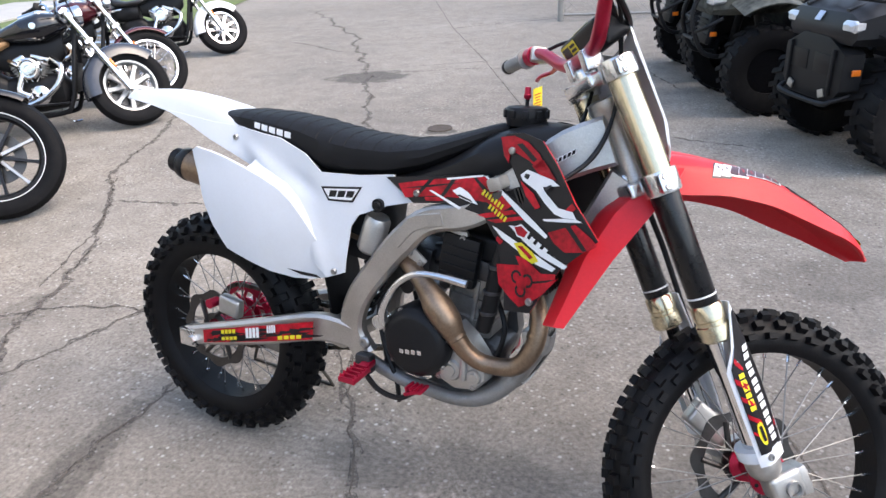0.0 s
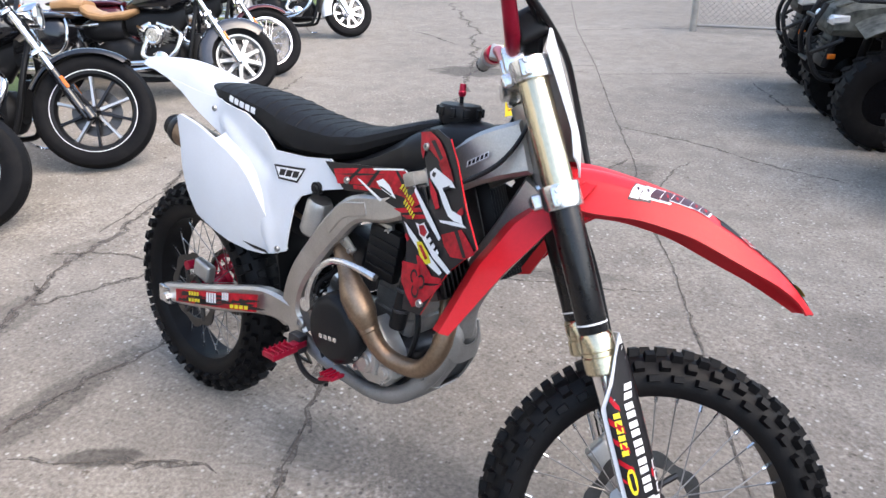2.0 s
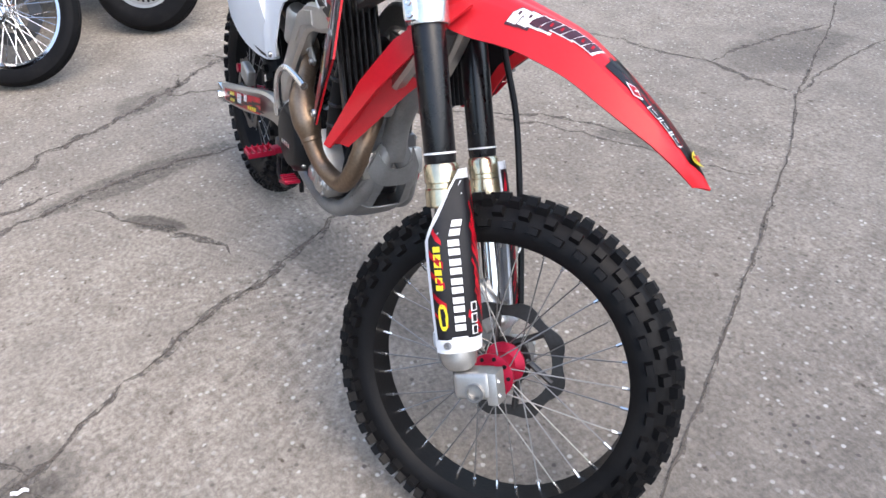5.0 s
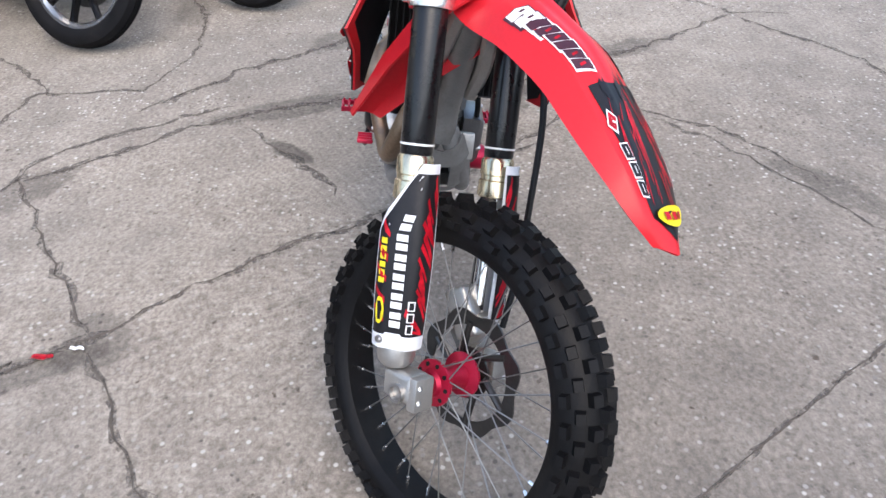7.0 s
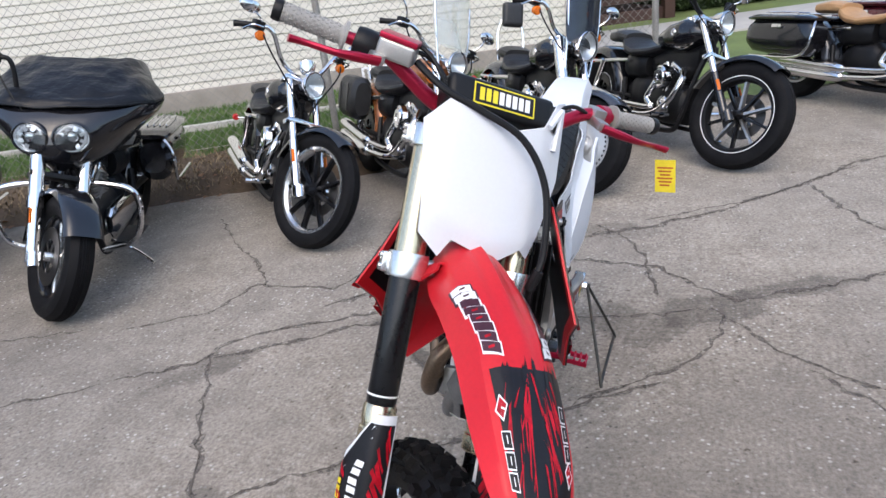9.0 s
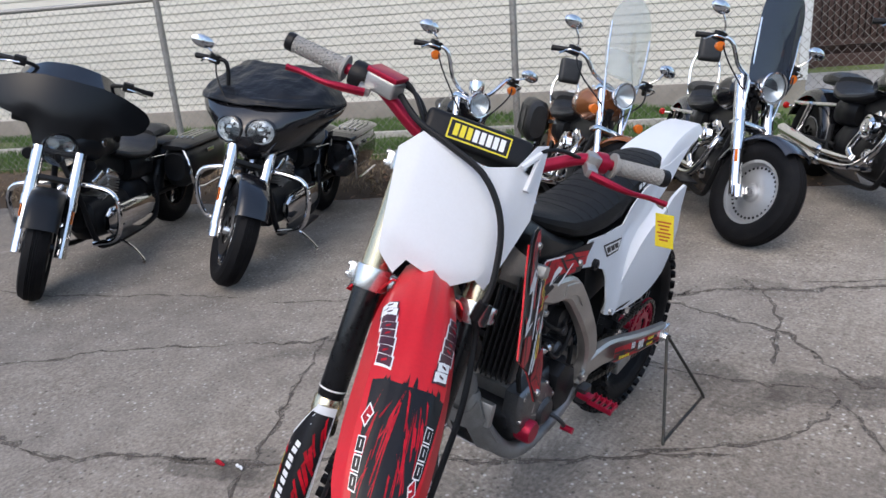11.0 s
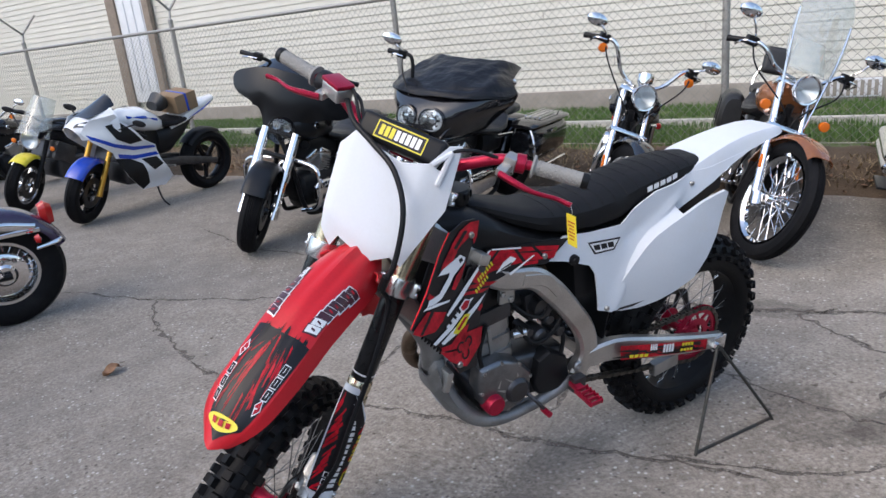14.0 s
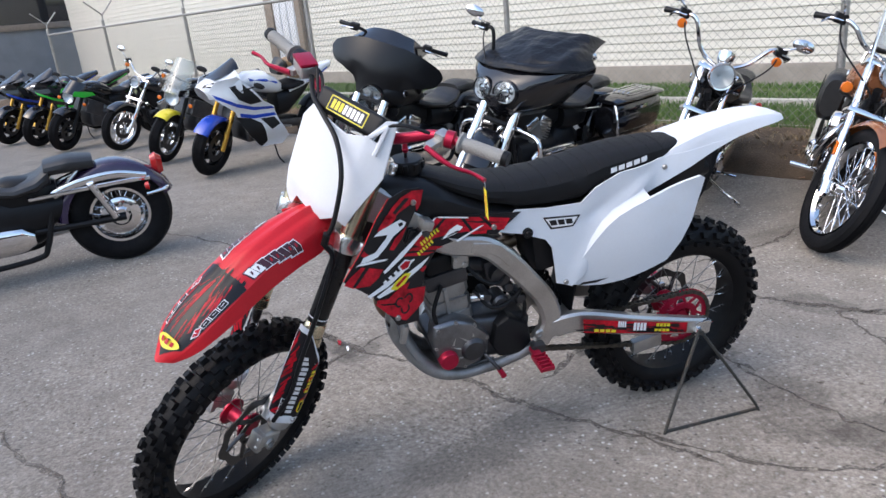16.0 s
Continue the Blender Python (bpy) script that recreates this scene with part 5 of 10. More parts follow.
for x, z in ((-0.075, 0.694), (-0.048, 0.672)):
    bm = B()
    bolt(bm, (x, -0.096, z), (0, -1, 0), 0.008)
    part("tab_bolt", bm, steel, engine)

# -- exhaust
bm = tube(B(), [(0.105, -0.015, 0.645), (0.190, -0.030, 0.642), (0.242, -0.076, 0.600), (0.244, -0.100, 0.530), (0.205, -0.110, 0.476), (0.135, -0.118, 0.470), (0.095, -0.128, 0.493), (0.070, -0.136, 0.528), (0.050, -0.140, 0.562), (0.022, -0.140, 0.596), (-0.004, -0.132, 0.620), (-0.05, -0.105, 0.645), (-0.14, -0.066, 0.680), (-0.34, -0.060, 0.725)], [0.020, 0.020, 0.021, 0.021, 0.021, 0.0205, 0.021, 0.023, 0.033, 0.034, 0.026, 0.021, 0.022, 0.024], 18)
exhaust = part("exhaust_header", bm, titan, dirt_bike, "heat-stained brown exhaust header")
for a, b, r in (((0.072, -0.1355, 0.525), (0.068, -0.1365, 0.531), 0.0245), ((0.246, -0.090, 0.556), (0.246, -0.095, 0.546), 0.0225)):
    m, l = between(a, b)
    part("weld_bead", lathe(B(), [(r - 0.003, -l * 0.5), (r, 0), (r, l), (r - 0.003, l * 1.5)], 20, m), titan, exhaust)
m, l = between((-0.38, -0.048, 0.735), (-0.818, -0.060, 0.822))
part("muffler", lathe(B(), [(0.024, -0.03), (0.042, 0.0), (0.045, 0.02), (0.045, l - 0.03), (0.044, l)], 24, m), titan, exhaust, "titanium muffler can")
part("muffler_end", lathe(B(), [(0.046, l - 0.020), (0.047, l - 0.016), (0.043, l + 0.008), (0.034, l + 0.018), (0.034, l + 0.040), (0.028, l + 0.040), (0.024, l + 0.0)], 24, m), black_plastic, exhaust, "black muffler end cap")

# -- tank, cap, seat
def section(x, zl, zh, w, n=16, square=2.6):
    out = []
    for j in range(n):
        a = 2 * math.pi * j / n
        c, s_ = math.cos(a), math.sin(a)
        out.append(Vector((x, w * math.copysign(abs(c) ** (2 / square), c), (zl + zh) / 2 + (zh - zl) / 2 * math.copysign(abs(s_) ** (2 / square), s_))))
    return out


def body(stations, k=4):
    """A rounded body lofted along x through (x, low, high, half width)."""
    st = spline([Vector((i, 0, 0)) for i in range(len(stations))], k)
    arr, xs = np.array(stations), np.linspace(0, len(stations) - 1, (len(stations) - 1) * k + 1)
    rows = np.array([np.interp(xs, range(len(stations)), arr[:, c]) for c in range(4)]).T
    return loft(B(), [section(*r) for r in rows])


tank = part("fuel_tank", body([(-0.14, 0.845, 0.862, 0.080), (-0.06, 0.830, 0.890, 0.098), (0.02, 0.835, 0.930, 0.103), (0.10, 0.850, 0.980, 0.104), (0.18, 0.870, 1.008, 0.094), (0.25, 0.905, 1.004, 0.074), (0.305, 0.935, 0.985, 0.046)]), black_plastic, dirt_bike, "black plastic fuel tank")
bm = lathe(B(), [(0.030, -0.02), (0.042, -0.015), (0.046, 0.0), (0.046, 0.018), (0.042, 0.024), (0.018, 0.026), (0, 0.026)], 28, Matrix.Translation((0.158, 0, 1.012)))
cap = part("fuel_cap", bm, black_plastic, tank, "black knurled fuel cap")
for i in range(10):
    a = 2 * math.pi * i / 10
    part("cap_grip", boxy(B(), (0.010, 0.014, 0.018), Matrix.Translation((0.158, 0, 1.022)) @ Matrix.Rotation(a, 4, "Z") @ Matrix.Translation((0.046, 0, 0)), 0.003), black_plastic, cap)
part("vent_tube", tube(B(), [(0.158, 0, 1.036), (0.158, 0, 1.056)], 0.0045, 8, 1), black_plastic, cap)
bm = lathe(B(), [(0, 0.026), (0.006, 0.026), (0.007, 0.02), (0.007, 0.012), (0.0085, 0.010), (0.0085, 0.004), (0.006, 0)], 14, Matrix.Translation((0.158, 0, 1.052)))
part("vent_cap", bm, red_metal, cap, "red anodised vent")
SEAT = [(-0.712, 0.966, 0.974, 0.030), (-0.665, 0.942, 0.978, 0.062), (-0.60, 0.922, 0.983, 0.080), (-0.50, 0.903, 0.981, 0.090), (-0.40, 0.880, 0.972, 0.095), (-0.33, 0.846, 0.960, 0.098), (-0.24, 0.846, 0.948, 0.099), (-0.14, 0.858, 0.944, 0.099), (-0.05, 0.885, 0.953, 0.094), (0.03, 0.922, 0.976, 0.080), (0.095, 0.955, 0.996, 0.055), (0.130, 0.975, 1.000, 0.030)]
seat = part("seat", body(SEAT, 4), seat_vinyl, dirt_bike, "black ribbed gripper seat cover")
sa = np.array(SEAT)
for k in range(13):
    u = -0.60 + k * 0.042
    zl, zh, w = (float(np.interp(u, sa[:, 0], sa[:, c])) for c in (1, 2, 3))
    arc = [Vector((u, w * q, (zl + zh) / 2 + (zh - zl) / 2 * (1 - abs(q) ** 2.6) ** (1 / 2.6) - 0.001)) for q in np.linspace(-0.93, 0.93, 15)]
    part("seat_rib", tube(B(), arc, 0.0018, 6, 1), seat_vinyl, seat)
for s in (-1, 1):
    def seat_f(u, v, s=s):
        zl, zh, w = (float(np.interp(u, sa[:, 0], sa[:, c])) for c in (1, 2, 3))
        b = (v - (zl + zh) / 2) / ((zh - zl) / 2)
        return Vector((u, s * w * (1 - min(0.999, abs(b)) ** 2.6) ** (1 / 2.6), v))
    for k in range(5):
        u = -0.540 + k * 0.0255
        z = 0.946 - k * 0.0035
        c = ((u, z), (u + 0.020, z - 0.003), (u + 0.020, z + 0.011), (u, z + 0.014))
        part("letter_bar", quad_on(B(), seat_f, c, 0.0016 * -s, 2), white_sticker, seat, "white bar on the seat side")


# -- white rear bodywork
def panel_y(x, z):
    ridge = x - float(np.interp(z, [0.60, 0.70, 0.80, 0.86, 0.91], [-0.300, -0.352, -0.425, -0.490, -0.570]))
    dent = ((x + 0.374) * 0.55 + (z - 0.822) * 0.84, (z - 0.822) * 0.55 - (x + 0.374) * 0.84)
    y = 0.104 + 0.022 * max(0, 1 - ((x + 0.22) / 0.22) ** 2) * max(0, min(1, (0.86 - z) / 0.2))
    y -= 0.013 * max(0, min(1, (-0.50 - x) / 0.19))
    return y + 0.009 * math.exp(-(ridge / 0.034) ** 2) - 0.011 * math.exp(-(dent[0] / 0.020) ** 2 - (dent[1] / 0.045) ** 2)


RF = np.array([(-1.050, 1.002, 0.048, 0.988), (-1.010, 1.013, 0.066, 0.988), (-0.940, 1.016, 0.073, 0.981), (-0.860, 1.012, 0.076, 0.965), (-0.775, 1.001, 0.083, 0.938), (-0.69, 0.984, 0.094, 0.906), (-0.60, 0.957, 0.101, 0.876), (-0.50, 0.922, 0.103, 0.850)])


def blade_y(x, z):
    """Half width of the rear fender's flank at a height."""
    zc, w, ze = (float(np.interp(x, RF[:, 0], RF[:, i])) for i in (1, 2, 3))
    q = min(1.0, max(0.0, ((zc - z) / max(0.001, zc - ze) - 0.072) / 0.928))
    return w * (0.75 + 0.25 * q ** 0.91)


def body_y(x, z):
    """The side panel runs flush into the rear fender's flank."""
    t = min(1.0, max(0.0, (-0.50 - x) / 0.12))
    t = t * t * (3 - 2 * t)
    return panel_y(x, z) * (1 - t) + (blade_y(x, z) + 0.0015) * t


BODY = [(-0.860, 0.968), (-0.780, 0.960), (-0.690, 0.950), (-0.60, 0.946), (-0.530, 0.940), (-0.444, 0.930), (-0.368, 0.898), (-0.322, 0.858), (-0.21, 0.862), (-0.118, 0.874), (-0.052, 0.820), (-0.130, 0.800), (-0.208, 0.768), (-0.228, 0.738), (-0.242, 0.622), (-0.290, 0.604), (-0.345, 0.640), (-0.420, 0.715), (-0.500, 0.800), (-0.545, 0.852), (-0.610, 0.878), (-0.690, 0.905), (-0.780, 0.940), (-0.860, 0.966)]
CARD = [(-0.714, 0.880), (-0.700, 0.889), (-0.650, 0.881), (-0.587, 0.867), (-0.530, 0.852), (-0.475, 0.833), (-0.430, 0.811), (-0.394, 0.782), (-0.362, 0.743), (-0.335, 0.703), (-0.288, 0.642), (-0.264, 0.612), (-0.300, 0.597), (-0.347, 0.584), (-0.400, 0.581), (-0.465, 0.590), (-0.530, 0.609), (-0.604, 0.632), (-0.650, 0.690), (-0.682, 0.755), (-0.704, 0.830)]


def card_y(x, z):
    back = min(1.0, max(0.0, (-0.29 - x) / 0.26))
    return 0.115 + 0.020 * back * back * (3 - 2 * back) + 0.020 * max(0, 1 - ((x + 0.50) / 0.24) ** 2 - ((z - 0.72) / 0.17) ** 2)


for s in (-1, 1):
    pan = part("side_panel", panel(B(), BODY, body_y, 0.004, 0.010, s), white_plastic, dirt_bike, "white plastic side panel")
    part("number_panel", panel(B(), CARD, card_y, 0.009, 0.02, s), white_plastic, pan, "bulging white rear number panel")
    pf = lambda u, v, s=s: Vector((u, s * panel_y(u, v), v))
    edge = [Vector((x, 0, z)) for x, z in CARD[4:12]]
    rings = []
    for i, p in enumerate(edge):
        d = (edge[min(i + 1, len(edge) - 1)] - edge[max(i - 1, 0)]).normalized()
        up = Vector((-d.z, 0, d.x)) * (1 if d.x > 0 else -1)
        q = p + up * 0.030
        y0, y1 = card_y(p.x, p.z) - 0.003, panel_y(q.x, q.z) - 0.002
        rings.append([Vector((p.x + (q.x - p.x) * t, s * (y0 + (y1 - y0) * t ** 0.7 - 0.010 * math.sin(math.pi * t)), p.z + (q.z - p.z) * t)) for t in (0, 0.25, 0.5, 0.75, 1)])
    part("panel_web", loft(B(), rings, False, False), white_plastic, pan)
    o = -s
    part("winged_sticker", quad_on(B(), pf, ((-0.320, 0.824), (-0.200, 0.836), (-0.224, 0.796), (-0.297, 0.792)), 0.0010 * o, 3), dark_sticker, pan, "dark winged sticker on the side panel")
    part("winged_sticker_inner", quad_on(B(), pf, ((-0.311, 0.820), (-0.208, 0.830), (-0.228, 0.801), (-0.293, 0.797)), 0.0016 * o, 3), white_sticker, pan)
    for k in range(3):
        u = -0.297 + k * 0.025
        part("letter_bar", quad_on(B(), pf, ((u + 0.002, 0.802 + k * 0.002), (u + 0.022, 0.804 + k * 0.002), (u + 0.028, 0.820 + k * 0.002), (u + 0.006, 0.818 + k * 0.002)), 0.0022 * o, 2), dark_sticker, pan)
    part("panel_slot", quad_on(B(), lambda u, v, s=s: Vector((u, s * card_y(u, v), v)), ((-0.415, 0.606), (-0.335, 0.598), (-0.320, 0.590), (-0.375, 0.592)), 0.001 * o, 3), dark_sticker, pan)
    for x, z, y in ((-0.272, 0.621, panel_y(-0.272, 0.621) + 0.001), (-0.600, 0.918, body_y(-0.600, 0.918) + 0.001)):
        bm = B()
        bolt(bm, (x, s * y, z), (0, s, 0), 0.008)
        part("panel_bolt", bm, steel, pan)
    bm = lathe(B(), [(0, 0.008), (0.007, 0.008), (0.009, 0.004), (0.015, 0.004), (0.015, -0.01)], 20, Matrix.Translation((-0.152, s * 0.114, 0.800)) @ Matrix.Rotation(radians(-90 * s), 4, "X"))
    part("panel_grommet", bm, black_plastic, pan, "round rubber mount")


def rear_fender_f(u, v):
    x = -1.050 + u * 0.550
    zc, w, ze = (float(np.interp(x, RF[:, 0], RF[:, i])) for i in (1, 2, 3))
    a = abs(v)
    z = zc - (zc - ze) * (0.12 * a if a < 0.6 else 0.072 + 0.928 * ((a - 0.6) / 0.4) ** 1.1)
    y = w * (v * 1.25 if a < 0.6 else math.copysign(0.75 + (a - 0.6) / 0.4 * 0.25, v))
    return Vector((x, y, z))


part("rear_fender", sheet(B(), rear_fender_f, 0, 1, -1, 1, 30, 24, 0.004), white_plastic, dirt_bike, "white plastic rear fender")
bm = boxy(B(), (0.30, 0.165, 0.20), Matrix.Translation((-0.33, 0, 0.755)) @ Matrix.Rotation(radians(8), 4, "Y"), 0.03)
sheet(bm, lambda u, v: Vector((-0.325 - 0.05 * u - 0.28 * u ** 3, v * 0.075, 0.47 + 0.42 * u)), 0, 1, -1, 1, 12, 4, 0.004)
# Black sheet added so that the gap above the number panel stays dark.
sheet(bm, lambda u, v: Vector((-0.40 - 0.36 * u, 0.066 + 0.008 * math.sin(3 * u), 0.735 + 0.130 * u + (0.150 - 0.06 * u) * v)), 0, 1, 0, 1, 8, 3, 0.004)
part("airbox", bm, black_plastic, dirt_bike, "black airbox and inner mudguard, with an added dark sheet")
bm = lathe(B(), [(0, 0), (0.026, 0.0), (0.032, 0.008), (0.032, 0.085), (0.026, 0.095), (0, 0.095)], 22, between((-0.200, -0.082, 0.675), (-0.168, -0.084, 0.765))[0])
part("shock_reservoir", bm, alu, dirt_bike, "grey shock reservoir")
bm = tube(B(), [(-0.30, 0, 0.44), (-0.20, 0, 0.66)], 0.022, 12, 1)
shock = part("rear_shock", bm, black_plastic, dirt_bike, "rear shock with spring")
coil = between((-0.29, 0, 0.465), (-0.20, 0, 0.663))[0]
part("spring", tube(B(), [coil @ Vector((0.034 * math.cos(i * 0.6), 0.034 * math.sin(i * 0.6), 0.0028 * i)) for i in range(70)], 0.006, 8, 1), black_plastic, shock, "coil spring")

# -- swingarm, chain, pegs, pedal
bm = B()
for s in (-1, 1):
    beam(bm, [(-0.215, s * 0.088, 0.440), (-0.33, s * 0.108, 0.455), (-0.50, s * 0.126, 0.412), (-0.66, s * 0.130, 0.370), (-0.795, s * 0.130, 0.338)], [0.064, 0.074, 0.072, 0.064, 0.052], 0.034)
boxy(bm, (0.09, 0.20, 0.06), Matrix.Translation((-0.305, 0, 0.435)) @ Matrix.Rotation(radians(12), 4, "Y"), 0.015)
swing = part("swingarm", bm, alu_frame, dirt_bike, "aluminium swingarm with racing stickers")
for s in (-1, 1):
    sf = lambda u, v, s=s: Vector((u, s * (0.1475 - 0.06 * max(0, u + 0.50) ** 1.2), 0.412 + (u + 0.50) * 0.262 + v))
    o = -s
    part("swingarm_sticker", quad_on(B(), sf, ((-0.715, -0.020), (-0.335, -0.026), (-0.330, 0.024), (-0.715, 0.019)), 0.0010 * o, 8), red_sticker, swing, "red swingarm sticker")
    rg = random.Random(7)
    for k in range(34):
        u = -0.705 + rg.random() * 0.34
        z = -0.022 + rg.random() * 0.03
        w = 0.02 + 0.05 * rg.random()
        part("swingarm_sticker_dark", quad_on(B(), sf, ((u, z), (u + w, z + 0.006 * rg.random()), (u + w + 0.012, z + 0.004 + 0.006 * rg.random()), (u + 0.008, z + 0.010)), 0.0015 * o, 2), dark_sticker, swing)
    for u, w, z, h, mt in ((-0.645, 0.055, 0.004, 0.012, yellow_sticker), (-0.645, 0.060, -0.015, 0.010, yellow_sticker), (-0.555, 0.050, -0.012, 0.030, white_sticker), (-0.480, 0.030, 0.000, 0.022, white_sticker), (-0.445, 0.080, -0.021, 0.011, yellow_sticker)):
        for k in range(4):
            a = u + k * w / 4
            part("letter_bar", quad_on(B(), sf, ((a, z), (a + w / 4 * 0.78, z), (a + w / 4 * 0.78, z + h), (a, z + h)), 0.0021 * o, 1), mt, swing)
    bm = boxy(B(), (0.060, 0.040, 0.052), Matrix.Translation((-0.778, s * 0.131, 0.338)), 0.005)
    lathe(bm, [(0, 0.018), (0.013, 0.018), (0.014, 0.014), (0.014, -0.02)], 6, Matrix.Translation((-0.755, s * 0.145, 0.337)) @ Matrix.Rotation(radians(-90 * s), 4, "X"))
    part("axle_block", bm, polished, swing, "machined axle block")
bm = boxy(B(), (0.075, 0.030, 0.055), Matrix.Translation((-0.665, -0.085, 0.435)) @ Matrix.Rotation(radians(10), 4, "Y"), 0.010, 3)
part("rear_brake_caliper", bm, alu, swing, "cast rear brake caliper")
bm = lathe(B(), [(0, -0.016), (0.014, -0.016), (0.014, 0.016), (0, 0.016)], 16, Matrix.Translation((-0.735, -0.085, 0.432)) @ ROT_Y)
part("caliper_plug", bm, red_metal, swing)


def chain_path():
    a, ra, b, rb = Vector((-0.135, 0.400)), 0.030, Vector((-0.755, 0.337)), 0.100
    d = (b - a)
    L = d.length
    pts = []
    ang = math.atan2(d.y, d.x)
    off = math.acos((rb - ra) / L)
    t0, t1 = ang - (math.pi - off), ang + (math.pi - off)
    up_a, up_b = a + Vector((math.cos(t1), math.sin(t1))) * ra, b + Vector((math.cos(t1), math.sin(t1))) * rb
    dn_a, dn_b = a + Vector((math.cos(t0), math.sin(t0))) * ra, b + Vector((math.cos(t0), math.sin(t0))) * rb
    for k in range(24):
        pts.append(dn_a.lerp(dn_b, k / 24))
    for k in range(16):
        t = t0 + (t1 + 0 - t0) * k / 16
        pts.append(b + Vector((math.cos(t), math.sin(t))) * rb)
    for k in range(24):
        pts.append(up_b.lerp(up_a, k / 24))
    for k in range(8):
        t = t1 + (2 * math.pi - (t1 - t0)) * k / 8
        pts.append(a + Vector((math.cos(t), math.sin(t))) * ra)
    return pts


raw = chain_path()
dist = np.cumsum([0] + [(raw[i] - raw[i - 1]).length for i in range(1, len(raw))] + [(raw[0] - raw[-1]).length])
xs, zs = [p.x for p in raw] + [raw[0].x], [p.y for p in raw] + [raw[0].y]
links = int(dist[-1] / 0.0159)
bm = B()
for i in range(links):
    d0, d1 = dist[-1] * i / links, dist[-1] * (i + 1) / links
    p = Vector((np.interp(d0, dist, xs), 0, np.interp(d0, dist, zs)))
    q = Vector((np.interp(d1, dist, xs), 0, np.interp(d1, dist, zs)))
    a = math.atan2(q.z - p.z, q.x - p.x)
    w = 0.0085 if i % 2 else 0.0055
    for s in (-1, 1):
        boxy(bm, (0.021, 0.002, 0.013), Matrix.Translation((p + q) / 2 + Vector((0, 0.066 + s * w, 0))) @ Matrix.Rotation(-a, 4, "Y"))
    boxy(bm, (0.009, 0.016, 0.009), Matrix.Translation(p + Vector((0, 0.066, 0))))
tagged(part("chain", bm, chain_steel, dirt_bike, "oily drive chain"), kind="")
bm = boxy(B(), (0.11, 0.030, 0.050), Matrix.Translation((-0.62, 0.066, 0.268)) @ Matrix.Rotation(radians(6), 4, "Y"), 0.008)
part("chain_guide", bm, alu, dirt_bike, "chain guide under the swingarm")
for s in (-1, 1):
    pm = Matrix.Translation((-0.172, s * 0.190, 0.396)) @ Matrix.Rotation(radians(-4 * s), 4, "X") @ Matrix.Diagonal((0.90, 0.86, 0.75, 1))
    bm = B()
    for x in (-0.022, 0.022):
        boxy(bm, (0.006, 0.085, 0.018), pm @ Matrix.Translation((x, 0, 0)), 0.0015)
    for k in range(5):
        boxy(bm, (0.044, 0.006, 0.018), pm @ Matrix.Translation((0, -0.038 + k * 0.019, 0)), 0.001)
        for x in (-0.022, 0.022):
            boxy(bm, (0.005, 0.007, 0.009), pm @ Matrix.Translation((x, -0.034 + k * 0.017, 0.013)), 0.0005, taper=0.5)
    boxy(bm, (0.03, 0.05, 0.024), pm @ Matrix.Translation((0, -s * 0.062, -0.002)), 0.006)
    part("footpeg", bm, red_metal, dirt_bike, "red toothed footpeg")
    bm = boxy(B(), (0.045, 0.03, 0.05), Matrix.Translation((-0.185, s * 0.125, 0.396)), 0.008)
    part("peg_bracket", bm, alu_dark, dirt_bike)
bm = tube(B(), [(-0.195, -0.130, 0.385), (-0.135, -0.150, 0.350), (-0.070, -0.158, 0.345), (-0.030, -0.158, 0.368)], 0.007, 8)
part("brake_pedal", bm, black_plastic, dirt_bike, "rear brake pedal")
bm = boxy(B(), (0.050, 0.040, 0.008), Matrix.Translation((-0.018, -0.160, 0.380)) @ Matrix.Rotation(radians(-20), 4, "Y"), 0.002)
for k in range(4):
    boxy(bm, (0.006, 0.036, 0.010), Matrix.Translation((-0.036 + k * 0.012, -0.160, 0.386)) @ Matrix.Rotation(radians(-20), 4, "Y"))
part("pedal_tip", bm, red_metal, dirt_bike, "red toothed pedal tip")

# -- radiators and shrouds
def row_of_bars(gx, a, b, n, h, mt, off):
    """Slanted bars in place of small lettering, from a to b."""
    a, b = Vector((*a, 0)), Vector((*b, 0))
    d = (b - a) / n
    up = Vector((-d.y, d.x, 0)).normalized() * h
    for k in range(n):
        p = a + d * k
        c = [p - up * 0.5, p + d * 0.58 - up * 0.5, p + d * 0.72 + up * 0.5, p + d * 0.14 + up * 0.5]
        gx([(q.x, q.y) for q in c], mt, off, "letter_bar")


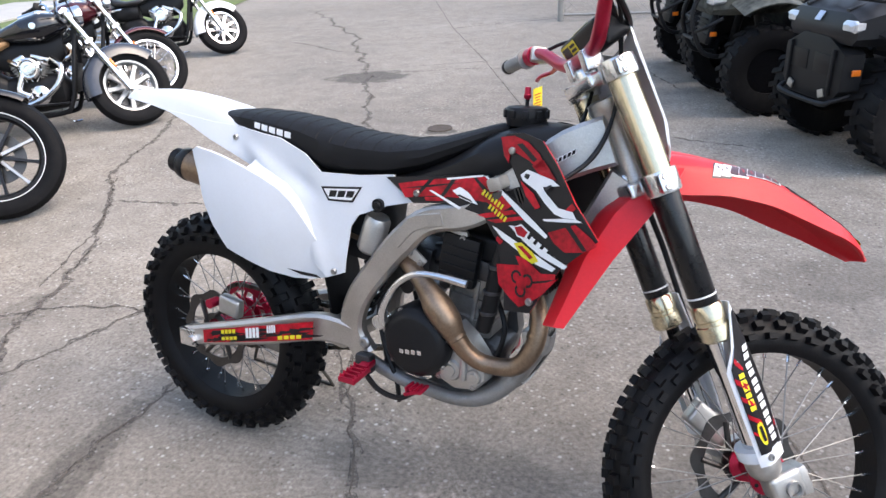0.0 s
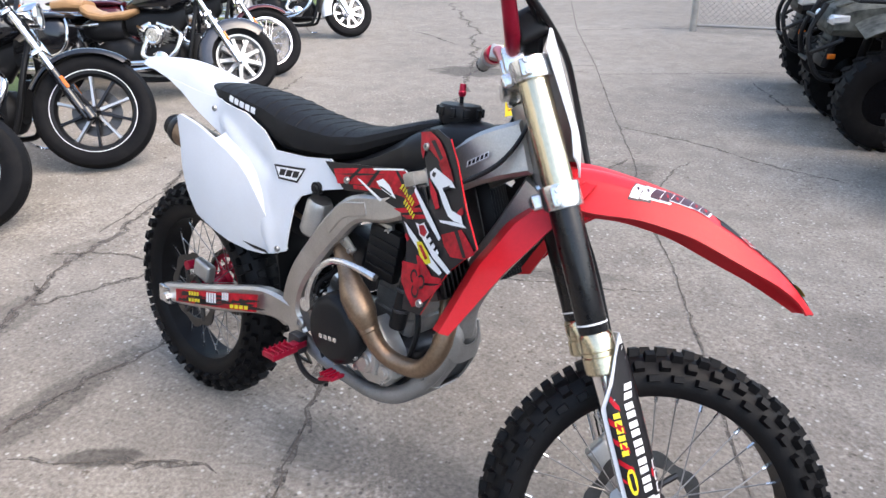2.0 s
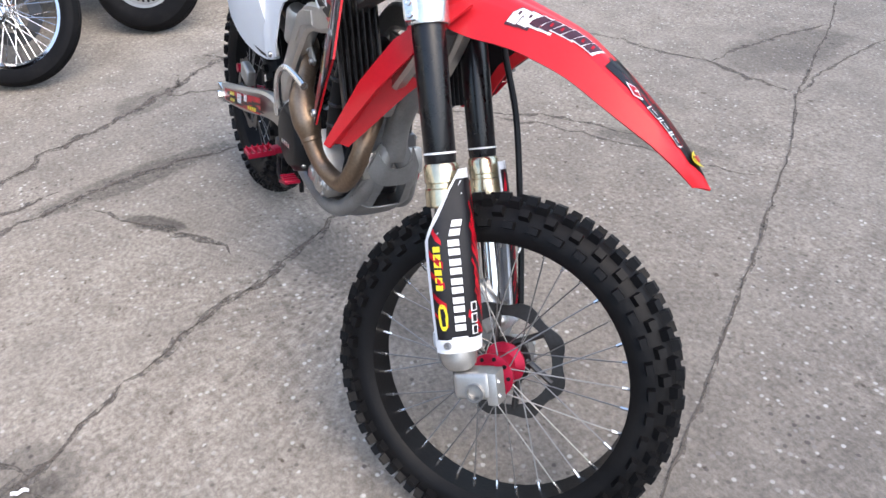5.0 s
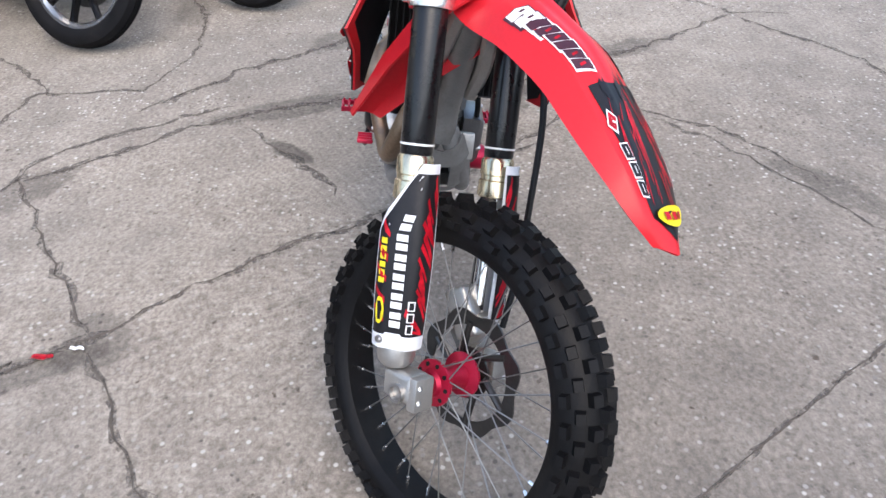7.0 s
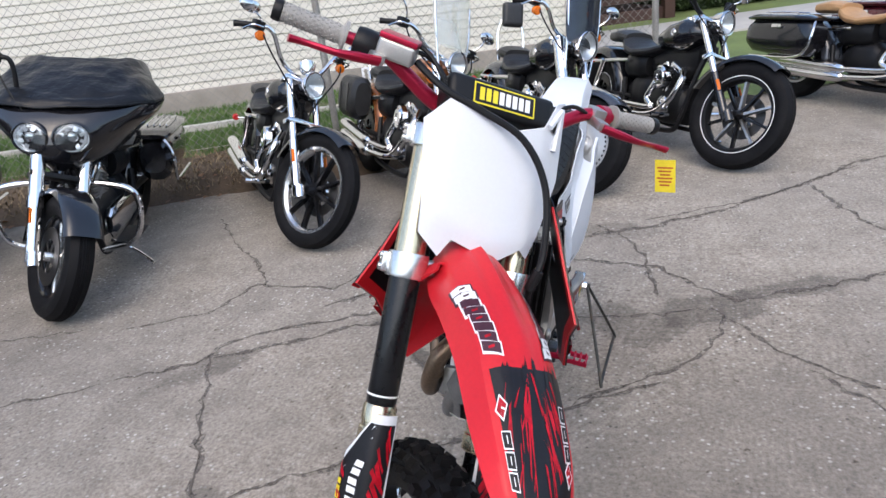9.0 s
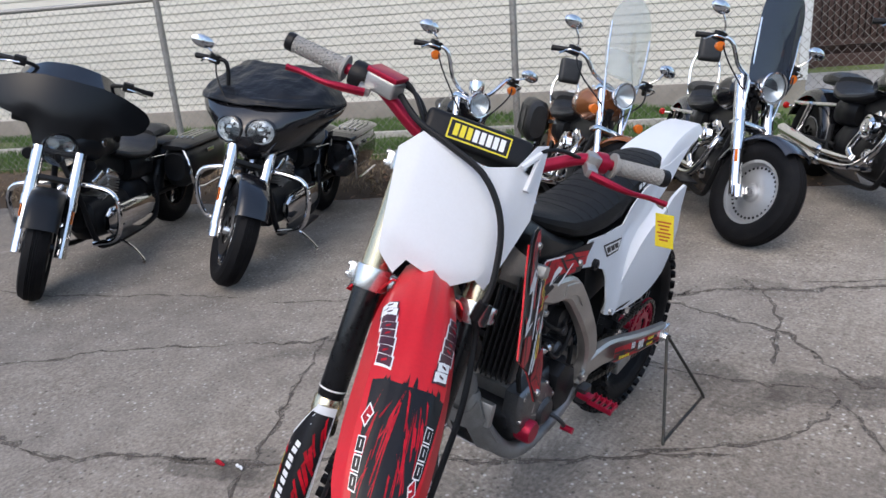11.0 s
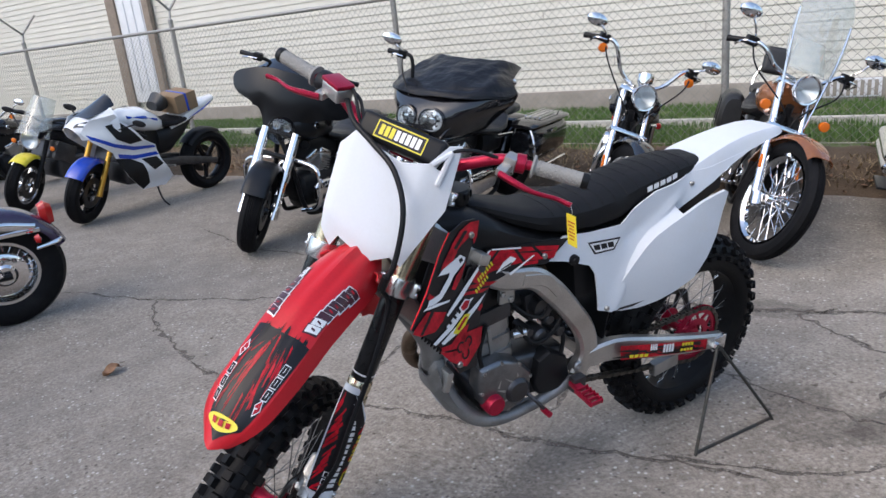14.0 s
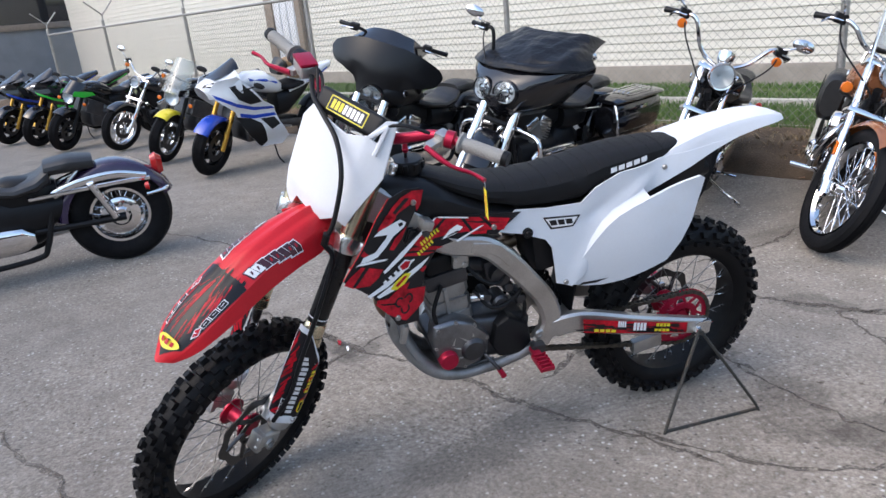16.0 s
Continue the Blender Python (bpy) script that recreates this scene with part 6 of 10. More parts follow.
SHROUD = [(-0.132, 0.868), (-0.055, 0.818), (0.030, 0.829), (0.118, 0.813), (0.164, 0.766), (0.192, 0.690), (0.200, 0.634), (0.264, 0.648), (0.300, 0.716), (0.326, 0.756), (0.396, 0.823), (0.338, 0.880), (0.286, 0.947), (0.246, 0.986), (0.200, 0.996), (0.156, 0.988), (0.150, 0.962), (0.176, 0.930), (0.197, 0.902), (0.222, 0.868), (0.214, 0.854), (0.120, 0.898)]
shroud_y = lambda x, z: 0.104 + 0.38 * max(0, x - 0.12) + 0.17 * (0.9 - z)
for s in (-1, 1):
    rm = Matrix.Translation((0.200, s * 0.086, 0.762)) @ Matrix.Rotation(radians(-22), 4, "Y") @ Matrix.Rotation(radians(s * 8), 4, "Z")
    rad = part("radiator", boxy(B(), (0.030, 0.085, 0.240), rm, 0.006), alu_dark, dirt_bike, "dark radiator behind the shroud")
    part("radiator_tank", boxy(B(), (0.036, 0.090, 0.030), rm @ Matrix.Translation((0, 0, 0.135)), 0.008), alu, rad)
    for k in range(7):
        sl = boxy(B(), (0.030, 0.004, 0.230), rm @ Matrix.Translation((0.032, -0.038 + k * 0.0125, 0)) @ Matrix.Rotation(radians(25 * s), 4, "Z"), 0.001)
        part("louver", sl, black_plastic, rad, "black radiator louver")
    o = 0.0012
    shr = part("tank_shroud", panel(B(), SHROUD, shroud_y, 0.003, 0.03, s), dark_sticker, dirt_bike, "black tank shroud with red and white racing graphics")
    lip = [(0.200, 0.634), (0.264, 0.648), (0.300, 0.716), (0.326, 0.756), (0.396, 0.823), (0.338, 0.880), (0.286, 0.947), (0.246, 0.986), (0.234, 0.976), (0.270, 0.938), (0.314, 0.878), (0.364, 0.823), (0.304, 0.762), (0.276, 0.716), (0.246, 0.662)]
    part("shroud_lip", panel(B(), lip, shroud_y, 0.004, 0.03, s, -0.0035), red_plastic, shr, "red plastic inner edge")
    gx = lambda pts, mt, off, nm="shroud_graphic": part(nm, panel(B(), pts, shroud_y, 0, 0.03, s, off), mt, shr)
    gx([(-0.097, 0.858), (-0.037, 0.871), (0.038, 0.885), (0.114, 0.895), (0.191, 0.848), (0.163, 0.829), (0.126, 0.843), (0.062, 0.844), (0.001, 0.842), (-0.076, 0.829)], red_sticker, 0.0030)
    gx([(-0.014, 0.881), (-0.003, 0.882), (-0.044, 0.835), (-0.058, 0.832)], dark_sticker, 0.0034)
    gx([(0.04, 0.888), (0.051, 0.889), (0.022, 0.843), (0.011, 0.842)], dark_sticker, 0.0034)
    gx([(0.085, 0.892), (0.093, 0.893), (0.139, 0.857), (0.128, 0.852)], dark_sticker, 0.0034)
    gx([(-0.093, 0.847), (-0.015, 0.864), (0.065, 0.878), (-0.015, 0.859)], dark_sticker, 0.0034)
    gx([(-0.027, 0.836), (0.028, 0.843), (0.019, 0.833), (-0.023, 0.828)], red_sticker, 0.0030)
    gx([(0.102, 0.814), (0.195, 0.841), (0.206, 0.836), (0.127, 0.811)], red_sticker, 0.0030)
    gx([(0.131, 0.807), (0.216, 0.833), (0.225, 0.828), (0.155, 0.806)], red_sticker, 0.0030)
    gx([(0.111, 0.897), (0.119, 0.897), (0.233, 0.84), (0.287, 0.81), (0.283, 0.803), (0.227, 0.827)], white_sticker, 0.0036)
    gx([(0.024, 0.883), (0.11, 0.899), (0.11, 0.895), (0.025, 0.879)], white_sticker, 0.0036)
    gx([(-0.018, 0.852), (-0.01, 0.853), (0.066, 0.824), (0.061, 0.819)], white_sticker, 0.0036)
    gx([(0.144, 0.981), (0.178, 0.988), (0.214, 0.98), (0.244, 0.961), (0.264, 0.939), (0.241, 0.933), (0.223, 0.944), (0.194, 0.953), (0.172, 0.959), (0.171, 0.932), (0.157, 0.946)], red_sticker, 0.0030)
    gx([(0.187, 0.972), (0.201, 0.976), (0.241, 0.95), (0.233, 0.943)], dark_sticker, 0.0034)
    gx([(0.23, 0.936), (0.255, 0.951), (0.275, 0.933), (0.291, 0.917), (0.254, 0.919)], red_sticker, 0.0030)
    gx([(0.205, 0.914), (0.221, 0.927), (0.245, 0.923), (0.283, 0.917), (0.3, 0.908), (0.262, 0.9), (0.268, 0.892), (0.303, 0.867), (0.336, 0.866), (0.346, 0.854), (0.316, 0.851), (0.296, 0.854), (0.271, 0.87), (0.247, 0.89), (0.212, 0.904)], white_sticker, 0.0036)
    gx([(0.217, 0.919), (0.229, 0.918), (0.225, 0.908), (0.214, 0.911)], dark_sticker, 0.0040)
    gx([(0.205, 0.903), (0.242, 0.883), (0.262, 0.86), (0.25, 0.854), (0.224, 0.875)], red_sticker, 0.0030)
    gx([(0.27, 0.839), (0.318, 0.85), (0.347, 0.854), (0.36, 0.851), (0.319, 0.843), (0.275, 0.836)], white_sticker, 0.0036)
    gx([(0.286, 0.816), (0.345, 0.844), (0.382, 0.827), (0.397, 0.816), (0.374, 0.799), (0.329, 0.788), (0.302, 0.8)], red_sticker, 0.0030)
    gx([(0.32, 0.838), (0.332, 0.842), (0.376, 0.803), (0.367, 0.799)], dark_sticker, 0.0034)
    gx([(0.318, 0.865), (0.333, 0.882), (0.342, 0.873), (0.331, 0.863)], red_sticker, 0.0030)
    gx([(0.146, 0.799), (0.158, 0.797), (0.314, 0.753), (0.307, 0.745), (0.265, 0.749), (0.214, 0.766), (0.175, 0.78)], white_sticker, 0.0036)
    gx([(0.19, 0.809), (0.202, 0.811), (0.263, 0.784), (0.34, 0.764), (0.332, 0.756), (0.276, 0.767), (0.232, 0.786)], white_sticker, 0.0036)
    gx([(0.215, 0.753), (0.239, 0.754), (0.282, 0.734), (0.315, 0.742), (0.316, 0.732), (0.259, 0.712), (0.233, 0.729)], red_sticker, 0.0030)
    gx([(0.169, 0.724), (0.233, 0.738), (0.264, 0.709), (0.295, 0.72), (0.322, 0.735), (0.29, 0.694), (0.258, 0.666), (0.238, 0.654), (0.213, 0.665), (0.18, 0.685)], red_sticker, 0.0030)
    gx([(0.162, 0.781), (0.18, 0.774), (0.173, 0.765), (0.16, 0.772)], red_sticker, 0.0030)
    gx([(0.041, 0.858), (0.058, 0.868), (0.08, 0.858), (0.105, 0.835), (0.084, 0.839), (0.06, 0.845)], white_sticker, 0.0044)
    gx([(0.052, 0.849), (0.091, 0.839), (0.088, 0.843), (0.058, 0.852)], dark_sticker, 0.0048)
    gx([(0.208, 0.777), (0.226, 0.783), (0.256, 0.771), (0.273, 0.757), (0.258, 0.748), (0.229, 0.756)], yellow_sticker, 0.0044)
    gx([(0.218, 0.774), (0.229, 0.777), (0.259, 0.761), (0.252, 0.755)], red_sticker, 0.0048)
    gx([(0.205, 0.809), (0.221, 0.815), (0.239, 0.806), (0.232, 0.794), (0.215, 0.795)], red_sticker, 0.0044)
    gx([(0.201, 0.808), (0.221, 0.819), (0.245, 0.807), (0.235, 0.79), (0.213, 0.792)], white_sticker, 0.0040)
    row_of_bars(gx, (0.112, 0.864), (0.172, 0.840), 7, 0.0125, yellow_sticker, 0.0044)
    row_of_bars(gx, (0.132, 0.838), (0.184, 0.817), 6, 0.0115, yellow_sticker, 0.0044)
    row_of_bars(gx, (0.246, 0.796), (0.295, 0.776), 3, 0.0115, white_sticker, 0.0044)
    # three-lobed dark emblem on the lower red field
    cx, cz = 0.238, 0.704
    for k in range(3):
        a = 2 * math.pi * k / 3 + 0.5
        px, pz = cx + 0.016 * math.cos(a), cz + 0.016 * math.sin(a)
        out = [(px + 0.014 * math.cos(t), pz + 0.014 * math.sin(t)) for t in np.linspace(a - 2.2, a + 2.2, 9)]
        out += [(px + 0.009 * math.cos(t), pz + 0.009 * math.sin(t)) for t in np.linspace(a + 2.2, a - 2.2, 9)]
        gx(out, dark_sticker, 0.0044, "emblem_lobe")
    for x, z in ((-0.047, 0.842), (0.178, 0.958), (0.262, 0.672)):
        bm = B()
        bolt(bm, (x, s * (shroud_y(x, z) + 0.003), z), (0, s, 0), 0.008)
        part("shroud_bolt", bm, steel, shr)

# -- the stand and the tag
stand = thing("triangle_stand", "bent steel-rod triangle stand hooked into the rear axle", "bike stand")
top = dirt_bike.matrix_basis @ Vector((-0.755, 0.165, 0.337))
fa, fb = Vector((-0.588, 0.226, 0.006)), Vector((-0.925, 0.250, 0.006))
part("stand_leg", tube(B(), [top + Vector((0.006, 0, 0.0)), fa + Vector((0.0, 0, 0.02)), fa, fa.lerp(fb, 0.05)], 0.0055, 8, 2), rod_black, stand)
part("stand_leg", tube(B(), [top + Vector((-0.006, 0, 0.0)), fb + Vector((0.0, 0, 0.02)), fb, fb.lerp(fa, 0.05)], 0.0055, 8, 2), rod_black, stand)
part("stand_foot", tube(B(), [fa, fb], 0.0055, 8, 1), rod_black, stand)
part("stand_hook", tube(B(), [top + Vector((0, -0.03, 0.004)), top + Vector((0, 0.010, 0))], 0.009, 10, 1), rod_black, stand)

tip = dirt_bike.matrix_basis @ STEER @ Vector((0.283, 0.400, 1.186))
tag = thing("price_tag", "yellow paper tag hanging from the clutch lever", "tag", Matrix.Translation(tip) @ pose(0, 0, 0, 0, 0, -14))
part("tag_card", boxy(B(), (0.0012, 0.042, 0.070), Matrix.Translation((0, 0, -0.052)), 0.0004, 1), mat("yellow_card", (0.78, 0.62, 0.03), 0.6, var=0.08, scale=40), tag)
part("tag_string", tube(B(), [(0, 0, 0.004), (0, 0.006, -0.010), (0, 0, -0.020)], 0.0008, 5), steel, tag)
for k in range(6):
    bm = boxy(B(), (0.0018, 0.032 - 0.006 * (k % 3), 0.0035), Matrix.Translation((0, -0.001 * (k % 2), -0.034 - k * 0.0075)))
    part("ink_bar", bm, mat("red_ink_%d" % 0, (0.45, 0.10, 0.02), 0.7) if k == 0 else bpy.data.materials["red_ink_0"], tag)


# ---- the parked motorcycles ----
pearl_white = mat("white_paint", (0.78, 0.79, 0.80), 0.15, var=0.04, coat=0.6)
slate_paint = mat("dark_slate_paint", (0.040, 0.044, 0.056), 0.22, 0.2, var=0.15, coat=0.6)
wheel_silver = mat("satin_silver_wheel", (0.42, 0.425, 0.425), 0.36, 0.6, var=0.06)
copper_paint = mat("copper_paint", (0.36, 0.13, 0.045), 0.22, 0.5, var=0.12, coat=0.6)
purple_paint = mat("dark_purple_paint", (0.030, 0.018, 0.050), 0.16, 0.2, var=0.2, coat=0.6)
wine_paint = mat("dark_red_paint", (0.08, 0.008, 0.014), 0.18, 0.2, var=0.2, coat=0.6)
blue_paint = mat("blue_paint", (0.012, 0.055, 0.42), 0.2, var=0.12, coat=0.6)
green_paint = mat("green_paint", (0.05, 0.52, 0.05), 0.25, var=0.12, coat=0.5)
yellow_paint = mat("yellow_paint", (0.72, 0.60, 0.03), 0.28, var=0.1, coat=0.4)
leather_black = mat("black_leather", (0.016, 0.016, 0.017), 0.42, var=0.3, scale=25, fine=400, bump=0.0006)
leather_tan = mat("tan_leather", (0.42, 0.24, 0.11), 0.5, var=0.15, scale=18, fine=300, bump=0.0006)
vinyl_cover = mat("wrinkled_black_vinyl", (0.011, 0.012, 0.015), 0.30, var=0.3, scale=7, fine=24, bump=0.006, spec=0.22)
cardboard = mat("cardboard", (0.24, 0.16, 0.09), 0.8, var=0.12, scale=14)
screen = bpy.data.materials.new("clear_windscreen")
screen.use_nodes = True
_n = screen.node_tree
_t, _g, _m = _n.nodes.new("ShaderNodeBsdfTransparent"), _n.nodes.new("ShaderNodeBsdfGlossy"), _n.nodes.new("ShaderNodeMixShader")
_d, _m2 = _n.nodes.new("ShaderNodeBsdfDiffuse"), _n.nodes.new("ShaderNodeMixShader")
_d.inputs[0].default_value, _m2.inputs[0].default_value = (0.80, 0.79, 0.72, 1), 0.17
_t.inputs[0].default_value = (0.88, 0.90, 0.90, 1)
_g.inputs["Roughness"].default_value, _m.inputs[0].default_value = 0.05, 0.08
_n.links.new(_t.outputs[0], _m.inputs[1])
_n.links.new(_g.outputs[0], _m.inputs[2])
_n.links.new(_m.outputs[0], _m2.inputs[1])
_n.links.new(_d.outputs[0], _m2.inputs[2])
_n.links.new(_m2.outputs[0], _n.nodes["Material Output"].inputs[0])
smoke_screen = screen.copy()
smoke_screen.name = "smoked_windscreen"
for _x in smoke_screen.node_tree.nodes:
    if _x.bl_idname == "ShaderNodeBsdfTransparent":
        _x.inputs[0].default_value = (0.16, 0.19, 0.24, 1)
    if _x.bl_idname == "ShaderNodeBsdfDiffuse":
        _x.inputs[0].default_value = (0.10, 0.12, 0.16, 1)


def road_tyre(r, hw, tall=1.75):
    rim = r - hw * tall
    prof = [(rim, -hw * 0.62), (r - hw * tall * 0.68, -hw * 0.96), (r - hw * 0.72, -hw), (r - hw * 0.30, -hw * 0.84), (r - hw * 0.06, -hw * 0.45)]
    for y in (-0.30, -0.18, 0.0, 0.18, 0.30):
        prof += [(r, hw * (y - 0.045)), (r - 0.004, hw * (y - 0.02)), (r - 0.004, hw * (y + 0.02)), (r, hw * (y + 0.045))]
    prof += [(r - hw * 0.06, hw * 0.45), (r - hw * 0.30, hw * 0.84), (r - hw * 0.72, hw), (r - hw * tall * 0.68, hw * 0.96), (rim, hw * 0.62)]
    return lathe(B(), prof, 56, ROT_Y, closed=True), rim


def road_wheel(name, parent, axle, m, r, hw, style, rim_mat, spoke_mat, label, discs=(-1,), tall=1.75):
    mm = m @ Matrix.Translation(axle)
    ty, rim = road_tyre(r, hw, tall)
    w = hw * 0.66
    bm = lathe(B(), [(rim + 0.008, -w), (rim + 0.012, -w * 0.9), (rim - 0.008, -w * 0.7), (rim - 0.016, -w * 0.3), (rim - 0.016, w * 0.3), (rim - 0.008, w * 0.7), (rim + 0.012, w * 0.9), (rim + 0.008, w), (rim - 0.012, w * 0.95), (rim - 0.026, w * 0.4), (rim - 0.026, -w * 0.4), (rim - 0.012, -w * 0.95)], 56, ROT_Y, closed=True)
    wheel = part(name, bm, rim_mat, parent, label, mm)
    part("tyre", ty, rubber, wheel, "black road tyre")
    hub = lathe(B(), [(0, -hw - 0.01), (0.022, -hw - 0.01), (0.030, -hw * 0.7), (0.036, -hw * 0.3), (0.036, hw * 0.3), (0.030, hw * 0.7), (0.022, hw + 0.01), (0, hw + 0.01)], 22, ROT_Y)
    part("hub", hub, chrome if style == "wire" else spoke_mat, wheel)
    if style == "wire":
        for i in range(40):
            s = 1 if i % 2 else -1
            a = 2 * math.pi * i / 40
            tw = 0.7 if (i // 2) % 2 else -0.7
            stick("spoke", wheel, (0.034 * math.cos(a + tw), s * hw * 0.55, 0.034 * math.sin(a + tw)), ((rim - 0.022) * math.cos(a), s * 0.008, (rim - 0.022) * math.sin(a)), 0.0024, chrome)
    elif style == "solid":
        for s in (-1, 1):
            prof = [(0.0, 0.030), (0.050, 0.030), (0.058, 0.018), (0.10, 0.022), (rim - 0.05, 0.006), (rim - 0.02, 0.004), (rim - 0.012, w * 0.9)]
            bm = lathe(B(), [(a, b + w * 0.2 if i < 6 else b) for i, (a, b) in enumerate(prof)], 56, Matrix.Rotation(radians(-90 * s), 4, "X"), cap=False)
            dish = part("wheel_disc", bm, rim_mat, wheel, "solid silver wheel disc")
            ring = rim * 0.80
            face = float(np.interp(ring, [q[0] for q in prof[:6]], [q[1] for q in prof[:6]])) + w * 0.2
            for i in range(32):
                a = 2 * math.pi * i / 32
                bm = lathe(B(), [(0, 0.0022), (0.0078, 0.0022), (0.0078, -0.004)], 10, Matrix.Rotation(radians(-90 * s), 4, "X") @ Matrix.Translation((ring * math.cos(a), ring * math.sin(a), face)))
                part("disc_hole", bm, black_plastic, dish)
    else:
        n, wid = {"ten": (10, 0.020), "nine": (9, 0.022), "slots": (9, 0.042), "five": (5, 0.046), "three": (6, 0.028)}[style]
        for i in range(n):
            a = 2 * math.pi * i / n + 0.2
            bm = B()
            rings = []
            for q, k in ((0.030, 1.3), (0.10, 1.0), (rim - 0.055, 0.85), (rim - 0.018, 1.25)):
                hw2, t = wid * k / 2, 0.016 * (1.3 - q)
                rings.append([Vector((q, y, z)) for y, z in ((-t, -hw2 * 0.7), (-t * 0.5, -hw2), (t * 0.5, -hw2), (t, -hw2 * 0.7), (t, hw2 * 0.7), (t * 0.5, hw2), (-t * 0.5, hw2), (-t, hw2 * 0.7))])
            loft(bm, rings)
            bm.transform(Matrix.Rotation(a, 4, "Y"))
            part("wheel_spoke", bm, steel if style == "ten" and i % 2 else spoke_mat, wheel)
        if style == "ten":
            for s in (-1, 1):
                bm = lathe(B(), [(rim + 0.006, 0), (rim + 0.0105, 0), (rim + 0.0105, 0.002), (rim + 0.006, 0.002)], 56, Matrix.Rotation(radians(-90 * s), 4, "X") @ Matrix.Translation((0, 0, w + 0.006)), closed=True)
                part("rim_stripe", bm, white_sticker, wheel, "thin white rim stripe")
    for s in discs:
        bm = lathe(B(), [(0.085, -0.003), (0.145, -0.003), (0.145, 0.003), (0.085, 0.003)], 40, ROT_Y, closed=True)
        for i in range(5):
            boxy(bm, (0.06, 0.005, 0.022), Matrix.Rotation(2 * math.pi * i / 5, 4, "Y") @ Matrix.Translation((0.062, 0, 0)), 0.001)
        part("brake_disc", bm, disc_steel, wheel, "steel brake disc", Matrix.Translation((0, s * (hw * 0.78), 0)))
    return wheel


def arc_fender(r0, w, a0, a1, drop=0.03):
    """A curved mudguard over a wheel at the origin, from angle a0 to a1 (degrees, 0 is ahead)."""
    def f(u, v):
        a = radians(a0 + (a1 - a0) * u)
        q = abs(v)
        r = r0 - drop * q ** 3 * 1.2
        y = w * (1.0 - max(0, 1 - q) ** 1.6) * (1 if v > 0 else -1)
        return Vector((r * math.cos(a), y, r * math.sin(a)))
    return sheet(B(), f, 0, 1, -1, 1, 18, 12, 0.004)


def v_twin(parent, x, z, cover, fins):
    eng = part("engine", boxy(boxy(B(), (0.30, 0.20, 0.17), Matrix.Translation((x, 0, z - 0.10)), 0.05, 3), (0.24, 0.17, 0.14), Matrix.Translation((x - 0.24, 0, z - 0.08)), 0.04, 3), cover, parent, "V-twin engine")
    for t in (-24, 21):
        m = Matrix.Translation((x, 0, z - 0.04)) @ Matrix.Rotation(radians(t), 4, "Y")
        bm = finned(B(), m, 0.0725, 0.0825, 0.052, 0.062, 0.030, 0.190, 8)
        cy = part("cylinder", bm, fins, eng, "finned cylinder")
        part("rocker_box", boxy(B(), (0.14, 0.15, 0.055), m @ Matrix.Translation((0, 0, 0.215)), 0.018, 3), chrome, eng, "chrome rocker box")
        for dy in (-0.02, 0.02):
            stick("pushrod_tube", eng, m @ Vector((dy, -0.095, 0.0)), m @ Vector((dy, -0.085, 0.19)), 0.009, chrome, 8)
    bm = lathe(B(), [(0, 0.040), (0.024, 0.040), (0.026, 0.046), (0.052, 0.046), (0.055, 0.040), (0.066, 0.042), (0.080, 0.034), (0.086, 0.0)], 30, Matrix.Translation((x + 0.01, -0.115, z + 0.095)) @ Matrix.Rotation(radians(90), 4, "X"))
    part("air_cleaner", bm, chrome, eng, "round chrome air cleaner")
    for s, px, r in ((-1, x + 0.04, 0.075), (1, x - 0.03, 0.085), (1, x - 0.28, 0.055)):
        bm = lathe(B(), [(0, 0.03), (r * 0.7, 0.03), (r, 0.015), (r * 1.04, -0.03)], 28, Matrix.Translation((px, s * 0.10, z - 0.11)) @ Matrix.Rotation(radians(-90 * s), 4, "X"))
        part("case_cover", bm, chrome if s < 0 or r < 0.08 else cover, eng, "round case cover")
    return eng


